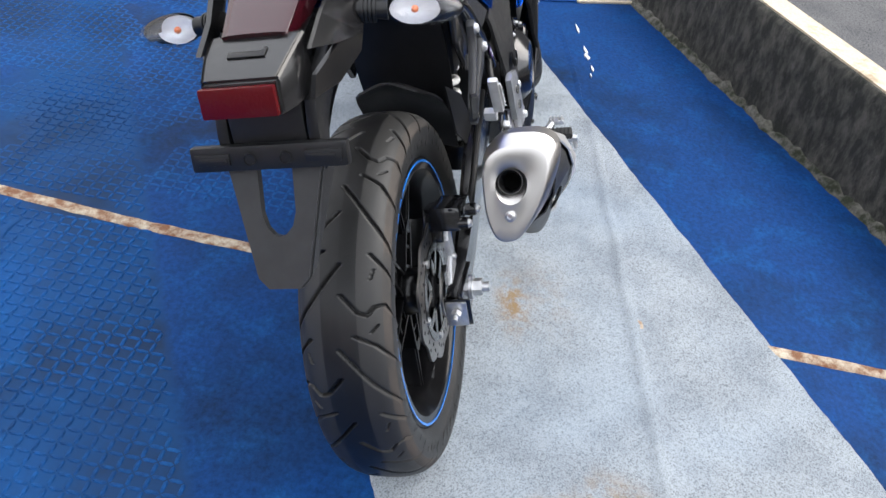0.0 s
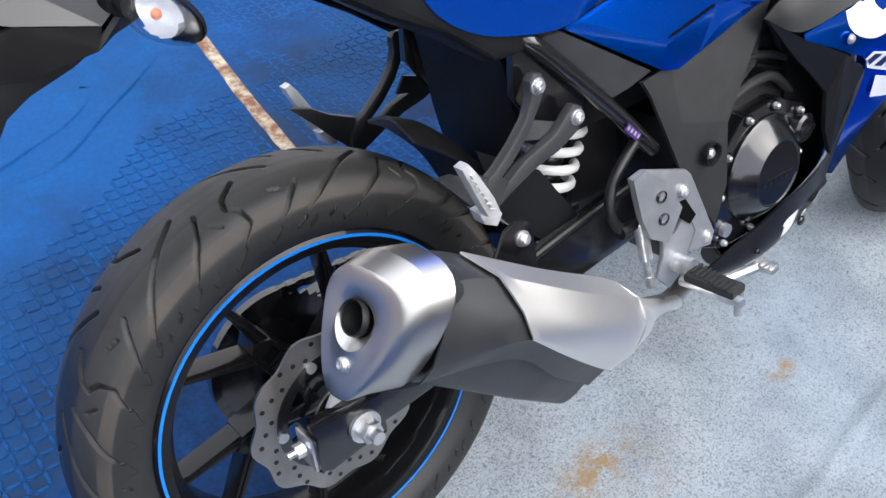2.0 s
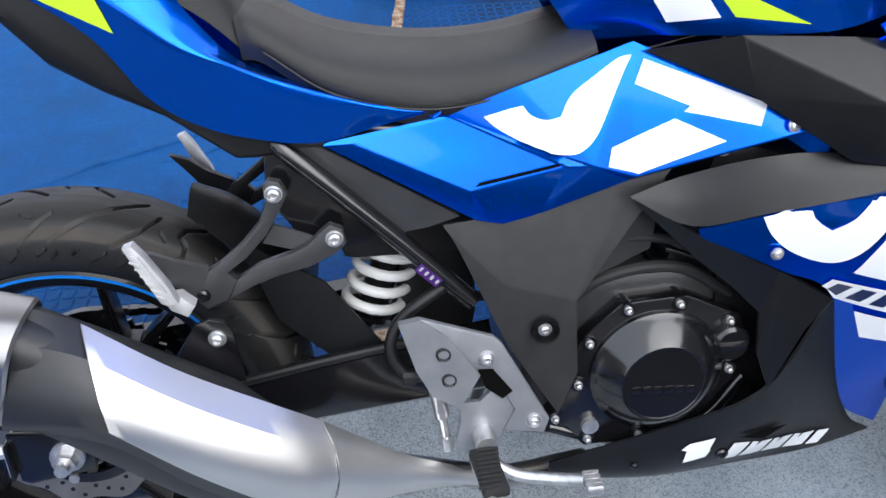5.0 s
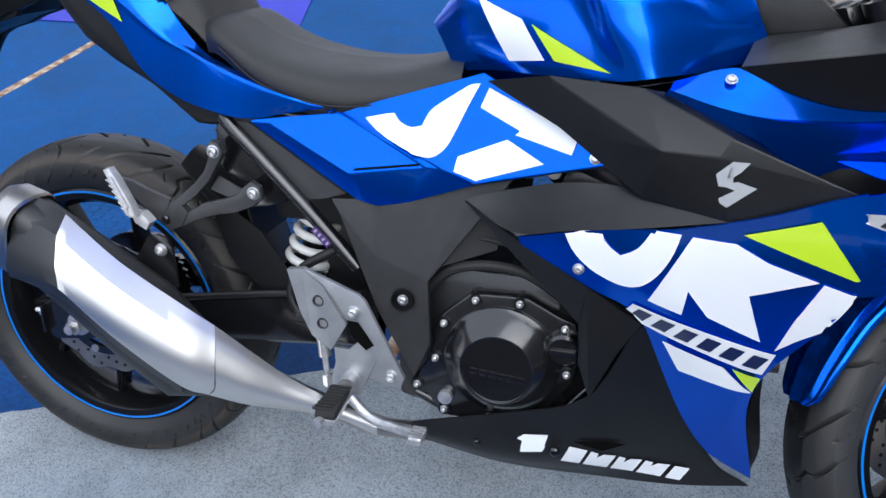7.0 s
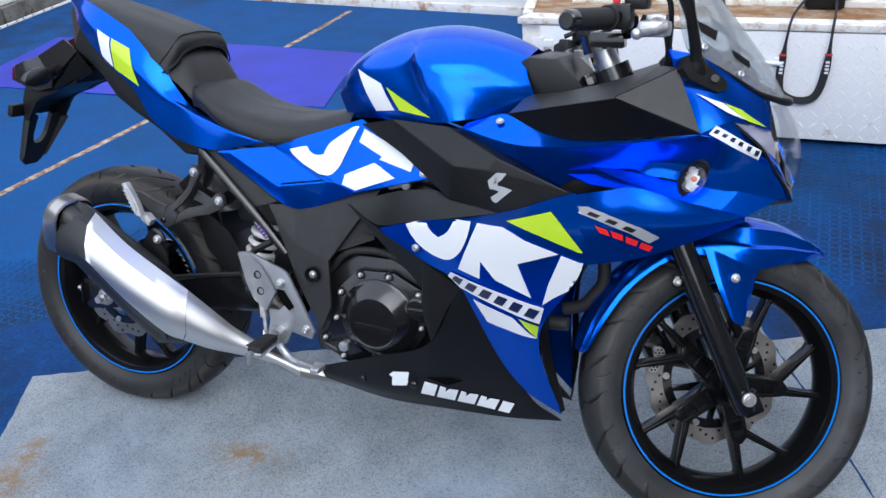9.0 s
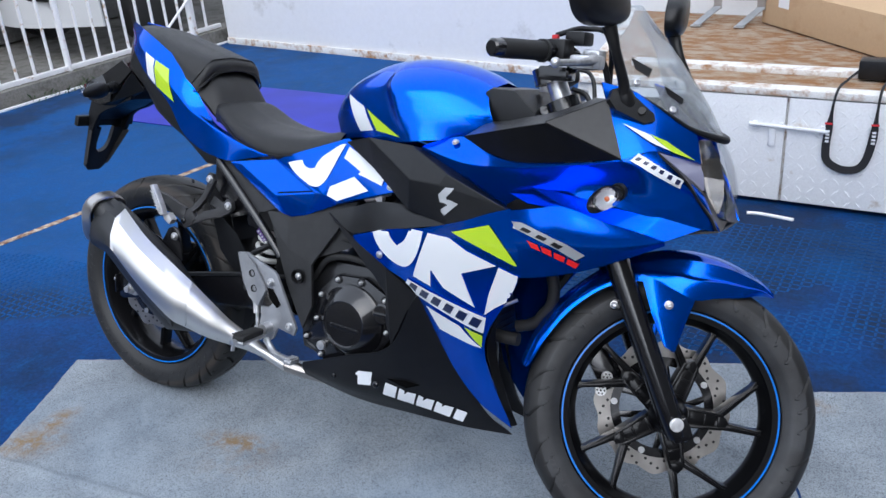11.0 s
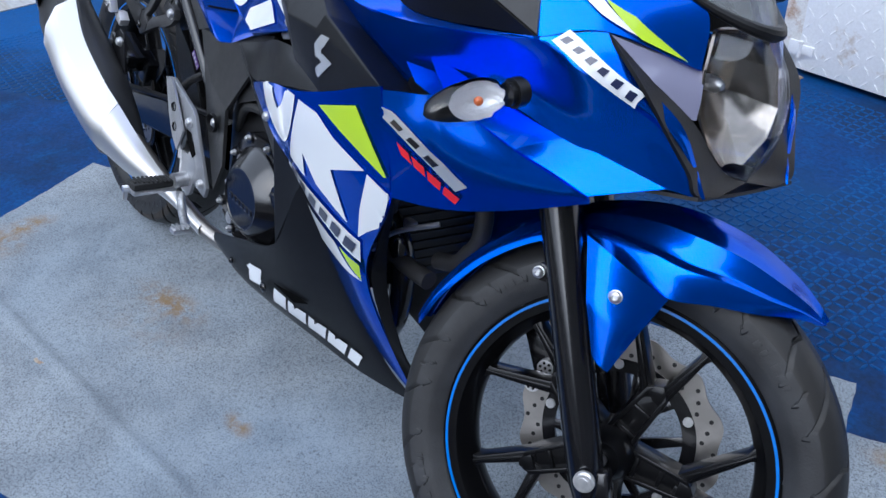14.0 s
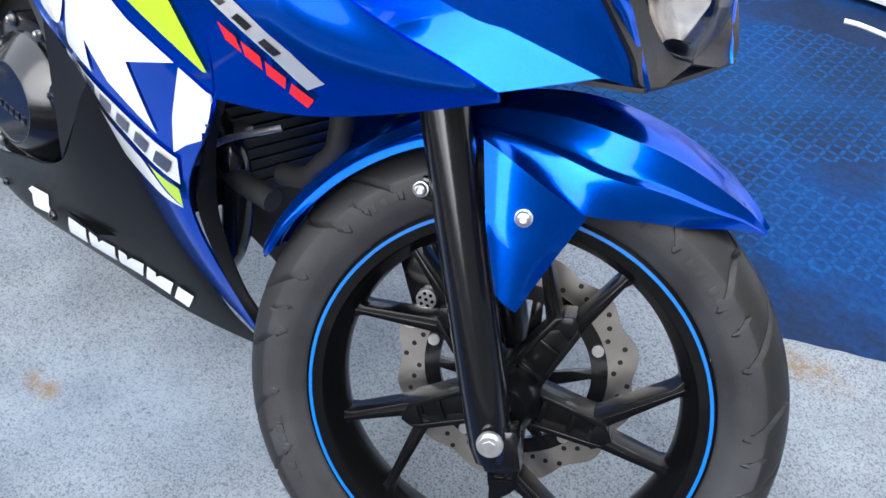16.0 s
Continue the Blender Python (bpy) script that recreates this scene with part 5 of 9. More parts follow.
loft(bm, rows, 30, 14)
skin("seat", bm, B_SEAT, "black vinyl rider seat")
bm = bmesh.new()
tube(bm, [(0.651, -0.1005, 0.763), (0.555, -0.1150, 0.727), (0.463, -0.1235, 0.716), (0.363, -0.1225, 0.738), (0.291, -0.1095, 0.784)], 0.0016, 8, 40)
skin("seat_piping", bm, B_DARK, "black piping round the seat")
bm = bmesh.new()
rows = [
    [(0.275, 0, 0.815), (0.275, -0.06, 0.81), (0.275, -0.086, 0.80), (0.270, -0.100, 0.785)],
    [(0.245, 0, 0.870), (0.245, -0.06, 0.865), (0.245, -0.088, 0.840), (0.240, -0.102, 0.815)],
    [(0.215, 0, 0.898), (0.215, -0.07, 0.89), (0.215, -0.096, 0.86), (0.205, -0.106, 0.842)],
]
loft(bm, rows, 8, 10)
skin("seat_back", bm, B_SEAT, "black padded step between the seats")
bm = bmesh.new()
rows = [
    [(0.235, 0, 0.898), (0.235, -0.06, 0.889), (0.230, -0.092, 0.868), (0.215, -0.113, 0.845)],
    [(0.222, 0, 0.928), (0.224, -0.075, 0.920), (0.214, -0.104, 0.890), (0.195, -0.114, 0.862)],
    [(0.12, 0, 0.962), (0.12, -0.072, 0.955), (0.12, -0.098, 0.935), (0.11, -0.104, 0.914)],
    [(0.0, 0, 0.995), (0.0, -0.055, 0.990), (0.0, -0.074, 0.978), (0.0, -0.079, 0.966)],
    [(-0.055, 0, 1.002), (-0.055, -0.03, 1.0), (-0.055, -0.045, 0.995), (-0.055, -0.050, 0.985)],
]
loft(bm, rows, 20, 12)
skin("pillion_seat", bm, B_SEAT, "black vinyl pillion pad")
for zz, xx in ((0.0, 0.0), (-0.030, 0.012)):
    bm = bmesh.new()
    tube(bm, [(0.2235 + xx, 0, 0.9300 + zz), (0.2245 + xx, -0.045, 0.9265 + zz), (0.2245 + xx, -0.075, 0.9205 + zz), (0.2155 + xx, -0.104, 0.8905 + zz), (0.196 + xx * 0.5, -0.1145, 0.864 + zz * 0.6)], 0.0016, 8, 30)
    skin("pillion_piping", bm, B_DARK, "black piping round the pillion pad")

# tail cowl: inner face beside the seat, bright shoulder crease, side
bm = bmesh.new()
rows = [
    [(-0.110, -0.022, 1.010), (-0.109, -0.026, 1.000), (-0.108, -0.030, 0.992), (-0.106, -0.031, 0.985), (-0.100, -0.030, 0.975)],
    [(0.000, -0.080, 0.985), (-0.002, -0.091, 0.968), (-0.005, -0.097, 0.958), (-0.012, -0.098, 0.950), (-0.030, -0.094, 0.935)],
    [(0.080, -0.096, 0.950), (0.077, -0.114, 0.922), (0.072, -0.122, 0.906), (0.064, -0.122, 0.894), (0.045, -0.117, 0.872)],
    [(0.172, -0.104, 0.897), (0.162, -0.120, 0.866), (0.152, -0.129, 0.848), (0.144, -0.128, 0.836), (0.125, -0.124, 0.812)],
    [(0.222, -0.105, 0.824), (0.214, -0.120, 0.812), (0.207, -0.130, 0.803), (0.200, -0.129, 0.792), (0.172, -0.124, 0.746)],
    [(0.266, -0.106, 0.776), (0.260, -0.119, 0.778), (0.255, -0.130, 0.779), (0.250, -0.130, 0.769), (0.225, -0.124, 0.711)],
    [(0.320, -0.110, 0.752), (0.315, -0.120, 0.754), (0.310, -0.130, 0.756), (0.306, -0.132, 0.747), (0.285, -0.129, 0.695)],
    [(0.393, -0.112, 0.727), (0.390, -0.121, 0.729), (0.386, -0.130, 0.731), (0.382, -0.132, 0.724), (0.343, -0.131, 0.6895)],
    [(0.440, -0.113, 0.7205), (0.437, -0.119, 0.719), (0.434, -0.123, 0.719), (0.431, -0.125, 0.715), (0.405, -0.127, 0.7020)],
    [(0.475, -0.117, 0.711), (0.474, -0.119, 0.711), (0.473, -0.120, 0.711), (0.472, -0.120, 0.712), (0.466, -0.119, 0.7125)],
]
loft(bm, rows, 48, 24, 0.004)
tail = skin("tail_cowl", bm, B_BLUE, "blue metallic tail cowl with a sharp shoulder crease", sharp=25)
bm = bmesh.new()
rows = [
    [(-0.105, -0.026, 0.985), (-0.112, -0.03, 0.955), (-0.11, -0.02, 0.935)],
    [(-0.030, -0.092, 0.938), (-0.055, -0.088, 0.892), (-0.055, -0.06, 0.875)],
    [(0.045, -0.114, 0.875), (0.030, -0.110, 0.840), (0.04, -0.07, 0.815)],
    [(0.095, -0.120, 0.844), (0.075, -0.114, 0.788), (0.085, -0.07, 0.775)],
    [(0.135, -0.122, 0.802), (0.124, -0.115, 0.756), (0.135, -0.07, 0.742)],
    [(0.175, -0.122, 0.745), (0.182, -0.115, 0.725), (0.19, -0.08, 0.710)],
    [(0.226, -0.122, 0.711), (0.248, -0.116, 0.675), (0.25, -0.09, 0.668)],
    [(0.290, -0.122, 0.694), (0.272, -0.117, 0.673), (0.275, -0.09, 0.668)],
    [(0.352, -0.119, 0.688), (0.335, -0.118, 0.679), (0.335, -0.09, 0.674)],
]
loft(bm, rows, 32, 8, 0.003, True)
skin("tail_lower_cover", bm, B_PLASTIC, "black plastic cover under the tail", sharp=20)

# side cover: light blue upper face, blue underside
bm = bmesh.new()
facets(bm, [(0.342, -0.129, 0.6865), (0.464, -0.117, 0.7090), (0.560, -0.119, 0.735), (0.683, -0.119, 0.766), (0.780, -0.146, 0.735), (0.888, -0.188, 0.691), (0.374, -0.1275, 0.6865), (0.482, -0.1215, 0.7055), (0.612, -0.139, 0.6440), (0.503, -0.147, 0.6270), (0.523, -0.137, 0.584), (0.580, -0.134, 0.588), (0.680, -0.148, 0.628), (0.640, -0.147, 0.6460), (0.686, -0.156, 0.634), (0.540, -0.1355, 0.580), (0.508, -0.137, 0.588)],
       [(0, 16, 9, 6), (16, 10, 9), (0, 6, 7, 1), (6, 9, 8, 7), (9, 10, 15, 11, 8), (1, 7, 8, 13), (8, 11, 12, 14, 13), (1, 13, 2), (2, 13, 3), (3, 13, 14), (3, 14, 4), (4, 14, 5), (14, 12, 5)], 0.003, 0.0018)
cover = skin("side_cover", bm, B_BLUE, "blue side cover with bevelled face and white decal", sharp=16)
# upper cowl: shoulder, sunk side, fins, ledge facet, side wing and nose, each with its crease
SHOULDER = [(0.926, -0.196, 0.786), (0.982, -0.200, 0.771), (1.036, -0.203, 0.763), (1.098, -0.206, 0.765), (1.157, -0.207, 0.770), (1.238, -0.207, 0.782), (1.307, -0.206, 0.794), (1.346, -0.204, 0.802)]
RIM = [(0.930, -0.172, 0.792), (1.002, -0.165, 0.811), (1.065, -0.176, 0.787), (1.124, -0.187, 0.778), (1.197, -0.197, 0.782), (1.260, -0.202, 0.790), (1.310, -0.204, 0.798), (1.345, -0.2045, 0.805)]
bm = bmesh.new()
loft(bm, [RIM, [tuple((p + q) / 2 for p, q in zip(a, b)) for a, b in zip(RIM, SHOULDER)], SHOULDER], 6, 48, 0.003)
upper = skin("cowl_shoulder", bm, B_BLUE, "blue metallic shoulder of the upper cowl")
bm = bmesh.new()
rows = [
    [(0.926, -0.1955, 0.785), (0.924, -0.194, 0.783), (0.922, -0.192, 0.781), (0.920, -0.190, 0.779)],
    [(1.036, -0.2025, 0.762), (1.034, -0.196, 0.750), (1.031, -0.188, 0.736), (1.028, -0.180, 0.722)],
    [(1.120, -0.2055, 0.7655), (1.124, -0.192, 0.740), (1.126, -0.172, 0.706), (1.128, -0.152, 0.668)],
    [(1.200, -0.2065, 0.775), (1.206, -0.190, 0.748), (1.212, -0.172, 0.718), (1.215, -0.160, 0.690)],
    [(1.262, -0.2065, 0.785), (1.266, -0.186, 0.760), (1.269, -0.178, 0.742), (1.272, -0.180, 0.7225)],
    [(1.346, -0.2035, 0.801), (1.356, -0.184, 0.770), (1.366, -0.170, 0.737), (1.374, -0.1655, 0.7060)],
    [(1.389, -0.1805, 0.7815), (1.396, -0.168, 0.755), (1.404, -0.157, 0.728), (1.412, -0.1515, 0.7030)],
    [(1.458, -0.1215, 0.7415), (1.458, -0.121, 0.728), (1.458, -0.122, 0.712), (1.458, -0.1225, 0.6905)],
    [(1.498, -0.0855, 0.681), (1.492, -0.092, 0.682), (1.485, -0.100, 0.684), (1.475, -0.111, 0.6855)],
]
loft(bm, rows, 42, 18, 0.003)
skin("cowl_side", bm, B_BLUE, "sunk blue side of the upper cowl")
bm = bmesh.new()
facets(bm, [(1.153, -0.179, 0.736), (1.268, -0.181, 0.723), (1.373, -0.1665, 0.7065), (1.412, -0.1525, 0.7035), (1.475, -0.112, 0.686), (1.250, -0.2215, 0.7105), (1.342, -0.2005, 0.686), (1.388, -0.185, 0.676), (1.428, -0.172, 0.665)],
       [(0, 5, 1), (1, 5, 6, 2), (2, 6, 7, 3), (3, 7, 8, 4)], 0.003, 0.0012)
skin("cowl_ledge", bm, B_BLUE, "bright blue ledge with a pointed fin", sharp=25)
bm = bmesh.new()
facets(bm, [(1.122, -0.184, 0.715), (1.215, -0.188, 0.722), (1.249, -0.2195, 0.7115), (1.220, -0.2175, 0.704), (1.168, -0.203, 0.704)], [(0, 1, 2, 3, 4)], 0.003, 0)
skin("winglet", bm, B_BLUE, "small pointed blue fin on the cowl", sharp=25)
# added dark filler over the slit between cowl and tank side panel
bm = bmesh.new()
tube(bm, [(0.918, -0.186, 0.779), (1.000, -0.178, 0.738), (1.070, -0.166, 0.700), (1.128, -0.150, 0.667)], 0.0030, 8, 24)
skin("cowl_gap_filler", bm, B_DARK, "added black filler along the slit at the cowl edge")
bm = bmesh.new()
rows = [
    [(1.278, -0.161, 0.936), (1.332, -0.130, 0.922), (1.376, -0.106, 0.894)],
    [(1.312, -0.184, 0.870), (1.375, -0.143, 0.860), (1.430, -0.064, 0.855)],
    [(1.341, -0.203, 0.803), (1.392, -0.160, 0.822), (1.452, -0.076, 0.800)],
]
loft(bm, rows, 14, 14, 0.004)
rows = [
    [(1.344, -0.2035, 0.803), (1.366, -0.183, 0.813), (1.390, -0.158, 0.823)],
    [(1.389, -0.181, 0.782), (1.408, -0.166, 0.788), (1.424, -0.142, 0.790)],
    [(1.428, -0.149, 0.761), (1.446, -0.138, 0.762), (1.462, -0.112, 0.757)],
    [(1.458, -0.122, 0.742), (1.470, -0.113, 0.740), (1.474, -0.098, 0.738)],
    [(1.476, -0.102, 0.718), (1.482, -0.098, 0.718), (1.484, -0.088, 0.715)],
    [(1.498, -0.086, 0.681), (1.500, -0.084, 0.681), (1.502, -0.080, 0.682)],
]
loft(bm, rows, 24, 14, 0.004)
nose = skin("nose_cowl", bm, B_BLUE, "blue metallic nose cowl", sharp=30)
bm = bmesh.new()
rows = [
    [(1.150, -0.2380, 0.690), (1.158, -0.229, 0.630), (1.166, -0.212, 0.558)],
    [(1.205, -0.2260, 0.7015), (1.222, -0.227, 0.645), (1.236, -0.206, 0.574)],
    [(1.250, -0.2225, 0.7095), (1.276, -0.222, 0.655), (1.296, -0.199, 0.594)],
    [(1.342, -0.2015, 0.6850), (1.352, -0.198, 0.652), (1.360, -0.184, 0.622)],
    [(1.428, -0.1725, 0.6640), (1.428, -0.170, 0.660), (1.428, -0.166, 0.656)],
]
loft(bm, rows, 28, 12, 0.004)
wing = skin("side_wing", bm, B_BLUE, "blue metallic side wing of the cowl")
bm = bmesh.new()
rows = [
    [(0.753, -0.181, 0.575), (0.754, -0.181, 0.572), (0.755, -0.181, 0.569), (0.756, -0.181, 0.566)],
    [(0.860, -0.212, 0.608), (0.857, -0.208, 0.580), (0.853, -0.202, 0.552), (0.850, -0.195, 0.523)],
    [(0.955, -0.232, 0.627), (0.950, -0.226, 0.580), (0.940, -0.212, 0.525), (0.925, -0.185, 0.475)],
    [(1.050, -0.241, 0.656), (1.035, -0.226, 0.570), (1.010, -0.190, 0.450), (0.985, -0.118, 0.300)],
    [(1.110, -0.242, 0.680), (1.100, -0.222, 0.570), (1.055, -0.172, 0.400), (1.040, -0.085, 0.230)],
    [(1.152, -0.240, 0.694), (1.166, -0.212, 0.556), (1.078, -0.158, 0.385), (1.108, -0.058, 0.180)],
]
loft(bm, rows, 30, 26, 0.004)
lower = skin("lower_cowl", bm, B_BLUE, "blue metallic lower cowl with white and lime decals")
bm = bmesh.new()
loft(bm, [[(1.160, -0.206, 0.550), (1.140, -0.180, 0.530)], [(1.105, -0.168, 0.450), (1.098, -0.146, 0.450)], [(1.081, -0.150, 0.380), (1.092, -0.128, 0.370)], [(1.089, -0.108, 0.280), (1.108, -0.092, 0.262)], [(1.108, -0.058, 0.184), (1.110, -0.030, 0.178)]], 24, 6, 0.004)
skin("inner_lip", bm, B_MATT, "black inner lip of the lower cowl")

# black infill panels: an overhanging ridge; a darker material puts shade on its underside
RIDGE = [(1.004, -0.163, 0.813), (1.060, -0.184, 0.826), (1.120, -0.206, 0.840), (1.206, -0.234, 0.859)]
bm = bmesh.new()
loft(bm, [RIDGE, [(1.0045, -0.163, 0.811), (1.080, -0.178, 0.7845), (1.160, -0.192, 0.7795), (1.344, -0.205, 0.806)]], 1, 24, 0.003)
skin("inner_cowl", bm, B_MATT, "inner cowl underside, its shade put in as a darker black", sharp=10)
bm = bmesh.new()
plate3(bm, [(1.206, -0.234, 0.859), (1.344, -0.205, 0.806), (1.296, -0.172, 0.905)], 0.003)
skin("inner_cowl", bm, B_FRAMEPLASTIC, "upper inner cowl face, its lit tone put in as greyer plastic", sharp=10)
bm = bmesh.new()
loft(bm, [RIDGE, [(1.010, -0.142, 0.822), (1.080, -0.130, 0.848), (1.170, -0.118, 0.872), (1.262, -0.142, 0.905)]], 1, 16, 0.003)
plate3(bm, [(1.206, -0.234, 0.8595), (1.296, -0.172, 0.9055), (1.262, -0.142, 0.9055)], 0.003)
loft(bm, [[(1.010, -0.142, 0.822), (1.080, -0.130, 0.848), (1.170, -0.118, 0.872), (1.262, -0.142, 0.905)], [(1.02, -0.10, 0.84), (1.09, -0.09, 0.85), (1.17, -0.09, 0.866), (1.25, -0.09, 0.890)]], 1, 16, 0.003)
skin("inner_cowl", bm, B_FRAMEPLASTIC, "upper inner cowl face, its lit tone put in as greyer plastic", sharp=10)
bm = bmesh.new()
facets(bm, [(0.693, -0.134, 0.769), (0.783, -0.178, 0.786), (0.901, -0.189, 0.780), (0.921, -0.187, 0.781), (1.005, -0.228, 0.741), (0.992, -0.231, 0.718), (0.925, -0.236, 0.722), (0.800, -0.180, 0.728), (0.905, -0.205, 0.655), (1.012, -0.228, 0.641), (1.030, -0.188, 0.730), (1.128, -0.158, 0.670), (1.148, -0.234, 0.690)],
       [(0, 1, 7), (1, 6, 7), (7, 6, 8), (1, 2, 6), (2, 4, 5, 6), (6, 5, 9, 8), (2, 3, 10, 4), (4, 10, 11, 12), (5, 4, 12), (5, 12, 9)], 0.004)
tanksideR = skin("tank_side_panel", bm, B_PLASTIC, "black faceted panel under the tank", sharp=18)
bm = bmesh.new()
rows = [[(0.676, -0.166, 0.6155), (0.677, -0.167, 0.615), (0.678, -0.168, 0.614)], [(0.733, -0.160, 0.632), (0.738, -0.172, 0.608), (0.746, -0.180, 0.580)], [(0.815, -0.182, 0.657), (0.820, -0.192, 0.630), (0.825, -0.203, 0.600)], [(0.898, -0.190, 0.660), (0.900, -0.206, 0.645), (0.905, -0.220, 0.618)], [(1.02, -0.222, 0.650), (1.03, -0.226, 0.648), (1.04, -0.23, 0.648)]]
loft(bm, rows, 16, 8, 0.004)
skin("duct_panel", bm, B_PLASTIC, "black duct panel above the lower cowl")
bm = bmesh.new()
facets(bm, [(0.470, -0.136, 0.584), (0.530, -0.130, 0.587), (0.690, -0.136, 0.632), (0.735, -0.140, 0.641), (0.621, -0.158, 0.485), (0.538, -0.146, 0.507), (0.482, -0.138, 0.565), (0.546, -0.150, 0.425), (0.604, -0.162, 0.328), (0.628, -0.160, 0.385)],
       [(0, 1, 5, 6), (1, 2, 4, 5), (2, 3, 4), (6, 5, 7), (5, 4, 9, 7), (7, 9, 8)], 0.006)
plate3(bm, [(0.66, -0.133, 0.628), (0.728, -0.130, 0.625), (0.716, -0.130, 0.533), (0.634, -0.140, 0.500)], 0.006)
skin("frame_cover", bm, B_FRAMEPLASTIC, "black angular frame cover", sharp=8)
bm = bmesh.new()
facets(bm, [(0.314, -0.119, 0.681), (0.340, -0.128, 0.683), (0.490, -0.132, 0.592), (0.457, -0.128, 0.580), (0.428, -0.122, 0.573), (0.375, -0.120, 0.622)], [(0, 1, 5), (1, 2, 3, 5), (5, 3, 4)], 0.004, 0.0015)
skin("subframe_cover", bm, B_CASTING, "grey plastic cover along the frame tube", sharp=12)
bm = bmesh.new()
rows = [
    [(0.598, -0.150, 0.240), (0.598, -0.150, 0.226), (0.60, -0.14, 0.208)],
    [(0.740, -0.172, 0.295), (0.740, -0.166, 0.225), (0.74, -0.125, 0.178)],
    [(0.860, -0.180, 0.345), (0.880, -0.145, 0.235), (0.88, -0.105, 0.170)],
    [(0.925, -0.186, 0.470), (0.985, -0.120, 0.275), (1.00, -0.085, 0.165)],
    [(0.960, -0.150, 0.430), (1.040, -0.085, 0.230), (1.108, -0.052, 0.162)],
]
loft(bm, rows, 24, 16, 0.004)
belly = skin("belly_pan", bm, B_PLASTIC, "black belly pan with white decal")
bm = bmesh.new()
plate3(bm, [(0.678, -0.168, 0.6135), (0.753, -0.177, 0.570), (0.85, -0.190, 0.522), (0.925, -0.182, 0.474), (0.90, -0.178, 0.43), (0.865, -0.178, 0.35), (0.846, -0.174, 0.40), (0.842, -0.172, 0.458), (0.809, -0.170, 0.492), (0.76, -0.168, 0.534), (0.72, -0.167, 0.573)], 0.008)
skin("cowl_edge_panel", bm, B_PLASTIC, "black panel along the lower cowl edge", sharp=8)

# ---------- engine ----------
bm = bmesh.new()
block(bm, (0.73, 0, 0.375), (0.34, 0.24, 0.24), 0.03)
engine = part("engine", bm, B_ENGINE, bike, "black twin-cylinder engine block")
bm = bmesh.new()
block(bm, (0.84, 0, 0.53), (0.16, 0.22, 0.22), 0.02, Matrix.Rotation(radians(20), 4, 'Y'))
part("cylinder_block", bm, B_ENGINE, engine)
for k in range(7):
    bm = bmesh.new()
    block(bm, (0.82 + 0.012 * k, 0, 0.47 + 0.018 * k), (0.19, 0.235, 0.006), 0.001, Matrix.Rotation(radians(20), 4, 'Y'))
    part("cooling_fin", bm, B_ENGINE, engine)
bm = bmesh.new()
prism(bm, [(0.596, 0.296), (0.624, 0.362), (0.634, 0.418), (0.650, 0.436), (0.682, 0.466), (0.704, 0.468), (0.744, 0.470), (0.766, 0.470), (0.815, 0.446), (0.834, 0.440), (0.848, 0.405), (0.836, 0.345), (0.800, 0.292), (0.735, 0.262), (0.655, 0.258), (0.640, 0.262), (0.622, 0.290)], -0.118, -0.144, 0.004)
part("side_case", bm, B_SATIN, engine, "gloss black crankcase cover")
CLUTCH = Vector((0.732, 0, 0.367))
bm = bmesh.new()
lathe(bm, [(-0.140, 0.086), (-0.150, 0.085), (-0.153, 0.081), (-0.156, 0.079), (-0.175, 0.057), (-0.1775, 0.0535), (-0.1770, 0.0515), (-0.1755, 0.0505), (-0.1755, 0.0)], 72)
moved(bm, Matrix.Translation(CLUTCH))
clutch = part("clutch_cover", bm, B_SATIN, engine, "round gloss black clutch cover", 22)
bm = bmesh.new()
for k in range(6):
    block(bm, (0.698 + 0.0138 * k, -0.1760, 0.3605 - 0.0009 * k), (0.0095, 0.0016, 0.0095), 0.0005)
part("embossed_bars", bm, B_SATIN, clutch)
for x, z in ((0.645, 0.415), (0.691, 0.458), (0.755, 0.461), (0.821, 0.432), (0.633, 0.356), (0.605, 0.307), (0.648, 0.271), (0.716, 0.270), (0.828, 0.360)):
    bm = bmesh.new()
    tube(bm, [(x, -0.116, z), (x, -0.1465, z)], 0.0098, 16)
    part("bolt_boss", bm, B_SATIN, engine)
    bolt(engine, (x, -0.147, z), 0.0046, 0.007)
for pts, r in (([(0.60, -0.118, 0.440), (0.66, -0.136, 0.500), (0.75, -0.134, 0.506), (0.83, -0.120, 0.455)], 0.0075), ([(0.62, -0.115, 0.520), (0.69, -0.130, 0.548), (0.77, -0.124, 0.530), (0.84, -0.12, 0.50)], 0.006), ([(0.70, -0.10, 0.60), (0.76, -0.115, 0.585), (0.80, -0.12, 0.52)], 0.005)):
    bm = bmesh.new()
    tube(bm, pts, r, 10, 24)
    part("engine_hose", bm, B_RUBBERPAD, engine, "black rubber hose")
bm = bmesh.new()
block(bm, (0.765, -0.128, 0.652), (0.034, 0.018, 0.014), 0.003, Matrix.Rotation(radians(-15), 4, 'Y'))
tube(bm, [(0.745, -0.132, 0.648), (0.815, -0.136, 0.668)], 0.004, 10)
tube(bm, [(0.790, -0.130, 0.655), (0.790, -0.142, 0.655)], 0.009, 14)
part("throttle_linkage", bm, B_BOLT, engine, "zinc-plated linkage under the side cover")
bm = bmesh.new()
lathe(bm, [(-0.14, 0.024), (-0.158, 0.024), (-0.162, 0.020), (-0.162, 0)], 28)
moved(bm, Matrix.Translation((0.822, 0, 0.404)))
block(bm, (0.822, -0.163, 0.404), (0.036, 0.006, 0.008), 0.002)
part("oil_filler_cap", bm, B_SATIN, engine)
bm = bmesh.new()
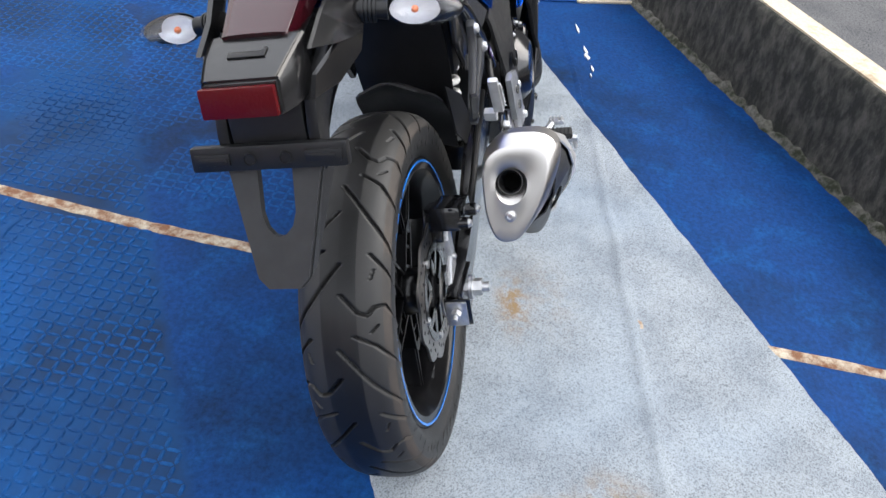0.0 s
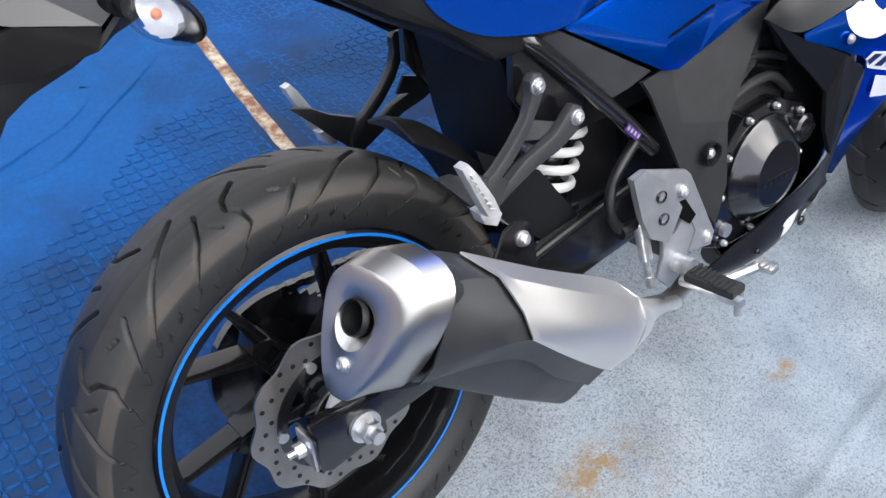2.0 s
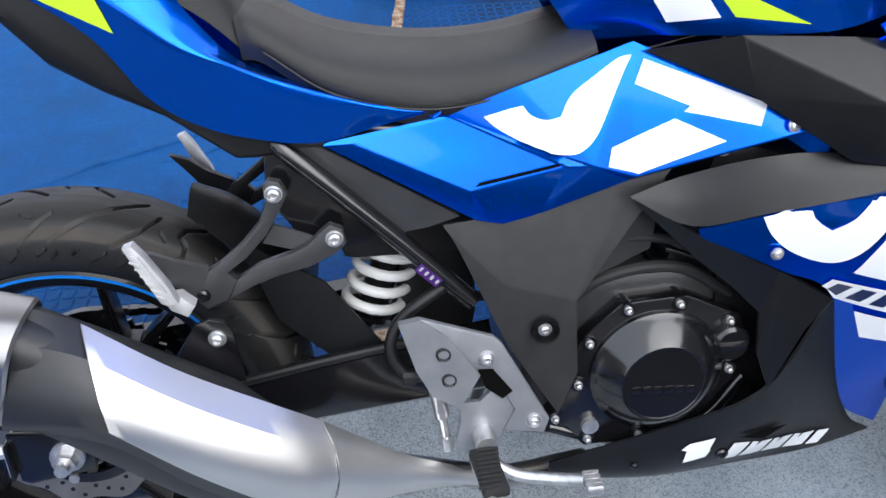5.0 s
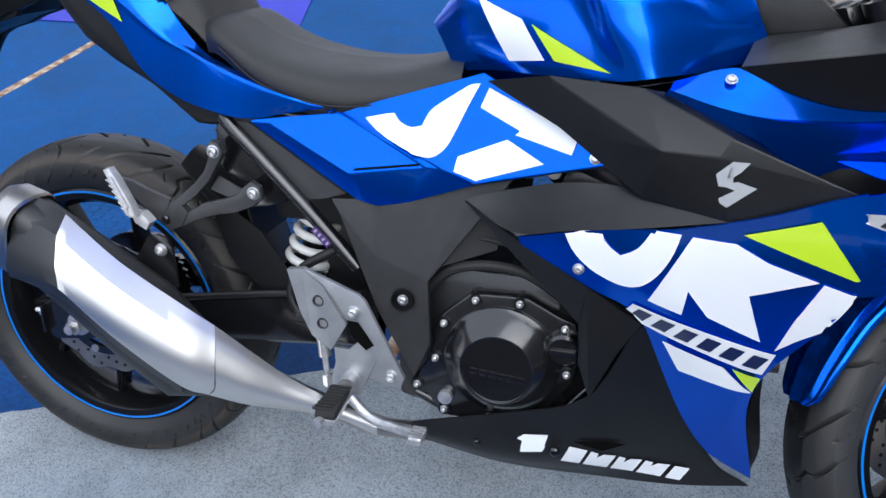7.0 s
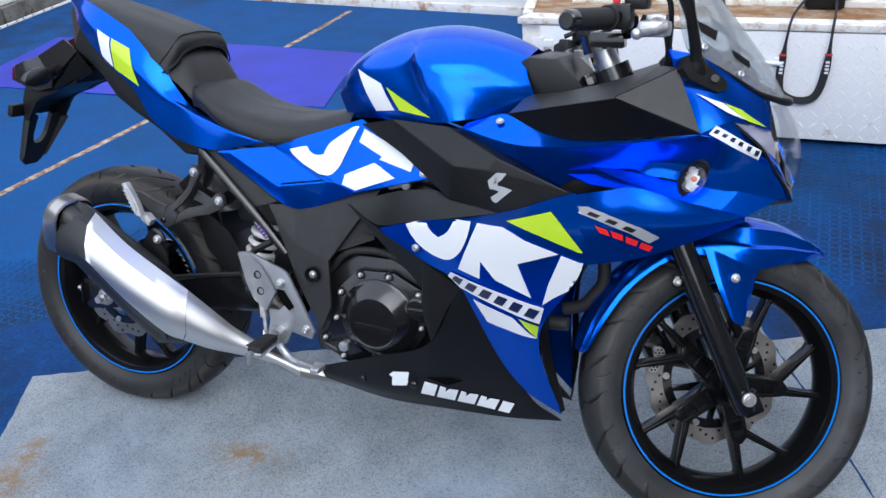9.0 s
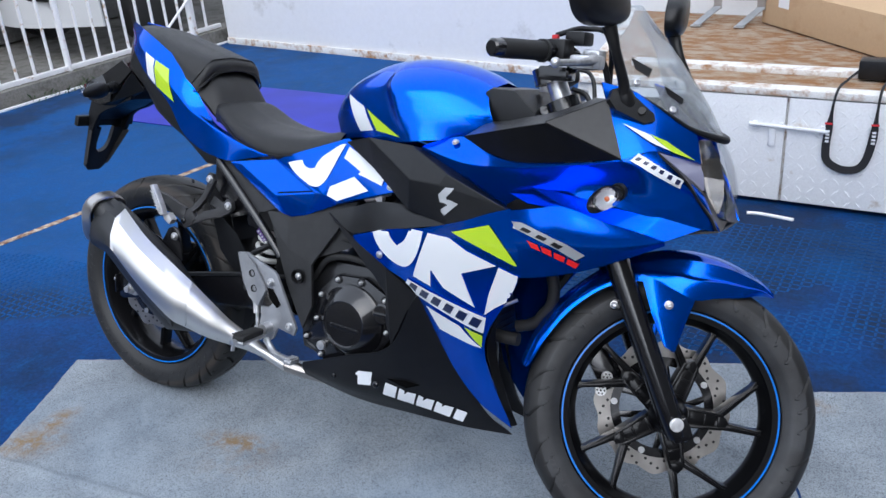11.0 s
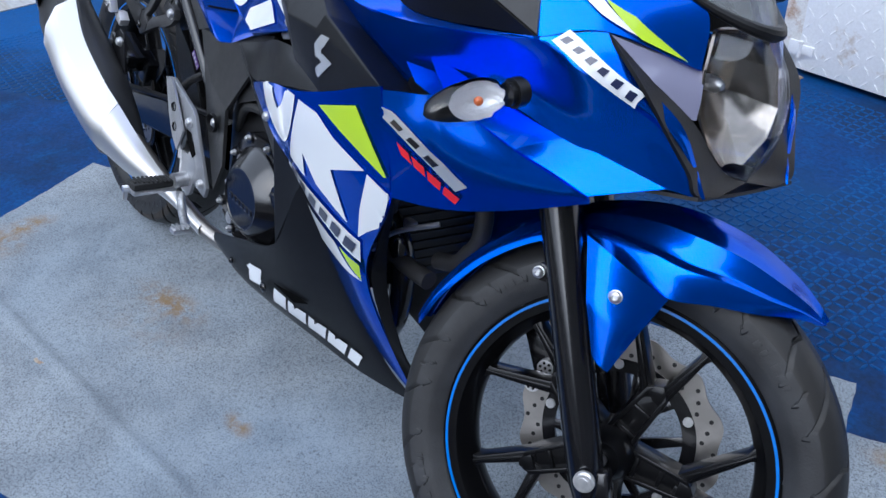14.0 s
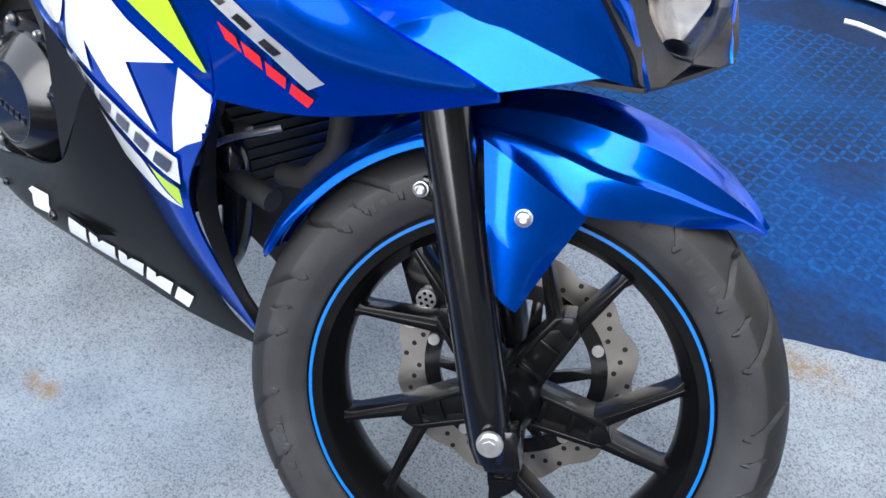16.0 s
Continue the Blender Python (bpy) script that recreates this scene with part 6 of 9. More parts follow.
lathe(bm, [(-0.14, 0.011), (-0.152, 0.011), (-0.153, 0.0)], 20)
moved(bm, Matrix.Translation((0.650, 0, 0.293)))
part("sight_glass", bm, B_BOLT, engine)

# added black sheet: keeps the gap beside the engine dark where floor would show
bm = bmesh.new()
plate3(bm, [(0.80, -0.128, 0.58), (0.97, -0.140, 0.56), (0.99, -0.120, 0.40), (0.96, -0.105, 0.27), (0.82, -0.115, 0.27)], 0.006)
part("gap_sheet", bm, B_MATT, engine, "added black sheet that darkens a gap behind the cowl")

# ---------- exhaust ----------
def ring(c, w, h, n=36, sq=0.75, tilt=0.0, tri=0.28, ax=Vector((-0.86, 0, 0.50))):
    """A rounded, upright-wedge section, broad above and narrow below, round the muffler's axis."""
    c = Vector(c)
    ax = ax.normalized()
    side = Vector((0, -1, 0))
    up = side.cross(ax).normalized()
    up = up if up.z > 0 else -up
    out = []
    for i in range(n):
        a = 2 * math.pi * i / n
        x, y = math.cos(a), math.sin(a)
        x, y = math.copysign(abs(x) ** sq, x), math.copysign(abs(y) ** sq, y)
        k = 1.0 + tri * y
        out.append(c + side * (x * w * k + tilt * y * h) + up * (y * h))
    return out


def hull(rings, caps=True):
    bm = bmesh.new()
    vs = [[bm.verts.new(p) for p in r] for r in rings]
    n = len(vs[0])
    for a, b in zip(vs, vs[1:]):
        for i in range(n):
            bm.faces.new((a[i], a[(i + 1) % n], b[(i + 1) % n], b[i]))
    if caps:
        bm.faces.new(vs[0][::-1])
        bm.faces.new(vs[-1])
    bmesh.ops.recalc_face_normals(bm, faces=bm.faces[:])
    return bm


TP = 0.17
AXC, AXR = Vector((-0.93, 0, 0.37)), Vector((-0.95, 0, 0.31))
bm = hull([ring((0.018, -0.226, 0.502), 0.0430, 0.0690, tilt=TP, ax=AXC), ring((0.060, -0.224, 0.474), 0.041, 0.070, tilt=0.1), ring((0.19, -0.215, 0.376), 0.044, 0.075), ring((0.255, -0.208, 0.314), 0.042, 0.066), ring((0.320, -0.200, 0.296), 0.026, 0.036)])
muffler = part("muffler", bm, B_MUFFLER, bike, "black muffler body with brushed stainless shield and end cap")
ax = Vector((-0.86, 0, 0.50)).normalized()
PIPE = Vector((-0.030, -0.220, 0.525))
bm = hull([ring((0.020, -0.229, 0.501), 0.0505, 0.0750, tilt=TP, ax=AXC), ring((0.017, -0.229, 0.503), 0.0525, 0.0770, tilt=TP, ax=AXC), ring((-0.022, -0.227, 0.515), 0.0500, 0.0770, tilt=TP, tri=0.32, ax=AXC), ring((-0.044, -0.224, 0.513), 0.0440, 0.0730, tilt=TP, tri=0.34, ax=AXR), ring((-0.047, -0.223, 0.5135), 0.0425, 0.072, tilt=TP, tri=0.34, ax=AXR), ring((-0.0485, -0.223, 0.514), 0.0400, 0.068, tilt=TP, tri=0.34, ax=AXR),
           ring((-0.047, -0.223, 0.517), 0.0340, 0.056, sq=0.82, tilt=TP, tri=0.38, ax=AXR), ring((-0.045, -0.222, 0.521), 0.0285, 0.041, sq=0.9, tilt=0.12, tri=0.26, ax=AXR), ring((-0.043, -0.221, 0.524), 0.0230, 0.0265, sq=0.98, tilt=0.05, tri=0.1), ring(PIPE + ax * 0.003, 0.0182, 0.0182, sq=1.0, tilt=0.0, tri=0.0)], False)
for v in bm.verts:
    reach = min(1.0, max(0.0, (v.co - Vector((0.005, -0.229, 0.508))).dot(ax) / 0.07))
    v.co -= ax * reach * 0.30 * max(0.0, -(v.co.y + 0.228) + 0.045)
part("end_cap", bm, B_CAPSTEEL, muffler, "brushed stainless muffler end cap", 28)
at_pipe = Matrix.Translation(PIPE) @ Vector((0, -1, 0)).rotation_difference(ax).to_matrix().to_4x4()
bm = bmesh.new()
lathe(bm, [(0.0, 0.0188), (-0.005, 0.0184), (-0.007, 0.0176), (-0.006, 0.0166), (0.0, 0.0160), (0.004, 0.0140), (0.03, 0.0132)], 32)
moved(bm, at_pipe)
part("tail_pipe", bm, B_DARK, muffler, "sooty tail pipe")
bm = bmesh.new()
lathe(bm, [(0.028, 0.0175), (0.028, 0.0)], 32)
moved(bm, at_pipe)
part("pipe_bore", bm, B_SOOTSHADE, muffler, "black sooty bore")
bolt(muffler, (-0.052, -0.217, 0.480), 0.008, 0.006, AXR)

bm = bmesh.new()
SH = [((0.090, -0.232, 0.549), (0.104, -0.275, 0.532), (0.112, -0.297, 0.495), (0.117, -0.3025, 0.463), (0.118, -0.3000, 0.459)),
      ((0.180, -0.246, 0.492), (0.194, -0.285, 0.474), (0.202, -0.301, 0.432), (0.203, -0.2960, 0.396), (0.192, -0.2860, 0.383)),
      ((0.272, -0.240, 0.434), (0.286, -0.273, 0.412), (0.292, -0.285, 0.372), (0.289, -0.2770, 0.331), (0.270, -0.2600, 0.308)),
      ((0.318, -0.2275, 0.399), (0.331, -0.254, 0.379), (0.333, -0.264, 0.345), (0.325, -0.2560, 0.310), (0.305, -0.2410, 0.287))]
NECK = [((0.319, -0.227, 0.398), (0.332, -0.2535, 0.378), (0.334, -0.2635, 0.344), (0.326, -0.2555, 0.309), (0.306, -0.2405, 0.2865)),
        ((0.368, -0.207, 0.350), (0.379, -0.230, 0.333), (0.380, -0.237, 0.306), (0.371, -0.229, 0.280), (0.356, -0.217, 0.265)),
        ((0.410, -0.188, 0.309), (0.419, -0.204, 0.298), (0.419, -0.208, 0.279), (0.412, -0.202, 0.262), (0.402, -0.192, 0.251)),
        ((0.470, -0.168, 0.268), (0.475, -0.177, 0.261), (0.475, -0.179, 0.250), (0.470, -0.174, 0.240), (0.465, -0.168, 0.235)),
        ((0.540, -0.148, 0.229), (0.543, -0.155, 0.223), (0.543, -0.155, 0.212), (0.541, -0.152, 0.206), (0.538, -0.148, 0.203))]
loft(bm, [list(c) for c in zip(*SH)], 8, 30, 0.0025, True)
loft(bm, [list(r) for r in NECK], 24, 16, 0.0025)
part("heat_shield", bm, B_STEEL, muffler, "brushed stainless heat shield", 45)
bm = bmesh.new()
low = lambda r: (r[4][0] - 0.012, r[4][1] + 0.022, r[4][2] - 0.030)
side_rows = [[(0.046, -0.232, 0.571), (0.038, -0.2685, 0.553), (0.024, -0.2825, 0.508), (0.010, -0.2780, 0.474), (0.000, -0.2640, 0.450), (-0.008, -0.236, 0.432)]] + [[(p[0] - 0.002, p[1] + 0.0060, p[2] - 0.004) for p in r] + [low(r)] for r in SH[:3]]
loft(bm, [list(c) for c in zip(*side_rows)], 10, 30, 0.002, True)
part("muffler_side", bm, B_MUFFLER, muffler, "black outer side of the muffler")
bm = bmesh.new()
tube(bm, [(0.33, -0.205, 0.318), (0.41, -0.178, 0.276), (0.47, -0.162, 0.251), (0.54, -0.136, 0.214), (0.66, -0.09, 0.19)], [0.028, 0.020, 0.0155, 0.0155, 0.0155], 18, 24)
part("exhaust_pipe", bm, B_PIPE, muffler, "stainless exhaust pipe")
bolt(muffler, (0.384, -0.214, 0.272), 0.006, 0.003, (0, -1, -0.5))
bm = bmesh.new()
prism(bm, [(0.165, 0.470), (0.190, 0.508), (0.206, 0.514), (0.222, 0.509), (0.230, 0.495), (0.236, 0.43), (0.20, 0.43)], -0.184, -0.178, 0.002)
part("muffler_bracket", bm, B_SATIN, muffler)
bolt(muffler, (0.212, -0.185, 0.490), 0.0085, 0.008)


# ---------- foot rests and brackets ----------
bm = bmesh.new()
prism(bm, [(0.412, 0.480), (0.436, 0.484), (0.522, 0.452), (0.532, 0.442), (0.592, 0.326), (0.585, 0.306), (0.535, 0.316), (0.548, 0.345), (0.530, 0.385), (0.505, 0.405), (0.490, 0.385), (0.480, 0.360), (0.448, 0.378), (0.430, 0.415)], -0.170, -0.162, 0.002)
prism(bm, [(0.530, 0.385), (0.548, 0.345), (0.535, 0.316), (0.520, 0.285), (0.498, 0.272), (0.474, 0.298), (0.482, 0.335), (0.480, 0.360), (0.505, 0.360)], -0.168, -0.160, 0.002)
rearset = part("footrest_plate", bm, B_PLATEALU, bike, "silver cast alloy footrest plate with bolts")
bm = bmesh.new()
plate3(bm, [(0.412, -0.1715, 0.480), (0.436, -0.1715, 0.484), (0.468, -0.1765, 0.460), (0.505, -0.1765, 0.405), (0.480, -0.1765, 0.360), (0.448, -0.1715, 0.378), (0.430, -0.1715, 0.415)], 0.004)
part("heel_guard", bm, B_PLATEALU, rearset, sharp=8)
# opening drawn as a flat black plate, its inner shade put into the colour
bm = bmesh.new()
prism(bm, [(0.503, 0.409), (0.521, 0.408), (0.545, 0.374), (0.533, 0.364), (0.512, 0.382)], -0.1712, -0.1695, 0.0)
part("cutout", bm, B_SOOTSHADE, rearset, "dark opening in the plate")
for x, z in ((0.514, 0.424), (0.572, 0.327)):
    bolt(rearset, (x, -0.171, z), 0.0085, 0.007)
for x, z in ((0.462, 0.438), (0.468, 0.402)):
    bm = bmesh.new()
    lathe(bm, [(-0.174, 0.0), (-0.174, 0.0055), (-0.1795, 0.0070), (-0.1800, 0.0085), (-0.1765, 0.0095)], 18)
    moved(bm, Matrix.Translation((x, 0, z)))
    part("hollow_screw", bm, B_SATIN, rearset)
bm = bmesh.new()
tube(bm, [(0.508, -0.165, 0.312), (0.510, -0.196, 0.312)], 0.014, 14)
tube(bm, [(0.509, -0.190, 0.306), (0.500, -0.285, 0.300)], [0.008, 0.007], 10)
block(bm, (0.505, -0.232, 0.298), (0.030, 0.085, 0.010), 0.003, Matrix.Rotation(radians(5), 4, 'Z'))
tube(bm, [(0.500, -0.278, 0.300), (0.498, -0.280, 0.280)], 0.0045, 10)
peg = part("footrest", bm, B_BOLT, rearset, "alloy rider footrest with rubber pad")
bm = bmesh.new()
block(bm, (0.505, -0.236, 0.309), (0.032, 0.078, 0.014), 0.005, Matrix.Rotation(radians(5), 4, 'Z'))
pad = part("rubber_pad", bm, B_RUBBERPAD, peg, "ribbed black rubber pad")
for k in range(9):
    bm = bmesh.new()
    block(bm, (0.5075 - 0.0007 * k, -0.205 - 0.008 * k, 0.3165), (0.028, 0.004, 0.004), 0.0012, Matrix.Rotation(radians(5), 4, 'Z'))
    part("rib", bm, B_RUBBERPAD, peg)
bm = bmesh.new()
tube(bm, [(0.510, -0.180, 0.285), (0.545, -0.190, 0.262), (0.590, -0.205, 0.262), (0.625, -0.222, 0.270)], 0.008, 12, 16)
block(bm, (0.632, -0.232, 0.272), (0.020, 0.034, 0.010), 0.003)
for k in range(4):
    block(bm, (0.632, -0.220 - 0.008 * k, 0.279), (0.020, 0.003, 0.005), 0.0008)
part("brake_pedal", bm, B_BOLT, rearset, "polished rear brake pedal")
bm = bmesh.new()
tube(bm, [(0.452, -0.150, 0.395), (0.460, -0.155, 0.335)], 0.010, 14)
tube(bm, [(0.460, -0.155, 0.335), (0.466, -0.160, 0.285)], 0.005, 10)
tube(bm, [(0.464, -0.158, 0.305), (0.466, -0.160, 0.288)], 0.008, 6)
part("brake_cylinder", bm, B_BOLT, rearset, "zinc-plated pushrod of the rear brake")
bm = bmesh.new()
tube(bm, [(0.452, -0.148, 0.392), (0.420, -0.146, 0.395), (0.402, -0.142, 0.430), (0.42, -0.135, 0.468), (0.47, -0.125, 0.50)], 0.0075, 12, 24)
tube(bm, [(0.43, -0.148, 0.392), (0.415, -0.148, 0.392)], 0.010, 10)
part("reservoir_hose", bm, B_DARK, rearset)

bm = bmesh.new()
prism(bm, [(0.276, 0.646), (0.277, 0.627), (0.267, 0.604), (0.246, 0.581), (0.218, 0.558), (0.206, 0.552), (0.192, 0.532), (0.190, 0.512), (0.199, 0.502), (0.223, 0.513), (0.236, 0.537), (0.227, 0.547), (0.249, 0.563), (0.274, 0.589), (0.293, 0.620), (0.302, 0.636), (0.295, 0.651), (0.283, 0.654)], -0.141, -0.127, 0.0035)
prism(bm, [(0.2225, 0.5125), (0.250, 0.526), (0.282, 0.538), (0.318, 0.546), (0.348, 0.560), (0.361, 0.572), (0.358, 0.590), (0.344, 0.597), (0.332, 0.588), (0.317, 0.573), (0.301, 0.566), (0.262, 0.554), (0.2355, 0.5375)], -0.1405, -0.1275, 0.0035)
plate3(bm, [(0.206, -0.137, 0.555), (0.172, -0.142, 0.569), (0.150, -0.149, 0.583), (0.122, -0.156, 0.590), (0.142, -0.150, 0.570), (0.172, -0.143, 0.535), (0.191, -0.138, 0.516)], 0.009)
plate3(bm, [(0.282, -0.120, 0.594), (0.330, -0.126, 0.576), (0.313, -0.126, 0.560), (0.267, -0.120, 0.572)], 0.004)
both_l = bm.copy()
bmesh.ops.scale(both_l, vec=(1, -1, 1), verts=both_l.verts[:])
bmesh.ops.reverse_faces(both_l, faces=both_l.faces[:])
hang = part("pillion_bracket", bm, B_CASTING, bike, "black cast pillion footrest bracket")
part("pillion_bracket", both_l, B_PLASTIC, bike, "black cast pillion footrest bracket")
for s in (1, -1):
    bm = bmesh.new()
    prism(bm, [(0.132, 0.609), (0.142, 0.612), (0.152, 0.598), (0.172, 0.561), (0.179, 0.541), (0.169, 0.538), (0.161, 0.542), (0.146, 0.576)], -0.192, -0.176, 0.0025)
    prism(bm, [(0.140, 0.601), (0.147, 0.600), (0.170, 0.556), (0.165, 0.550)], -0.1955, -0.191, 0.0015)
    prism(bm, [(0.160, 0.541), (0.179, 0.542), (0.193, 0.528), (0.184, 0.515), (0.166, 0.525)], -0.178, -0.158, 0.003)
    for k in range(6):
        block(bm, (0.143 + 0.0042 * k, -0.1965, 0.594 - 0.0083 * k), (0.010, 0.002, 0.0022), 0.0006, Matrix.Rotation(radians(28), 4, 'Y'))
    if s < 0:
        bmesh.ops.scale(bm, vec=(1, -1, 1), verts=bm.verts[:])
        bmesh.ops.reverse_faces(bm, faces=bm.faces[:])
    part("pillion_footrest", bm, B_PEG, bike, "folded alloy pillion footrest")
for x, z in ((0.287, 0.638), (0.348, 0.580)):
    bolt(hang, (x, -0.141, z), 0.0085, 0.007)
bolt(hang, (0.196, -0.141, 0.522), 0.007, 0.004, mat=B_SATIN)
for s in (1,):
    bm = bmesh.new()
    lathe(bm, [(-0.158, 0.0), (-0.158, 0.0125), (-0.1655, 0.0150), (-0.1660, 0.0165), (-0.1600, 0.0175)], 28)
    moved(bm, Matrix.Translation((0.586, 0, 0.449)))
    part("bolt_recess", bm, B_MATT, bike)
    bolt(bike, (0.586, -0.159, 0.449), 0.007, 0.005)
    bolt(bike, (0.838, -0.203, 0.549), 0.0065, 0.005)
    bolt(bike, (0.846, -0.184, 0.692), 0.0065, 0.005, (0.2, -1, 0.2))
    bolt(bike, (0.994, -0.182, 0.800), 0.0060, 0.005, (0, -0.6, 0.8))
    bolt(bike, (0.822, -0.170, 0.244), 0.0075, 0.004, mat=B_SATIN)
    bolt(bike, (0.706, -0.170, 0.238), 0.005, 0.004, mat=B_SATIN)

# ---------- tail end: light, number-plate holder, indicators ----------
Y0 = 0.013
bm = bmesh.new()
prof = lambda x, w, z0, z1: [(x, Y0 - w, z0), (x, Y0 - w * 0.96, z1 - 0.006), (x, Y0 - w * 0.8, z1), (x, Y0 + w * 0.8, z1), (x, Y0 + w * 0.96, z1 - 0.006), (x, Y0 + w, z0)]
loft(bm, [prof(-0.236, 0.040, 0.838, 0.858), prof(-0.17, 0.046, 0.850, 0.884), prof(-0.09, 0.050, 0.870, 0.912)], 12, 20, 0.006)
part("tail_light", bm, B_SMOKE, bike, "smoked dark red tail light lens")
bm = bmesh.new()
box = lambda x, w, z0, z1: [(x, Y0 - w, z1), (x, Y0 - w * 0.97, z1 + 0.002), (x, Y0 + w * 0.97, z1 + 0.002), (x, Y0 + w, z1), (x - 0.008, Y0 + w, z0), (x - 0.008, Y0 - w, z0)]
rings = [box(-0.306, 0.045, 0.795, 0.832), box(-0.270, 0.052, 0.789, 0.844), box(-0.228, 0.056, 0.785, 0.853), box(-0.218, 0.050, 0.79, 0.846), box(-0.15, 0.045, 0.79, 0.850)]
vs = [[bm.verts.new(p) for p in r] for r in rings]
for a, b in zip(vs, vs[1:]):
    for k in range(6):
        bm.faces.new((a[k], a[(k + 1) % 6], b[(k + 1) % 6], b[k]))
bm.faces.new(vs[0])
bm.faces.new(vs[-1])
bm.faces.ensure_lookup_table()
bmesh.ops.recalc_face_normals(bm, faces=bm.faces[:])
bmesh.ops.bevel(bm, geom=[e for e in bm.edges if e.is_manifold and e.calc_face_angle(0) > 0.5], offset=0.003, segments=2, affect='EDGES')
hous = part("lamp_housing", bm, B_GLOSS, bike, "black plate-light housing", 40)
bm = bmesh.new()
block(bm, (-0.268, Y0, 0.8475), (0.010, 0.044, 0.002), 0.0008, Matrix.Rotation(radians(-14), 4, 'Y'))
block(bm, (-0.262, Y0 - 0.02, 0.8490), (0.010, 0.004, 0.002), 0.0008, Matrix.Rotation(radians(-14), 4, 'Y'))
part("moulded_mark", bm, B_DARK, hous)
bm = bmesh.new()
block(bm, (-0.315, Y0 + 0.002, 0.8135), (0.010, 0.088, 0.034), 0.003, Matrix.Rotation(radians(10), 4, 'Y'))
part("reflector", bm, B_REDLENS, hous, "red rear reflector")
for s in (-1, 1):
    bm = bmesh.new()
    plate3(bm, [(-0.10, Y0 + s * 0.085, 0.905), (-0.055, Y0 + s * 0.095, 0.880), (-0.140, Y0 + s * 0.092, 0.812), (-0.205, Y0 + s * 0.081, 0.827), (-0.252, Y0 + s * 0.066, 0.842), (-0.20, Y0 + s * 0.068, 0.862)], 0.006)
    part("tail_fin", bm, B_GLOSS, bike, "black faceted tail fairing", 8)
    bm = bmesh.new()
    plate3(bm, [(-0.140, Y0 + s * 0.092, 0.812), (-0.148, Y0 + s * 0.088, 0.793), (-0.207, Y0 + s * 0.074, 0.781), (-0.266, Y0 + s * 0.062, 0.790), (-0.256, Y0 + s * 0.066, 0.813), (-0.205, Y0 + s * 0.081, 0.827)], 0.006)
    part("tail_fin_edge", bm, B_GLOSS, bike, "", 8)
    bm = bmesh.new()
    plate3(bm, [(-0.055, Y0 + s * 0.093, 0.878), (-0.148, Y0 + s * 0.086, 0.793), (-0.207, Y0 + s * 0.070, 0.781), (-0.16, Y0 + s * 0.05, 0.782), (-0.06, Y0 + s * 0.05, 0.83)], 0.005)
    part("tail_fin_underside", bm, B_PLASTIC, bike, "", 8)
bm = bmesh.new()
prism(bm, [(-0.090, 0.830), (-0.100, 0.803), (-0.140, 0.790), (-0.165, 0.778), (-0.207, 0.764), (-0.235, 0.750), (-0.258, 0.734), (-0.274, 0.736), (-0.270, 0.768), (-0.262, 0.792), (-0.240, 0.802), (-0.12, 0.835)], Y0 - 0.046, Y0 + 0.046, 0.003)
holder = part("plate_holder", bm, B_PLASTIC, bike, "empty black number-plate holder", 25)
for s in (-1, 1):
    bm = bmesh.new()
    lo, hi = sorted((Y0 + s * 0.048, Y0 + s * 0.063))
    prism(bm, [(-0.090, 0.830), (-0.100, 0.801), (-0.140, 0.788), (-0.165, 0.776), (-0.207, 0.763), (-0.230, 0.750), (-0.246, 0.729), (-0.262, 0.702), (-0.276, 0.704), (-0.275, 0.752), (-0.262, 0.786), (-0.240, 0.80), (-0.12, 0.835)], lo, hi, 0.004)
    part("holder_side", bm, B_PLASTIC, holder, "", 25)
bm = bmesh.new()
block(bm, (-0.284, Y0, 0.730), (0.016, 0.192, 0.030), 0.004, Matrix.Rotation(radians(14), 4, 'Y'))
for s in (-1, 1):
    block(bm, (-0.2925, Y0 + 0.068 * s, 0.732), (0.004, 0.044, 0.014), 0.002, Matrix.Rotation(radians(14), 4, 'Y'))
part("plate_bar", bm, B_PLASTIC, holder)
for s in (-1, 1):
    bm = bmesh.new()
    block(bm, (-0.2950, Y0 + 0.066 * s, 0.7325), (0.002, 0.034, 0.005), 0.0008, Matrix.Rotation(radians(14), 4, 'Y'))
    part("plate_slot", bm, B_DARK, holder)
for dy in (-0.022, 0.022):
    bm = bmesh.new()
    lathe(bm, [(0.0, 0.0), (0.0, 0.0060), (-0.0025, 0.0066), (-0.0025, 0.0078), (0.001, 0.0080)], 18)
    moved(bm, Matrix.Translation((-0.2925, Y0 + dy, 0.731)) @ Vector((0, -1, 0)).rotation_difference(Vector((-1, 0, 0.2))).to_matrix().to_4x4())
    part("plate_hole", bm, B_DARK, holder)
bm = bmesh.new()
for s in (-1, 1):
    plate3(bm, [(-0.276, Y0 + 0.058 * s, 0.712), (-0.276, Y0 + 0.022 * s, 0.712), (-0.300, Y0 + 0.0215 * s, 0.663), (-0.308, Y0 + 0.0165 * s, 0.648), (-0.3125, Y0 + 0.008 * s, 0.640), (-0.314, Y0, 0.638), (-0.343, Y0, 0.582), (-0.343, Y0 + 0.020 * s, 0.582), (-0.337, Y0 + 0.032 * s, 0.594)], 0.012)
    plate3(bm, [(-0.276, Y0 + 0.058 * s, 0.712), (-0.337, Y0 + 0.032 * s, 0.594), (-0.320, Y0 + 0.036 * s, 0.600), (-0.258, Y0 + 0.064 * s, 0.700)], 0.003)
part("mud_flap", bm, B_FRAMEPLASTIC, holder, "forked black plastic mud flap", 8)


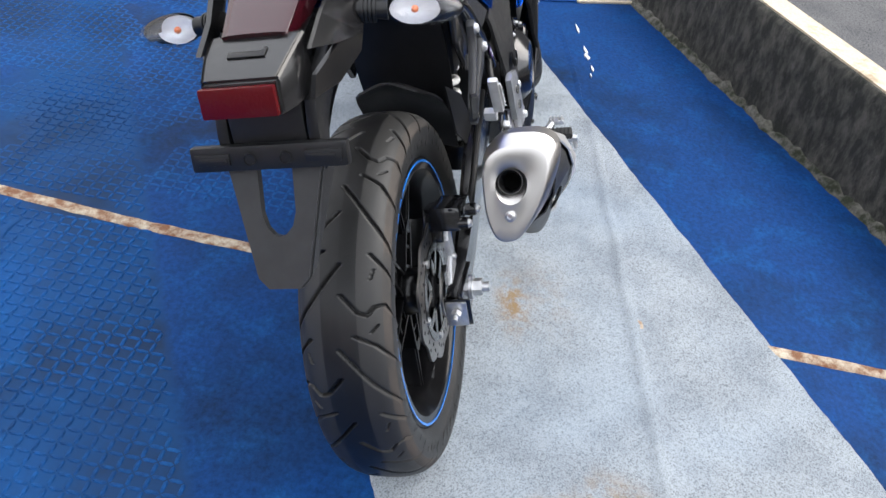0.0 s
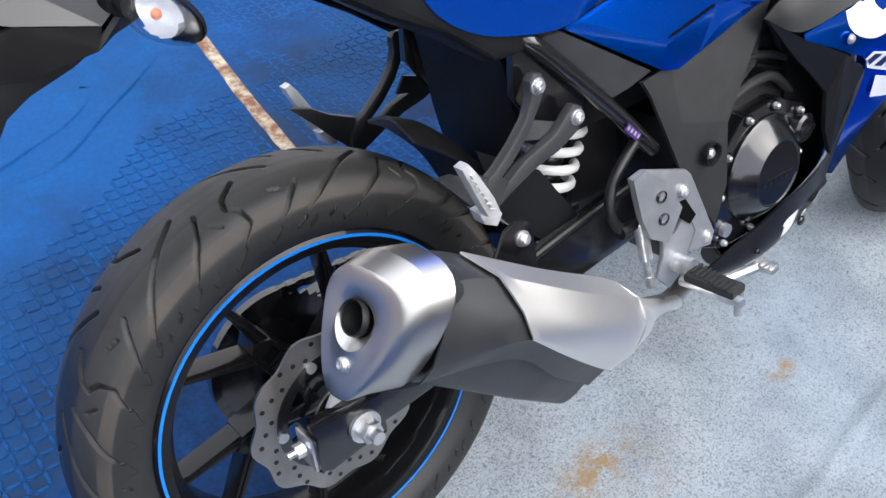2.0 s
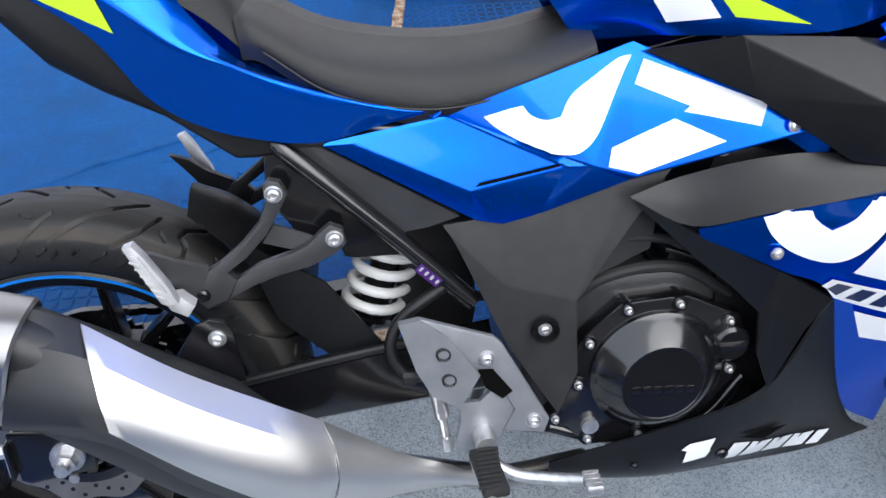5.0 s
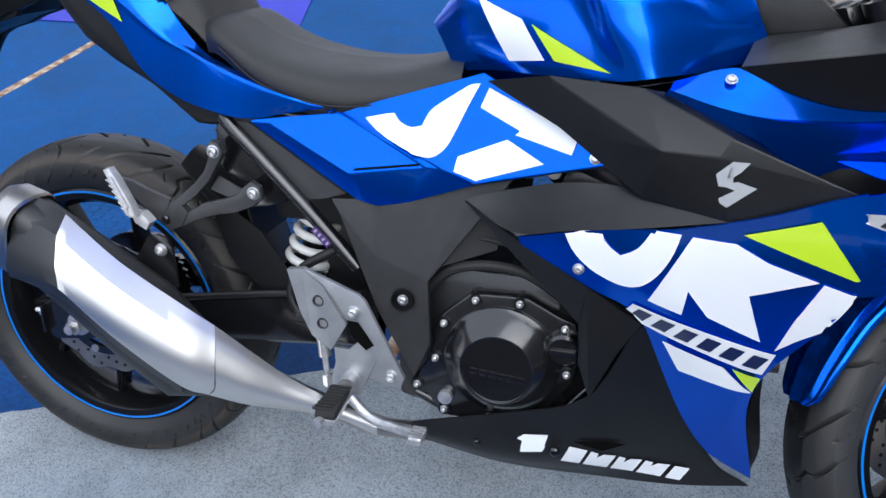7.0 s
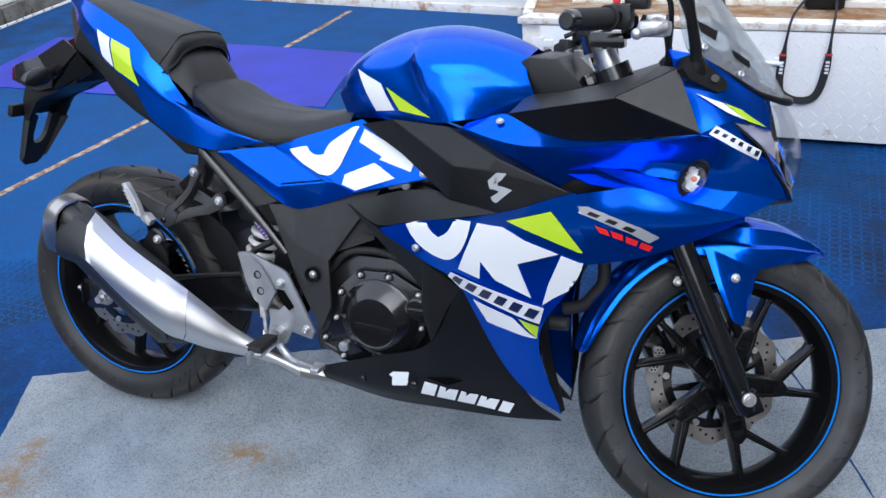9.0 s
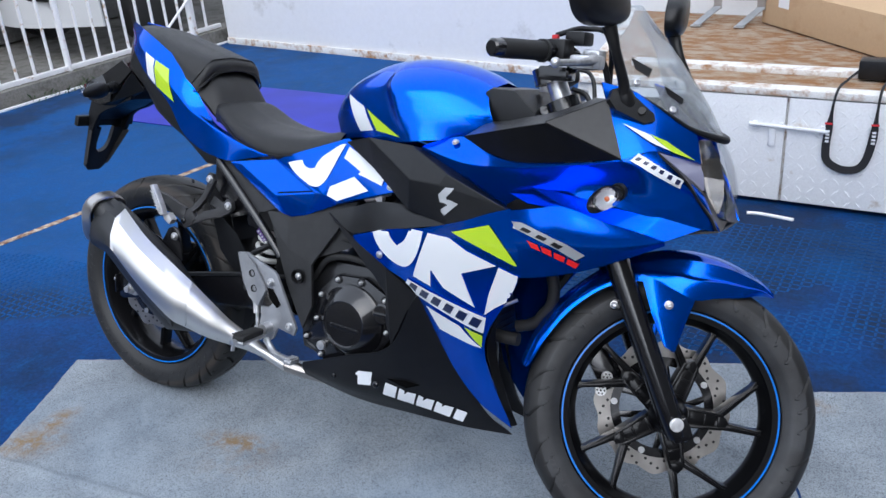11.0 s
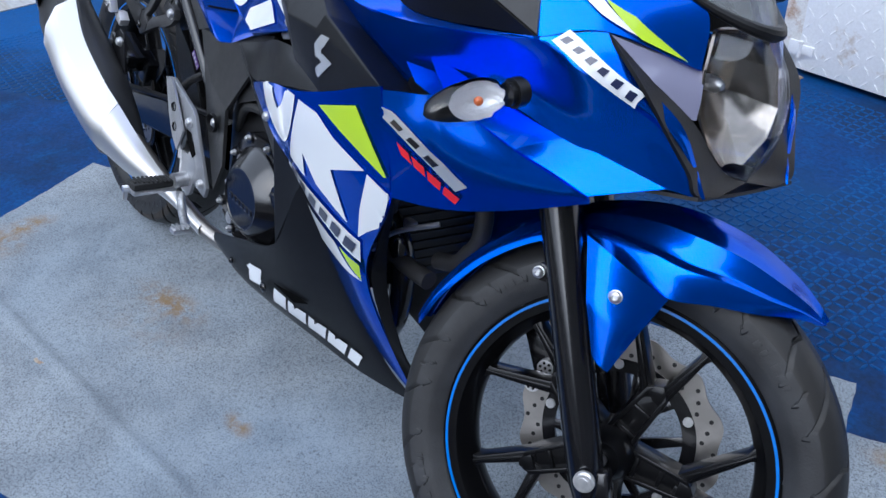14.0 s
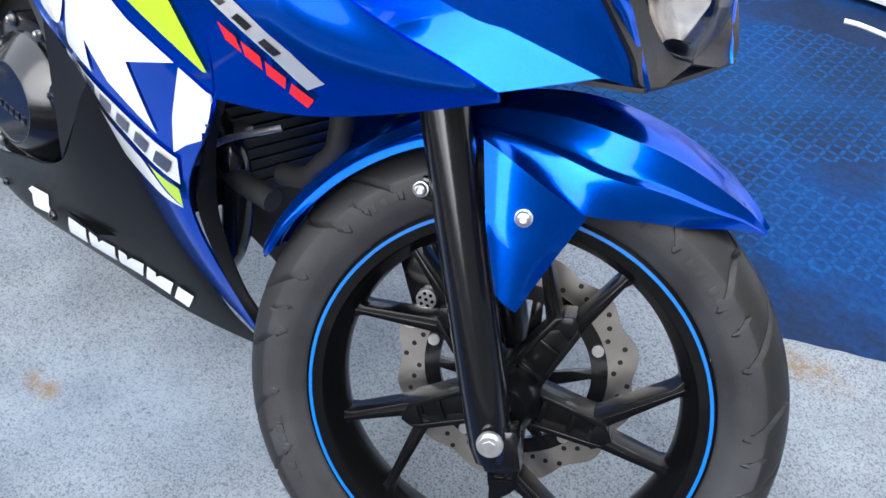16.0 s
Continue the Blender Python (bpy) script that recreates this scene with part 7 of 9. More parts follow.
def indicator(parent, root, tip, aim, size, back, name="indicator"):
    """A turn signal: rubber stalk, clear teardrop lens, amber bulb inside."""
    root, tip, aim = Vector(root), Vector(tip), Vector(aim).normalized()
    bm = bmesh.new()
    tube(bm, [root, root.lerp(tip, 0.6), tip], [size * 0.36, size * 0.30, size * 0.34], 14)
    d = (tip - root).normalized()
    for k in range(4):
        c = root.lerp(tip, 0.25 + 0.12 * k)
        tube(bm, [c - d * 0.0015, c + d * 0.0015], size * 0.42, 14)
    stalk = part(name, bm, B_PLASTIC, parent, "clear-lens turn signal on a black stalk")
    m = Matrix.Translation(tip + d * size * 0.9) @ Vector((1, 0, 0)).rotation_difference(d).to_matrix().to_4x4()
    bm = bmesh.new()
    bmesh.ops.create_uvsphere(bm, u_segments=24, v_segments=14, radius=1.0)
    for v in bm.verts:
        v.co.x *= 1.75 if v.co.x > 0 else 1.0
    moved(bm, m @ Matrix.Diagonal((size * 0.95, size * 0.62, size * 0.58, 1)))
    lens = part("lens", bm, B_CLEAR, stalk, "clear ribbed lens")
    bm = bmesh.new()
    bmesh.ops.create_uvsphere(bm, u_segments=14, v_segments=10, radius=size * 0.13)
    moved(bm, m)
    part("bulb", bm, B_AMBER, stalk, "amber bulb")
    bm = bmesh.new()
    bmesh.ops.create_uvsphere(bm, u_segments=20, v_segments=10, radius=1.0)
    opening = (m.to_3x3().inverted() @ Vector((-back, 0, 0.25)) + Vector((0.25, 0, 0))).normalized()
    dead = [v for v in bm.verts if (v.co.normalized()).dot(opening) > 0.10]
    bmesh.ops.delete(bm, geom=dead, context='VERTS')
    moved(bm, m @ Matrix.Diagonal((size * 0.86, size * 0.55, size * 0.5, 1)))
    part("reflector_bowl", bm, B_BOWL, stalk)
    bm = bmesh.new()
    bmesh.ops.create_uvsphere(bm, u_segments=28, v_segments=18, radius=1.0)
    for v in bm.verts:
        v.co.x *= 1.75 if v.co.x > 0 else 1.0
    moved(bm, m @ Matrix.Diagonal((size * 0.958, size * 0.628, size * 0.588, 1)))
    mid = m.translation
    way = (Vector((back, 0, 0)) - d * 0.12).normalized()
    bmesh.ops.delete(bm, geom=[v for v in bm.verts if (v.co - mid).dot(way) < size * 0.10], context='VERTS')
    part("shell", bm, B_DARK, stalk, "black plastic shell of the lamp")
    return stalk


for s in (-1, 1):
    indicator(bike, (-0.125, Y0 + 0.085 * s, 0.835), (-0.119, Y0 + 0.125 * s, 0.830), (0, s, 0), 0.036, 1)
    indicator(bike, (1.352, 0.215 * s, 0.752), (1.350, 0.236 * s, 0.748), (0, s, 0), 0.037, -1)

# ---------- front end ----------
def steered(name, bm, mat, label="", parent=None, sharp=35):
    moved(bm, STEER)
    return part(name, bm, mat, parent or bike, label, sharp)


def along(y, z, ahead=0.0):
    """A point on a fork leg's line at height z."""
    return Vector((FRONT_AXLE.x - 0.006 + ahead - math.tan(RAKE) * (z - FRONT_AXLE.z), y, z))


forks = []
for s in (-1, 1):
    bm = bmesh.new()
    y = 0.096 * s
    tube(bm, [along(y, 0.246), along(y, 0.262), along(y, 0.32), along(y, 0.60), along(y, 0.615)], [0.019, 0.0225, 0.0242, 0.0242, 0.0225], 24)
    block(bm, along(y, 0.262, 0.012), (0.040, 0.030, 0.046), 0.006, Matrix.Rotation(-RAKE, 4, 'Y'))
    tube(bm, [along(y, 0.575, -0.002), along(y, 0.64, -0.002)], 0.0285, 22)
    leg = steered("fork_leg", bm, B_SATIN, "satin black fork leg")
    forks.append(leg)
    bm = bmesh.new()
    tube(bm, [along(y, 0.60), along(y, 0.925)], 0.0205, 24)
    steered("stanchion", bm, B_BOLT, "chrome fork stanchion", leg)
bm = bmesh.new()
for y0, y1, r, seg in ((-0.122, -0.126, 0.0135, 24), (-0.124, -0.130, 0.0105, 24), (-0.128, -0.131, 0.0068, 6)):
    tube(bm, [(FRONT_AXLE.x, y0, 0.275), (FRONT_AXLE.x, y1, 0.275)], r, seg)
tube(bm, [(FRONT_AXLE.x, -0.12, 0.275), (FRONT_AXLE.x, 0.12, 0.275)], 0.010, 16)
steered("front_axle", bm, B_BOLT, "zinc-plated front axle bolt")
for z, r in ((0.62, 0.036), (0.86, 0.034)):
    bm = bmesh.new()
    block(bm, along(0, z) - Vector((0.02, 0, 0)), (0.06, 0.16, 0.032), 0.008, Matrix.Rotation(-RAKE, 4, 'Y'))
    for s in (-1, 1):
        tube(bm, [along(0.096 * s, z - 0.016), along(0.096 * s, z + 0.018)], r, 24)
    steered("fork_clamp", bm, B_SATIN, "black fork clamp")
# front caliper on the far leg
bm = bmesh.new()
block(bm, (1.290, 0.075, 0.345), (0.050, 0.050, 0.100), 0.010, Matrix.Rotation(radians(-32), 4, 'Y'))
block(bm, (1.318, 0.072, 0.335), (0.030, 0.030, 0.07), 0.006, Matrix.Rotation(radians(-32), 4, 'Y'))
cal = steered("front_caliper", bm, B_SATIN, "black front brake caliper")
for cx, cz in ((1.300, 0.325), (1.290, 0.296)):
    bm = bmesh.new()
    tube(bm, [(cx, 0.0420, cz), (cx, 0.0500, cz)], [0.0120, 0.0125], 24)
    piston = steered("piston_cap", bm, B_BOLT, "perforated silver piston cap", cal)
    bm = bmesh.new()
    for k in range(7):
        r, a = (0.0075, math.pi / 3 * k) if k else (0.0, 0.0)
        p = Vector((cx + r * math.cos(a), 0.0415, cz + r * math.sin(a)))
        tube(bm, [p, p + Vector((0, 0.003, 0))], 0.0022, 8)
    steered("cap_hole", bm, B_SOOTSHADE, "", cal)

# mudguard
def guard_rows(stations):
    rows = []
    for deg, hw, top, edge in stations:
        a = radians(deg)
        f = lambda y, r: (FRONT_AXLE.x + r * math.cos(a), y, FRONT_AXLE.z + r * math.sin(a))
        dr = top - edge
        half = [(0, top + 0.003), (hw * 0.06, top + 0.002), (hw * 0.42, top - 0.004), (hw * 0.70, top - dr * 0.17), (hw * 0.74, top - dr * 0.21), (hw * 0.83, top - dr * 0.48), (hw * 0.86, top - dr * 0.53), (hw * 0.97, top - dr * 0.62), (hw, edge)]
        rows.append([f(-y, r) for y, r in reversed(half)] + [f(y, r) for y, r in half[1:]])
    return rows


bm = bmesh.new()
loft(bm, guard_rows([(55.5, 0.010, 0.324, 0.318), (61, 0.040, 0.328, 0.302), (67.4, 0.062, 0.331, 0.278), (77, 0.080, 0.334, 0.257), (87, 0.091, 0.335, 0.242), (96, 0.090, 0.334, 0.252), (105, 0.080, 0.330, 0.272), (113, 0.070, 0.326, 0.286), (125, 0.064, 0.321, 0.293), (140, 0.060, 0.318, 0.294), (155, 0.056, 0.315, 0.295), (165, 0.046, 0.313, 0.298), (168.5, 0.030, 0.312, 0.303)]), 72, 40, 0.003)
guard = steered("front_mudguard", bm, B_BLUE, "blue metallic front mudguard")
for s in (1, -1):
    bm = bmesh.new()
    rows = [[(1.322, -0.110 * s, 0.556), (1.345, -0.115 * s, 0.550), (1.392, -0.110 * s, 0.532), (1.434, -0.094 * s, 0.516)],
            [(1.350, -0.121 * s, 0.482), (1.365, -0.1235 * s, 0.480), (1.400, -0.1195 * s, 0.472), (1.418, -0.108 * s, 0.468)],
            [(1.378, -0.1235 * s, 0.426), (1.384, -0.1245 * s, 0.421), (1.395, -0.124 * s, 0.416), (1.402, -0.1225 * s, 0.414)]]
    loft(bm, rows, 16, 12, 0.004, True)
    steered("guard_stay", bm, B_BLUE, "", guard, 40)
bolt(guard, (1.380, -0.1235, 0.503), 0.0072, 0.006, steer=True)
bolt(guard, (1.279, -0.100, 0.489), 0.0066, 0.008, steer=True)
bm = bmesh.new()
block(bm, (1.292, -0.088, 0.489), (0.034, 0.014, 0.022), 0.004)
steered("guard_bracket", bm, B_SATIN, "", guard)

# handlebars
MIR = STEER @ Matrix.Diagonal((1, -1, 1, 1)) @ STEER.inverted()
for s in (1, -1):
    side = Matrix() if s > 0 else MIR
    end, inn = Vector((1.146, -0.352, 0.984)), Vector((1.193, -0.195, 0.985))
    bm = bmesh.new()
    d = (inn - end).normalized()
    tube(bm, [end + d * 0.03, inn + d * 0.05, Vector((1.195, -0.105, 0.955))], 0.0110, 16, 12)
    tube(bm, [Vector((1.150, -0.100, 0.925)), Vector((1.140, -0.100, 0.955))], 0.029, 20)
    block(bm, (1.165, -0.105, 0.945), (0.06, 0.05, 0.028), 0.006)
    moved(bm, side)
    barp = part("handlebar", bm, B_SATIN, bike, "black clip-on handlebar")
    bm = bmesh.new()
    rr = [0.0165 + (0.0012 if k % 2 else 0) for k in range(24)]
    tube(bm, [end + d * (0.022 + 0.110 * k / 23) for k in range(24)], rr, 20)
    tube(bm, [end + d * 0.130, end + d * 0.136], 0.021, 20)
    moved(bm, side)
    part("grip", bm, B_RUBBERPAD, barp, "ribbed black rubber grip")
    bm = bmesh.new()
    tube(bm, [end, end + d * 0.004, end + d * 0.022], [0.012, 0.0155, 0.0165], 20)
    moved(bm, side)
    part("bar_end", bm, B_SATIN, barp)
    bm = bmesh.new()
    block(bm, inn + Vector((0.004, 0.018, 0.002)), (0.040, 0.050, 0.042), 0.008)
    block(bm, inn + Vector((0.024, 0.060, 0.026)), (0.040, 0.050, 0.026), 0.007)
    moved(bm, side)
    sw = part("switch_housing", bm, B_DARK, barp, "black switch housing")
    bm = bmesh.new()
    block(bm, inn + Vector((-0.004, 0.014, 0.026)), (0.012, 0.012, 0.008), 0.003)
    moved(bm, side)
    part("switch", bm, M_RED if s > 0 else B_DARK, sw, "red stop switch" if s > 0 else "")
    bm = bmesh.new()
    tube(bm, [inn + Vector((0.056, 0.045, -0.006)), inn + Vector((0.078, 0.0, -0.012)), inn + Vector((0.074, -0.05, -0.017)), inn + Vector((0.056, -0.104, -0.020))], [0.012, 0.010, 0.0065, 0.0060], 12, 18)
    bmesh.ops.create_uvsphere(bm, u_segments=14, v_segments=10, radius=0.0090, matrix=Matrix.Translation(inn + Vector((0.053, -0.110, -0.020))))
    block(bm, inn + Vector((0.060, 0.050, -0.004)), (0.034, 0.040, 0.022), 0.006)
    moved(bm, side)
    part("lever", bm, B_BOLT, barp, "bare alloy lever")
    bm = bmesh.new()
    block(bm, inn + Vector((0.062, 0.012, -0.016)), (0.050, 0.058, 0.026), 0.008)
    block(bm, inn + Vector((0.050, 0.040, -0.020)), (0.030, 0.030, 0.020), 0.005)
    moved(bm, side)
    part("master_cylinder", bm, B_BOLT, barp, "bare alloy master cylinder")
    bm = bmesh.new()
    tube(bm, [inn + Vector((0.03, 0.07, 0.0)), inn + Vector((0.07, 0.08, -0.02)), inn + Vector((0.08, 0.10, -0.12)), inn + Vector((0.05, 0.12, -0.22))], 0.006, 10, 20)
    tube(bm, [inn + Vector((-0.01, 0.03, 0.03)), inn + Vector((0.03, 0.07, 0.045)), inn + Vector((0.075, 0.09, 0.02)), inn + Vector((0.07, 0.11, -0.16))], 0.005, 10, 20)
    moved(bm, side)
    part("control_cable", bm, B_DARK, barp, "black cables")
bm = bmesh.new()
lathe(bm, [(0.0, 0.0), (0.0, 0.022), (0.012, 0.024), (0.012, 0.0)], 28)
moved(bm, Matrix.Translation((1.10, 0.02, 0.905)) @ Matrix.Rotation(radians(90), 4, 'X'))
part("steering_nut", bm, B_BOLT, bike, "chrome steering stem nut")
bm = bmesh.new()
prism(bm, [(1.000, 0.900), (1.015, 0.909), (1.068, 0.908), (1.125, 0.856), (1.090, 0.830), (1.020, 0.826)], -0.086, 0.086, 0.010)
part("tank_front_cover", bm, B_PLASTIC, bike, "black cover ahead of the fuel tank")
bm = bmesh.new()
block(bm, (1.27, 0, 0.895), (0.030, 0.12, 0.050), 0.012, Matrix.Rotation(radians(-35), 4, 'Y'))
part("instrument_panel", bm, B_DARK, bike, "black instrument panel behind the screen")
bm = bmesh.new()
block(bm, (1.31, 0, 0.735), (0.10, 0.26, 0.11), 0.03)
block(bm, (1.20, 0, 0.70), (0.20, 0.34, 0.10), 0.03)
part("fairing_core", bm, B_DARK, bike)

# screen
bm = bmesh.new()
half_rows = [
    [(1.305, 0.142, 0.936), (1.368, 0.108, 0.900), (1.424, 0.066, 0.862)], [(1.294, 0.138, 0.966), (1.345, 0.104, 0.950), (1.393, 0.066, 0.928)],
    [(1.280, 0.124, 1.012), (1.320, 0.094, 1.006), (1.345, 0.055, 1.000)], [(1.250, 0.092, 1.066), (1.268, 0.068, 1.074), (1.278, 0.040, 1.080)],
]
crest = [(1.472, 0, 0.844), (1.425, 0, 0.915), (1.357, 0, 0.998), (1.283, 0, 1.083)]
rows = [[(x, -y, z) for x, y, z in r] + [c] + [(x, y * 0.95, z) for x, y, z in reversed(r)] for r, c in zip(half_rows, crest)]
loft(bm, rows, 20, 30, 0.003)
screen = part("windscreen", bm, B_SCREEN, bike, "clear acrylic windscreen")
screen.visible_shadow = False
bm = bmesh.new()
tube(bm, [(x + 0.002, y, z - 0.002) for x, y, z in rows[0]], [0.0015, 0.002, 0.0042, 0.0085, 0.0042, 0.002, 0.0015], 10, 36)
part("screen_seal", bm, B_DARK, screen, "black rubber seal")
OUT = Vector((0.65, 0.67, 0.35))
for sy in (-1, 1):
    for c in ((1.330, 0.123, 0.938), (1.391, 0.089, 0.893)):
        bm = bmesh.new()
        lathe(bm, [(0, 0), (0, 0.0065), (-0.002, 0.0060), (-0.003, 0.0040), (-0.0015, 0.0025), (-0.0015, 0)], 16)
        n = Vector((OUT.x, OUT.y * sy, OUT.z))
        moved(bm, Matrix.Translation(Vector((c[0], c[1] * sy, c[2])) + n * 0.002) @ Vector((0, -1, 0)).rotation_difference(n).to_matrix().to_4x4())
        part("screen_screw", bm, B_BOLT, screen)
    for a in (((1.313, 0.117, 0.981), (1.347, 0.096, 0.963), (1.345, 0.105, 0.948), (1.322, 0.118, 0.962)), ((1.371, 0.089, 0.934), (1.402, 0.066, 0.913), (1.403, 0.072, 0.903), (1.378, 0.089, 0.920))):
        bm = bmesh.new()
        plate3(bm, [(p[0] + 0.0015, (p[1] + 0.0015) * sy, p[2] + 0.001) for p in a], 0.0012)
        part("screen_patch", bm, B_DARK, screen, "small black patch")


# headlamp
bm = bmesh.new()
rows = [
    [(1.444, -0.048, 0.838), (1.470, 0, 0.840), (1.444, 0.048, 0.838)],
    [(1.462, -0.072, 0.800), (1.492, 0, 0.800), (1.462, 0.072, 0.800)],
    [(1.474, -0.078, 0.758), (1.506, 0, 0.755), (1.474, 0.078, 0.758)],
    [(1.482, -0.060, 0.724), (1.508, 0, 0.722), (1.482, 0.060, 0.724)],
    [(1.482, -0.024, 0.696), (1.496, 0, 0.693), (1.482, 0.024, 0.696)],
]
loft(bm, rows, 16, 16, 0.003)
lamp = part("headlamp", bm, B_CLEAR, bike, "clear headlamp lens")
lamp.visible_shadow = False
bm = bmesh.new()
rows = [
    [(1.436, -0.046, 0.836), (1.43, -0.02, 0.836), (1.43, 0.02, 0.836), (1.436, 0.046, 0.836)],
    [(1.452, -0.068, 0.800), (1.405, -0.035, 0.800), (1.405, 0.035, 0.800), (1.452, 0.068, 0.800)],
    [(1.464, -0.074, 0.758), (1.400, -0.038, 0.765), (1.400, 0.038, 0.765), (1.464, 0.074, 0.758)],
    [(1.472, -0.056, 0.726), (1.44, -0.028, 0.73), (1.44, 0.028, 0.73), (1.472, 0.056, 0.726)],
    [(1.474, -0.020, 0.699), (1.470, -0.008, 0.701), (1.470, 0.008, 0.701), (1.474, 0.020, 0.699)],
]
loft(bm, rows, 12, 12, 0.003, True)
part("lamp_reflector", bm, B_REFLECTOR, lamp, "bright lamp reflector", 15)
bm = bmesh.new()
lathe(bm, [(0, 0.0), (0, 0.009), (-0.016, 0.008), (-0.022, 0.004), (-0.022, 0)], 20)
moved(bm, Matrix.Translation((1.412, 0, 0.775)) @ Vector((0, -1, 0)).rotation_difference(Vector((1, 0, 0))).to_matrix().to_4x4())
part("lamp_bulb", bm, B_BOLT, lamp, "bright bulb cap")
for s in (-1, 1):
    bm = bmesh.new()
    loft(bm, [[(1.393, 0.158 * s, 0.8205), (1.394, 0.157 * s, 0.8200)], [(1.420, 0.118 * s, 0.810), (1.418, 0.138 * s, 0.797)], [(1.446, 0.071 * s, 0.800), (1.434, 0.126 * s, 0.785)], [(1.458, 0.073 * s, 0.780), (1.446, 0.108 * s, 0.772)], [(1.464, 0.078 * s, 0.752), (1.462, 0.082 * s, 0.752)]], 16, 4, 0.004)
    part("position_light", bm, B_PARKLENS, lamp, "milky position light", 30)
    bm = bmesh.new()
    loft(bm, [[(1.393, 0.1575 * s, 0.821), (1.395, 0.1565 * s, 0.820)], [(1.441, 0.146 * s, 0.781), (1.434, 0.125 * s, 0.785)], [(1.470, 0.117 * s, 0.734), (1.463, 0.080 * s, 0.750)], [(1.490, 0.100 * s, 0.705), (1.480, 0.058 * s, 0.720)], [(1.498, 0.092 * s, 0.686), (1.486, 0.026 * s, 0.697)], [(1.500, 0.055 * s, 0.680), (1.496, 0.0, 0.690)]], 20, 6, 0.004)
    part("lamp_surround", bm, B_DARK, lamp, "black headlamp surround", 30)
bm = bmesh.new()
loft(bm, [[(1.500, -0.090, 0.684), (1.496, 0, 0.679), (1.500, 0.090, 0.684)], [(1.40, -0.13, 0.665), (1.39, 0, 0.65), (1.40, 0.13, 0.665)], [(1.28, -0.18, 0.62), (1.26, 0, 0.64), (1.28, 0.18, 0.62)]], 10, 12, 0.004)
part("chin_panel", bm, B_DARK, bike, "black underside of the nose")

# mirrors
for s, base, out, hx in ((1, Vector((1.322, 0.160, 0.905)), 0.206, 1.288), (-1, Vector((1.364, 0.124, 0.900)), 0.118, 1.308)):
    bm = bmesh.new()
    plate3(bm, [(base.x + dx, -(base.y + dy) * s, base.z + dz) for dx, dy, dz in ((-0.022, 0.010, 0.018), (-0.004, -0.004, 0.022), (0.046, -0.030, -0.022), (0.050, -0.027, -0.034), (0.036, -0.012, -0.040), (-0.008, 0.020, -0.018), (-0.022, 0.022, 0.000))], 0.015)
    tube(bm, [(base.x + 0.030, -(base.y - 0.020) * s, base.z - 0.020), (base.x + 0.034, -(base.y - 0.004) * s, base.z - 0.014)], 0.007, 12)
    tube(bm, [(base.x + 0.002, -(base.y - 0.008) * s, base.z - 0.005), (base.x + 0.001, -(base.y - 0.002) * s, base.z + 0.007), (base.x, -(base.y + 0.002) * s, base.z + 0.020)], [0.019, 0.018, 0.012], 16)
    tube(bm, [(base.x, -base.y * s, base.z), (base.x, -(base.y * 0.8 + out * 0.2) * s, base.z + 0.030), (hx + 0.014 + (base.x - hx) * 0.3, -(out - 0.008) * s, 0.990), (hx + 0.010, -out * s, 1.034)], [0.0125, 0.0100, 0.0088, 0.0135], 14, 16)
    stem = part("mirror", bm, B_DARK, bike, "black rear-view mirror on a slim stalk")
    bm = bmesh.new()
    bmesh.ops.create_uvsphere(bm, u_segments=28, v_segments=16, radius=1.0)
    for v in bm.verts:
        v.co = [math.copysign(abs(q) ** 0.72, q) for q in v.co]
        v.co.x = max(v.co.x, -0.25)
        v.co.z *= 1 + 0.28 * v.co.y
        v.co.z += 0.62 * v.co.y
    hm = Matrix.Translation((hx, -(out + (0.039 if s > 0 else 0.012)) * s, 1.078)) @ Matrix.Rotation(radians(-12 * s), 4, 'Z') @ Matrix.Rotation(radians(16 * s), 4, 'X')
    moved(bm, hm @ Matrix.Diagonal((0.032, -0.078 * s, 0.050, 1)))
    bmesh.ops.recalc_face_normals(bm, faces=bm.faces[:])
    part("mirror_shell", bm, B_DARK, stem, "black mirror shell")
    bm = bmesh.new()
    bmesh.ops.create_circle(bm, cap_ends=True, segments=36, radius=1.0)
    for v in bm.verts:
        y, z = v.co.x * 0.88, v.co.y * 0.86
        v.co = (-0.30, y, z * (1 + 0.28 * y) + 0.62 * y)
    moved(bm, hm @ Matrix.Diagonal((0.032, -0.078 * s, 0.050, 1)))
    part("mirror_glass", bm, B_MIRROR, stem, "mirror glass")
# side stand on the far side
bm = bmesh.new()
tube(bm, [(0.60, 0.12, 0.25), (0.56, 0.20, 0.12), (0.535, 0.265, -0.052)], 0.010, 12, 10)
block(bm, (0.53, 0.270, -0.055), (0.05, 0.03, 0.008), 0.002)
part("side_stand", bm, B_SATIN, bike, "black side stand")
# radiator, hoses behind the front wheel
bm = bmesh.new()
block(bm, (0.985, 0, 0.46), (0.03, 0.24, 0.26), 0.006, Matrix.Rotation(radians(-12), 4, 'Y'))
radiator = part("radiator", bm, B_DARK, bike, "black finned radiator")
for k in range(16):
    bm = bmesh.new()
    block(bm, (1.003 - 0.0028 * (k - 8) * 0.9, 0, 0.46 + 0.0142 * (k - 7.5)), (0.004, 0.22, 0.003), 0.0006)
    part("radiator_fin", bm, B_DARK, radiator)
bm = bmesh.new()
tube(bm, [(1.0, -0.075, 0.53), (1.0, -0.075, 0.428), (1.016, -0.075, 0.406), (1.038, -0.075, 0.391), (1.072, -0.075, 0.388), (1.116, -0.075, 0.389)], 0.014, 14, 24)
part("coolant_hose", bm, B_HOSE, bike, "matt grey-black coolant hose")
bm = bmesh.new()
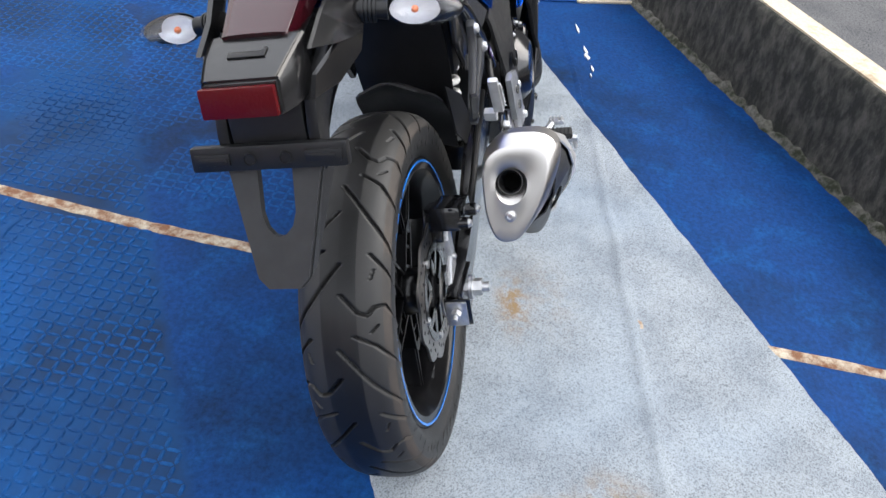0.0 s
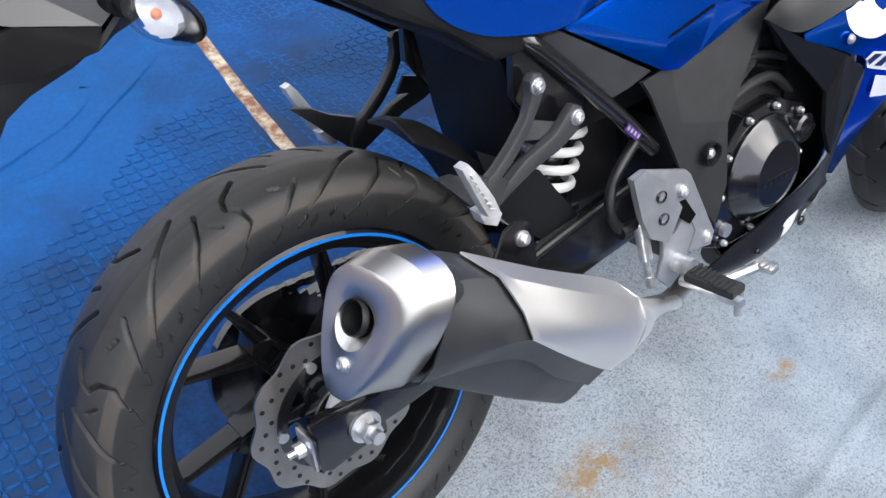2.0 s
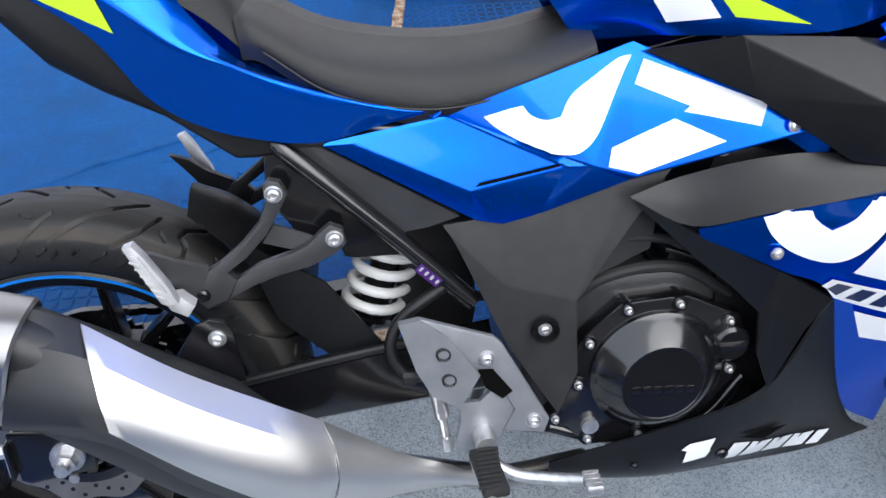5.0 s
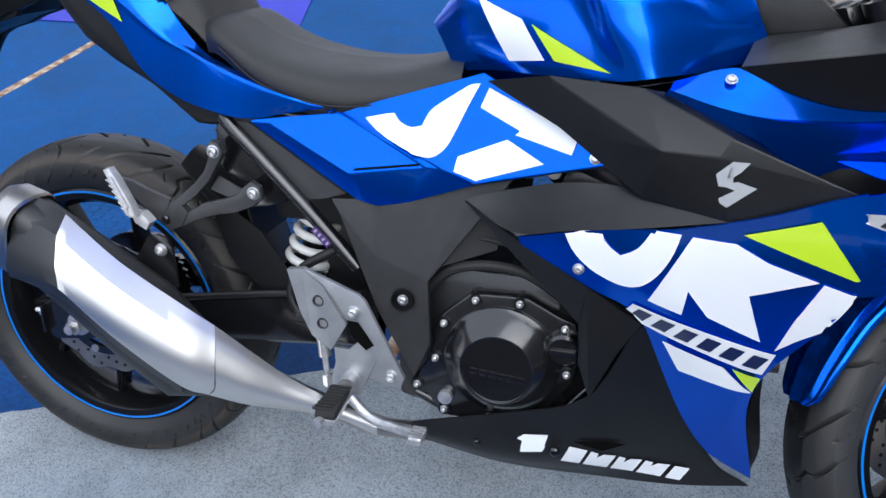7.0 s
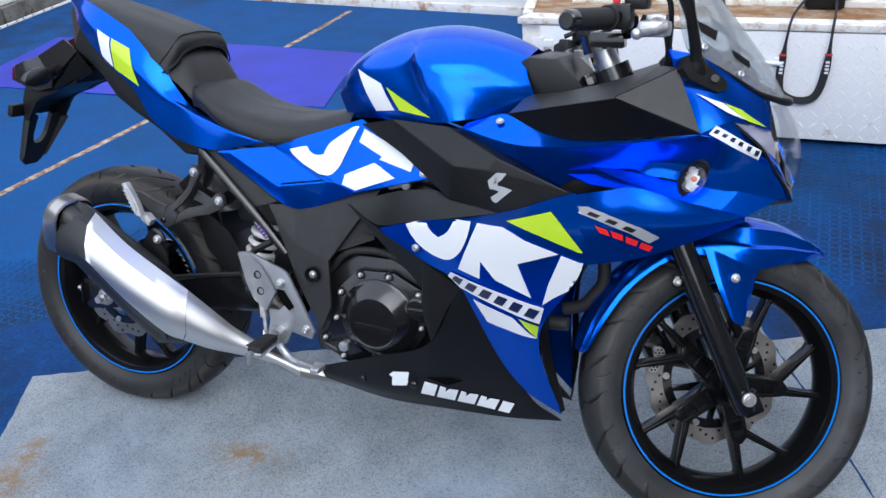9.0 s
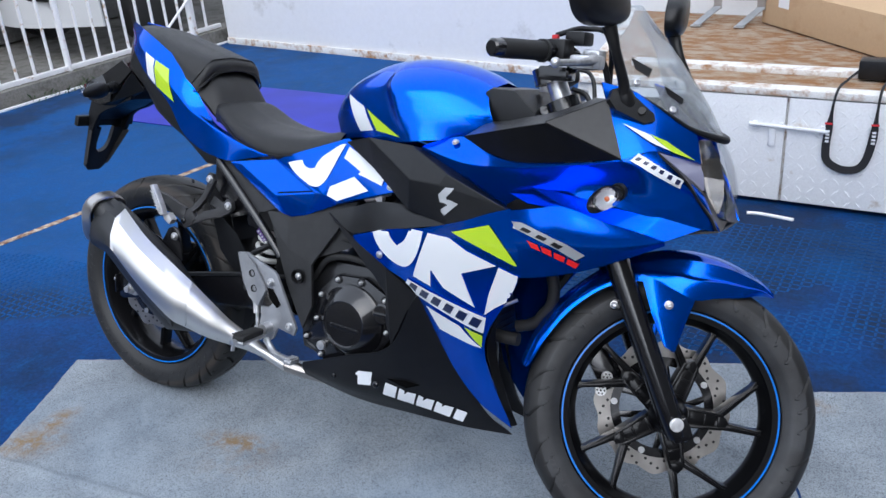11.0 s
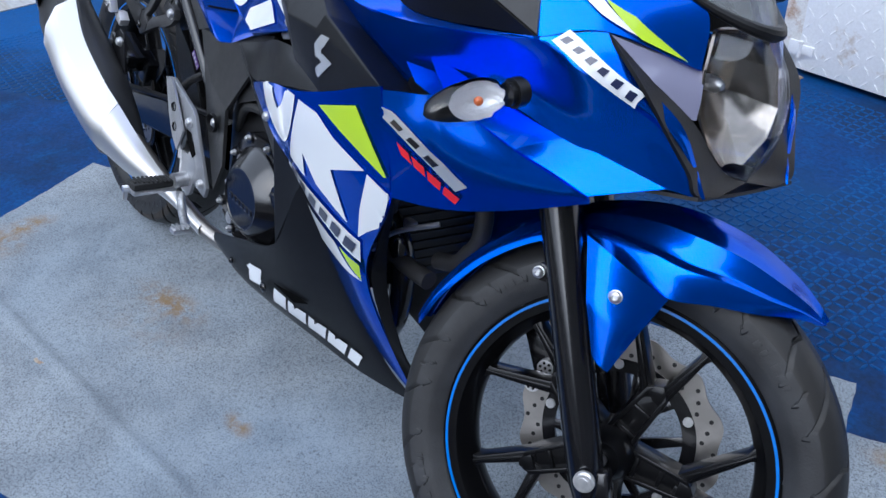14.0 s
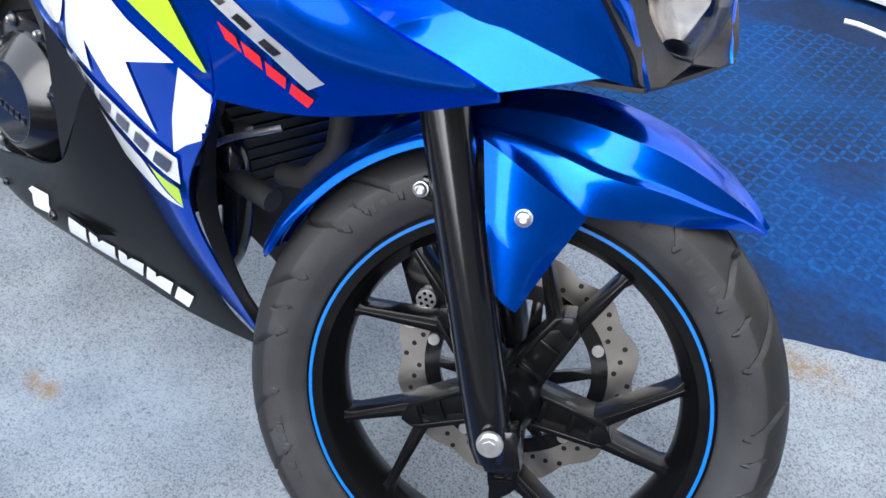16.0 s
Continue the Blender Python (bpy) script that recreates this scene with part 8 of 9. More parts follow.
tube(bm, [(1.16, -0.05, 0.6), (1.171, -0.05, 0.53), (1.176, -0.05, 0.507), (1.174, -0.05, 0.473), (1.159, -0.05, 0.45), (1.139, -0.05, 0.425), (1.1, -0.05, 0.41)], 0.013, 14, 24)
part("coolant_hose", bm, B_HOSE, bike, "matt grey-black coolant hose")
bm = bmesh.new()
tube(bm, [(1.02, -0.11, 0.40), (1.05, -0.10, 0.44), (1.10, -0.06, 0.47)], 0.004, 10, 12)
block(bm, (1.06, -0.08, 0.455), (0.02, 0.012, 0.014), 0.002)
part("radiator_stay", bm, B_BOLT, radiator, "zinc-plated bracket")
bm = bmesh.new()
tube(bm, [(0.95, -0.07, 0.46), (1.04, -0.07, 0.40), (1.03, -0.06, 0.26), (0.90, -0.06, 0.205), (0.70, -0.09, 0.20)], 0.019, 14, 24)
part("header_pipe", bm, B_SATIN, bike, "exhaust header pipe")
bm = bmesh.new()
tube(bm, [(0.60, -0.13, 0.285), (0.68, -0.135, 0.262), (0.80, -0.13, 0.270), (0.86, -0.12, 0.33)], 0.009, 12, 20)
part("engine_pipe", bm, B_SATIN, bike)


# ---------- painted and stuck-on marks, as plain shapes ----------
from mathutils.bvhtree import BVHTree
TREES = {}


def decal(panel, outline, mat, label="", lift=0.0011):
    """A thin film laid on a panel; its outline is given in side view."""
    if panel.name not in TREES:
        me = panel.data
        TREES[panel.name] = (BVHTree.FromPolygons([v.co for v in me.vertices], [p.vertices[:] for p in me.polygons]), {"n": 0})
    tree, count = TREES[panel.name]
    count["n"] += 1
    up = lift + 0.00035 * count["n"] + (0.0012 if panel is nose else 0.0)
    bm = bmesh.new()
    f = bm.faces.new([bm.verts.new((x, 0, z)) for x, z in outline])
    bmesh.ops.triangulate(bm, faces=[f])
    for _ in range(5):
        long = [e for e in bm.edges if e.calc_length() > 0.012]
        if not long:
            break
        bmesh.ops.subdivide_edges(bm, edges=long, cuts=1)
        bmesh.ops.triangulate(bm, faces=bm.faces[:])
    last = None
    for v in bm.verts:
        hit = tree.ray_cast(Vector((v.co.x, -0.8, v.co.z)), Vector((0, 1, 0)))
        if hit[0] is None:
            near = tree.find_nearest(Vector((v.co.x, last.y if last else -0.2, v.co.z)))
            v.co = near[0] + Vector((0, -up, 0))
        else:
            n = hit[1] if hit[1].y < 0 else -hit[1]
            v.co = hit[0] + n * up
            last = hit[0]
    bmesh.ops.recalc_face_normals(bm, faces=bm.faces[:])
    if sum(g.normal.y for g in bm.faces) > 0:
        bmesh.ops.reverse_faces(bm, faces=bm.faces[:])
    return part("decal", bm, mat, panel, label, 60)


def eased(outline, turns=2):
    """Rounds the blunt corners of an outline and leaves the sharp ones."""
    pts = [Vector(p) for p in outline]
    for _ in range(turns):
        out = []
        for a, b, c in zip(pts[-1:] + pts[:-1], pts, pts[1:] + pts[:1]):
            if (b - a).angle(c - b) < radians(52):
                out += [b.lerp(a, 0.25), b.lerp(c, 0.25)]
            else:
                out.append(b)
        pts = out
    return [tuple(p) for p in pts]


# slot laid on as a black film in place of its inner shade
decal(cover, [(0.507, 0.6315), (0.512, 0.6355), (0.606, 0.6495), (0.602, 0.6460), (0.550, 0.6378)], B_SOOTSHADE, "narrow dark slot")
decal(cover, eased([(0.52, 0.704), (0.55, 0.712), (0.563, 0.714), (0.571, 0.703), (0.588, 0.697), (0.604, 0.701), (0.612, 0.719), (0.622, 0.729), (0.646, 0.745), (0.669, 0.761), (0.682, 0.762), (0.67, 0.738), (0.654, 0.701), (0.643, 0.677), (0.627, 0.662), (0.611, 0.659), (0.582, 0.665), (0.554, 0.679), (0.531, 0.693)]), B_DECAL, "white hooked shape")
decal(cover, [(0.695, 0.758), (0.822, 0.712), (0.815, 0.689), (0.737, 0.703), (0.743, 0.709), (0.685, 0.732)], B_DECAL, "white wedge")
decal(cover, [(0.659, 0.666), (0.727, 0.696), (0.78, 0.673), (0.688, 0.638), (0.655, 0.646)], B_DECAL, "white wedge")
decal(lower, eased([(0.817, 0.595), (0.857, 0.608), (0.864, 0.611), (0.869, 0.593), (0.89, 0.58), (0.912, 0.593), (0.926, 0.622), (0.960, 0.622), (0.954, 0.594), (0.939, 0.561), (0.919, 0.539), (0.894, 0.534), (0.854, 0.549), (0.829, 0.571)]), B_DECAL, "white hooked shape")
decal(lower, [(0.973, 0.621), (1.023, 0.619), (1.007, 0.58), (1.062, 0.598), (1.123, 0.577), (1.04, 0.546), (1.071, 0.479), (1.003, 0.509), (0.976, 0.545), (0.972, 0.507), (0.929, 0.521)], B_DECAL, "white branched shape")
decal(lower, [(1.128, 0.575), (1.172, 0.560), (1.155, 0.513), (1.113, 0.485), (1.090, 0.466), (1.104, 0.515)], B_DECAL, "white bar")
decal(lower, [(1.029, 0.632), (1.110, 0.658), (1.17, 0.58)], B_LIME, "lime triangle")
decal(lower, [(0.911, 0.511), (1.093, 0.46), (1.082, 0.422), (0.896, 0.488)], B_DECAL, "white name plate")
for k in range(6):
    a, b = 0.035 + 0.16 * k, 0.035 + 0.16 * k + 0.118
    put = lambda u, v: (0.904 + 0.184 * u + 0.012 * (v - 0.5), 0.4995 - 0.0585 * u + (0.0145 + 0.0045 * u) * (2 * v - 1))
    decal(lower, [put(a + 0.030, 0.80), put(b + 0.012, 0.80), put(b - 0.018, 0.22), put(a, 0.22)], B_NAVY, "dark blue bar")
decal(lower, [(0.954, 0.459), (1.033, 0.432), (1.074, 0.387), (0.979, 0.41)], B_DECAL, "white wedge")
decal(lower, [(1.044, 0.432), (1.080, 0.418), (1.074, 0.389)], B_LIME, "lime wedge")
decal(wing, [(1.145, 0.663), (1.154, 0.671), (1.173, 0.671), (1.264, 0.641), (1.295, 0.624), (1.275, 0.626), (1.278, 0.612), (1.245, 0.629)], B_SILVER, "silver slanted band")
decal(wing, [(1.177, 0.663), (1.195, 0.657), (1.188, 0.652), (1.171, 0.657)], B_INK, "dark bar")
decal(wing, [(1.209, 0.653), (1.226, 0.648), (1.219, 0.642), (1.202, 0.647)], B_INK, "dark bar")
decal(wing, [(1.24, 0.643), (1.257, 0.637), (1.248, 0.631), (1.232, 0.637)], B_INK, "dark bar")
decal(wing, [(1.186, 0.639), (1.207, 0.633), (1.213, 0.621), (1.195, 0.626)], B_REDDECAL, "red bar")
decal(wing, [(1.213, 0.632), (1.234, 0.626), (1.235, 0.614), (1.217, 0.62)], B_REDDECAL, "red bar")
decal(wing, [(1.239, 0.624), (1.26, 0.617), (1.257, 0.606), (1.239, 0.612)], B_REDDECAL, "red bar")
decal(wing, [(1.265, 0.615), (1.285, 0.607), (1.278, 0.597), (1.261, 0.604)], B_REDDECAL, "red bar")
decal(belly, [(0.766, 0.258), (0.776, 0.267), (0.811, 0.271), (0.809, 0.261), (0.788, 0.259), (0.808, 0.249), (0.803, 0.237), (0.771, 0.233), (0.772, 0.243), (0.791, 0.246)], B_DECAL, "white slanted block")
for a, b in ((0.836, 0.862), (0.867, 0.902), (0.907, 0.940), (0.945, 0.981), (0.988, 1.010)):
    top, low = (lambda x: 0.262 - 0.272 * (x - 0.80)), (lambda x: 0.2300 - 0.232 * (x - 0.79))
    if b - a > 0.03:
        m = (a + b) / 2
        decal(belly, [(a + 0.006, top(a)), (m - 0.001, top(m)), (m - 0.005, (top(m) + low(m)) / 2), (m + 0.002, (top(m) + low(m)) / 2 - 0.002), (m + 0.006, top(m) - 0.002), (b + 0.006, top(b)), (b - 0.006, low(b)), (a - 0.006, low(a))], B_DECAL, "white slanted block")
    else:
        decal(belly, [(a + 0.006, top(a)), (b + 0.006, top(b)), (b - 0.006, low(b)), (a - 0.006, low(a))], B_DECAL, "white slanted block")
# slit drawn the same way, its dark inside a black film
decal(belly, [(0.845, 0.265), (0.89, 0.267), (0.921, 0.261), (0.888, 0.247)], B_SOOTSHADE, "dark slit")
decal(tail, [(0.037, 0.933), (0.073, 0.915), (0.080, 0.853), (0.048, 0.876)], B_DECAL, "white bar")
decal(tail, [(0.078, 0.914), (0.124, 0.894), (0.150, 0.815), (0.084, 0.850)], B_LIME, "pale lime bar")
decal(tank, [(0.668, 0.872), (0.735, 0.850), (0.769, 0.802), (0.719, 0.795)], B_DECAL, "white wedge")
decal(tank, [(0.749, 0.845), (0.855, 0.796), (0.782, 0.803)], B_LIME, "lime wedge")
decal(nose, [(1.328, 0.866), (1.371, 0.85), (1.412, 0.82), (1.38, 0.835)], B_DECAL, "white wedge")
decal(nose, [(1.373, 0.85), (1.399, 0.838), (1.442, 0.805), (1.412, 0.819)], B_LIME, "lime wedge")
decal(nose, [(1.366, 0.816), (1.439, 0.772), (1.436, 0.76), (1.356, 0.803)], B_DECAL, "white name plate")
decal(nose, [(1.3663, 0.8097), (1.3727, 0.8072), (1.3686, 0.8023), (1.3615, 0.8048)], B_NAVY, "dark blue bar")
decal(nose, [(1.3784, 0.8029), (1.3857, 0.8004), (1.3816, 0.7961), (1.3753, 0.7986)], B_NAVY, "dark blue bar")
decal(nose, [(1.3914, 0.7968), (1.3978, 0.7943), (1.3946, 0.7894), (1.3882, 0.7925)], B_NAVY, "dark blue bar")
decal(nose, [(1.4035, 0.7898), (1.4099, 0.7873), (1.4075, 0.7824), (1.4011, 0.7855)], B_NAVY, "dark blue bar")
decal(nose, [(1.4165, 0.7825), (1.4229, 0.7794), (1.4205, 0.7745), (1.4141, 0.7776)], B_NAVY, "dark blue bar")
decal(nose, [(1.4286, 0.7745), (1.435, 0.7714), (1.4334, 0.7665), (1.427, 0.7696)], B_NAVY, "dark blue bar")
decal(tanksideR, [(0.974, 0.685), (1.006, 0.716), (1.025, 0.716), (1.016, 0.704), (0.999, 0.689), (1.010, 0.685)], B_SILVER, "silver slash")
decal(tanksideR, [(0.996, 0.687), (1.014, 0.693), (1.036, 0.687), (1.006, 0.660), (0.992, 0.668), (1.012, 0.682)], B_SILVER, "silver slash")


# ---------- storage bench by the wall ----------
bench = thing("storage_bench", "white tread-plate storage bench with rusty top against the wall", "bench")
BX0, BX1, BY, BT = 0.452, 4.2, 1.922, 0.452
bm = bmesh.new()
prism(bm, [(BX0, BY + 0.01), (BX1, BY + 0.01), (BX1, 2.98), (BX0 - 0.30, 3.40), (BX0 - 0.17, 2.9)], 0.012, BT - 0.03, 0.004, "xy")
part("carcass", bm, M_RUSTWHITE, bench, "white painted steel carcass with rust streaks")
bm = bmesh.new()
prism(bm, [(BX0 + 0.03, BY + 0.05), (BX1, BY + 0.05), (BX1, 2.985), (BX0 - 0.26, 3.37), (BX0 - 0.13, 2.9)], BT - 0.03, BT - 0.004, 0.002, "xy")
part("deck", bm, M_RUST, bench, "deck eaten with brown rust")
bm = bmesh.new()
prism(bm, [(BX0 - 0.012, BY - 0.012), (BX1, BY - 0.012), (BX1, BY + 0.06), (BX0 + 0.03, BY + 0.06)], BT - 0.022, BT + 0.004, 0.003, "xy")
part("front_lip", bm, M_RUSTWHITE, bench, "rusted white front lip")
bm = bmesh.new()
prism(bm, [(BX0 - 0.012, BY + 0.06), (BX0 + 0.03, BY + 0.06), (BX0 - 0.13, 2.9), (BX0 - 0.26, 3.40), (BX0 - 0.30, 3.40), (BX0 - 0.175, 2.9)], BT - 0.022, BT + 0.004, 0.003, "xy")
part("side_lip", bm, M_RUSTWHITE, bench, "rusted white side lip")
doors = ((0.53, 1.285), (1.295, 2.05), (2.06, 2.82), (2.83, 3.6))
for x0, x1 in doors:
    bm = bmesh.new()
    block(bm, ((x0 + x1) / 2, BY - 0.002, 0.222), (x1 - x0, 0.016, 0.406), 0.003)
    leaf = part("door", bm, M_WHITEPLATE, bench, "white tread-plate door")
    vs, fs = [], []
    q = 0.043
    for i in range(int((x1 - x0) / q)):
        for j in range(9):
            cx, cz = x0 + 0.018 + q * i, 0.034 + q * j
            a = 0.785 if (i + j) % 2 else -0.785
            c, s = math.cos(a), math.sin(a)
            k = len(vs)
            for px, pz, py in ((-0.0175, 0, 0), (0, -0.0044, 0), (0.0175, 0, 0), (0, 0.0044, 0), (-0.009, 0, 0.0018), (0.009, 0, 0.0018)):
                vs.append((cx + px * c - pz * s, BY - 0.0102 - py, cz + px * s + pz * c))
            fs += [(k, k + 4, k + 5, k + 1), (k + 1, k + 5, k + 2), (k + 2, k + 5, k + 4, k + 3), (k + 3, k + 4, k)]
    me = bpy.data.meshes.new("door_tread")
    me.from_pydata(vs, [], fs)
    me.materials.append(M_WHITEPLATE)
    me.flip_normals()
    ob = new("door_tread", me)
    ob.parent = leaf
    ob["kind"] = "stuff"
for x in (0.535,):
    for z in (0.085, 0.355):
        bm = bmesh.new()
        block(bm, (x - 0.02, BY - 0.012, z), (0.035, 0.010, 0.045), 0.002)
        block(bm, (x + 0.03, BY - 0.014, z), (0.040, 0.010, 0.030), 0.002)
        tube(bm, [(x + 0.004, BY - 0.018, z - 0.026), (x + 0.004, BY - 0.018, z + 0.026)], 0.007, 10)
        part("hinge", bm, M_WHITEPLATE, bench, "white painted hinge")
bm = bmesh.new()
tube(bm, [(1.16, BY - 0.024, 0.322), (1.44, BY - 0.024, 0.312)], 0.007, 10)
for x in (1.18, 1.275, 1.42):
    block(bm, (x, BY - 0.016, 0.317), (0.016, 0.014, 0.028), 0.002)
block(bm, (1.245, BY - 0.020, 0.275), (0.024, 0.006, 0.07), 0.002)
part("bolt_latch", bm, M_WHITEPLATE, bench, "white sliding bolt latch")
bm = bmesh.new()
block(bm, (1.65, 2.200, BT + 0.006), (2.1, 0.075, 0.022), 0.002)
tagged(part("batten", bm, M_RUSTWHITE), "long white batten lying along the rusty deck edge", "batten")

# things on the bench
bm = bmesh.new()
turn = Matrix.Rotation(radians(-47), 4, 'Z')
CARTON = Vector((1.165, 2.865, BT + 0.088)) + turn @ Vector((0.20, 0.221, 0))
block(bm, CARTON, (1.10, 0.44, 0.17), 0.004, turn)
carton = tagged(part("cardboard_box", bm, M_CARD), "brown cardboard carton lying on the rusty bench", "cardboard box")
bm = bmesh.new()
block(bm, CARTON + turn @ Vector((-0.37, -0.2215, 0.045)), (0.085, 0.001, 0.075), 0.0, turn)
block(bm, CARTON + turn @ Vector((-0.37, -0.17, 0.0862)), (0.085, 0.10, 0.001), 0.0, turn)
part("label", bm, M_WHITE, carton, "white paper label")
stand = thing("equipment_stand", "grey galvanised steel stand with angled feet on the bench", "stand")
for x in (0.70, 0.91):
    bm = bmesh.new()
    plate3(bm, [(x - 0.075, 2.99, BT + 0.008), (x - 0.035, 2.99, BT + 0.008), (x + 0.035, 3.10, BT + 0.075), (x - 0.005, 3.10, BT + 0.075)], 0.006)
    block(bm, (x + 0.015, 3.103, BT + 0.41), (0.040, 0.008, 0.69), 0.001)
    block(bm, (x - 0.057, 2.985, BT + 0.004), (0.05, 0.04, 0.006), 0.001)
    part("leg", bm, M_GALV, stand)
bm = bmesh.new()
block(bm, (0.82, 3.11, BT + 0.12), (0.30, 0.03, 0.02), 0.003)
part("cross_bar", bm, M_GALV, stand)
bm = bmesh.new()
block(bm, (0.82, 3.11, BT + 0.78), (0.60, 0.22, 0.06), 0.005)
part("tray", bm, M_GALV, stand)

cam_case = thing("camera_bag", "small black camera with its neck strap hanging over the bench edge", "camera")
bm = bmesh.new()
block(bm, (1.56, 2.15, BT + 0.040), (0.14, 0.08, 0.074), 0.012)
tube(bm, [(1.57, 2.15, BT + 0.040), (1.63, 2.21, BT + 0.040)], 0.034, 20)
part("body", bm, B_DARK, cam_case)
bm = bmesh.new()
path = spline([(1.50, 2.13, BT + 0.04), (1.470, 2.03, BT + 0.024), (1.452, BY - 0.016, BT + 0.010), (1.440, BY - 0.020, 0.34), (1.436, BY - 0.022, 0.255), (1.448, BY - 0.022, 0.200), (1.506, BY - 0.022, 0.174), (1.564, BY - 0.022, 0.196), (1.588, BY - 0.022, 0.295), (1.594, BY - 0.016, BT + 0.010), (1.60, 2.03, BT + 0.024), (1.60, 2.13, BT + 0.04)], 60)
ra = []
for i, p in enumerate(path):
    d = (path[min(i + 1, 60)] - path[max(i - 1, 0)]).normalized()
    w = d.cross(Vector((0, -1, 0.15))).normalized() * (0.0045 + 0.0095 * min(1.0, max(0.0, (0.385 - p.z) / 0.06)))
    ra.append((bm.verts.new(p + w), bm.verts.new(p - w)))
for a, b in zip(ra, ra[1:]):
    bm.faces.new((a[0], a[1], b[1], b[0]))
bmesh.ops.recalc_face_normals(bm, faces=bm.faces[:])
bmesh.ops.solidify(bm, geom=bm.faces[:], thickness=0.0016)
strap = part("strap", bm, M_STRAP, cam_case, "black woven neck strap with pale marks")
for cx, cz, tilt in ((1.438, 0.318, 2), (1.591, 0.325, -4)):
    for k in range(4):
        bm = bmesh.new()
        block(bm, (cx, BY - 0.0275, cz - 0.013 * k), (0.013, 0.001, 0.008), 0, Matrix.Rotation(radians(tilt), 4, 'Y'))
        part("strap_mark", bm, M_WHITE, strap, "pale woven mark")
    bm = bmesh.new()
    block(bm, (cx, BY - 0.0275, cz + 0.028), (0.026, 0.001, 0.007), 0, Matrix.Rotation(radians(tilt), 4, 'Y'))
    part("strap_band", bm, M_RED, strap, "red band")
bm = bmesh.new()
tube(bm, [(1.20, 1.785, 0.004), (1.25, 1.792, 0.004), (1.37, 1.775, 0.004)], 0.007, 8, 8)
tagged(part("tape_scrap", bm, M_WHITE), "scrap of white tape lying on the blue floor", "tape")

# ---------- fence, kerb stones and what lies behind ----------
fence = thing("fence", "white painted steel railing on a low concrete kerb", "fence")
FX = -3.56
for k in range(38):
    bm = bmesh.new()
    y = -1.2 + 0.135 * k
    tube(bm, [(FX, y, 0.10), (FX, y, 1.16)], 0.011 if k % 9 else 0.022, 10)
    part("post" if k % 9 == 0 else "bar", bm, M_FENCE, fence)
for z in (0.13, 1.14):
    bm = bmesh.new()
    block(bm, (FX, 1.35, z), (0.030, 5.2, 0.034), 0.004)
    part("rail", bm, M_FENCE, fence)
bm = bmesh.new()
tube(bm, [(-3.52, 3.60, 0.0), (-3.52, 3.60, 1.2)], 0.024, 12)
tube(bm, [(-3.50, 3.30, 0.20), (-3.50, 3.62, 0.42)], 0.010, 10)
part("end_post", bm, M_FENCE, fence)
bm = bmesh.new()
for k in range(6):
    y0 = -3.0 + 1.2 * k
    block(bm, (-3.60 + 0.004 * (k % 3), y0 + 0.6, 0.045), (0.20, 1.19, 0.13), 0.012)
tagged(part("kerb_stones", bm, M_CONCRETE), "weathered concrete kerb stones under the railing", "kerb", kind="structure")
bm = bmesh.new()
block(bm, (-3.36, 1.00, 0.095), (0.24, 0.42, 0.19), 0.015, Matrix.Rotation(radians(-14), 4, 'Z'))
tagged(part("concrete_block", bm, M_CONCRETE), "rough grey concrete block standing by the railing", "block")
bm = bmesh.new()
prism(bm, [(-3.48, -1.4), (-3.45, -1.4), (-3.45, 4.0), (-3.48, 4.0)], 0.0, 0.012, 0.001, "xy")
tagged(part("floor_edge_strip", bm, M_WHITEPLATE), "pale edge strip of the blue floor", "trim", kind="structure")
banner = thing("banner", "red and white cloth banner tied to the railing", "banner")
bm = bmesh.new()
loft(bm, [[(-3.52, 1.00, 1.25), (-3.50, 1.45, 1.25), (-3.53, 1.88, 1.22)], [(-3.51, 1.00, 0.75), (-3.54, 1.45, 0.75), (-3.50, 1.86, 0.70)], [(-3.53, 1.00, 0.34), (-3.50, 1.45, 0.28), (-3.52, 1.80, 0.19)]], 16, 16, 0.003)
cloth = part("cloth", bm, M_RED, banner)
bm = bmesh.new()
prism(bm, [(1.12, 0.46), (1.60, 0.42), (1.80, 0.48), (1.82, 0.95), (1.12, 0.98)], -3.4935, -3.4905, 0.0, "yz")
part("white_panel", bm, M_WHITE, cloth, "white printed panel")
bm = bmesh.new()
tube(bm, [(-3.490, 1.78, 0.62), (-3.490, 1.66, 0.52), (-3.490, 1.50, 0.50), (-3.490, 1.45, 0.62), (-3.490, 1.58, 0.72), (-3.490, 1.72, 0.80)], 0.022, 8, 24)
part("printed_swirl", bm, M_RED, cloth)
bm = bmesh.new()
block(bm, (-3.4915, 1.34, 0.365), (0.003, 0.40, 0.055), 0.0)
part("printed_bar", bm, M_WHITE, cloth)

bm = bmesh.new()
rngw = np.random.default_rng(9)
for c, cnt in (((-3.44, 2.55), 60), ((-3.45, 2.2), 26), ((-3.47, 3.1), 30)):
    for _ in range(cnt):
        x, y = c[0] + rngw.normal() * 0.04, c[1] + rngw.normal() * 0.10
        h, a = 0.015 + abs(rngw.normal()) * 0.022, rngw.random() * 6.28
        dx, dy = math.cos(a) * h * 0.6, math.sin(a) * h * 0.6
        w = Vector((-math.sin(a), math.cos(a), 0)) * 0.004
        p = [Vector((x, y, 0.0)), Vector((x + dx * 0.5, y + dy * 0.5, h * 0.8)), Vector((x + dx, y + dy, h))]
        vs = [bm.verts.new(p[0] - w * 0.4), bm.verts.new(p[0] + w * 0.4), bm.verts.new(p[1] + w), bm.verts.new(p[2]), bm.verts.new(p[1] - w)]
        bm.faces.new(vs)
tagged(part("weeds", bm, M_LEAF), "small green weeds in the crack along the kerb", "weeds", kind="stuff")

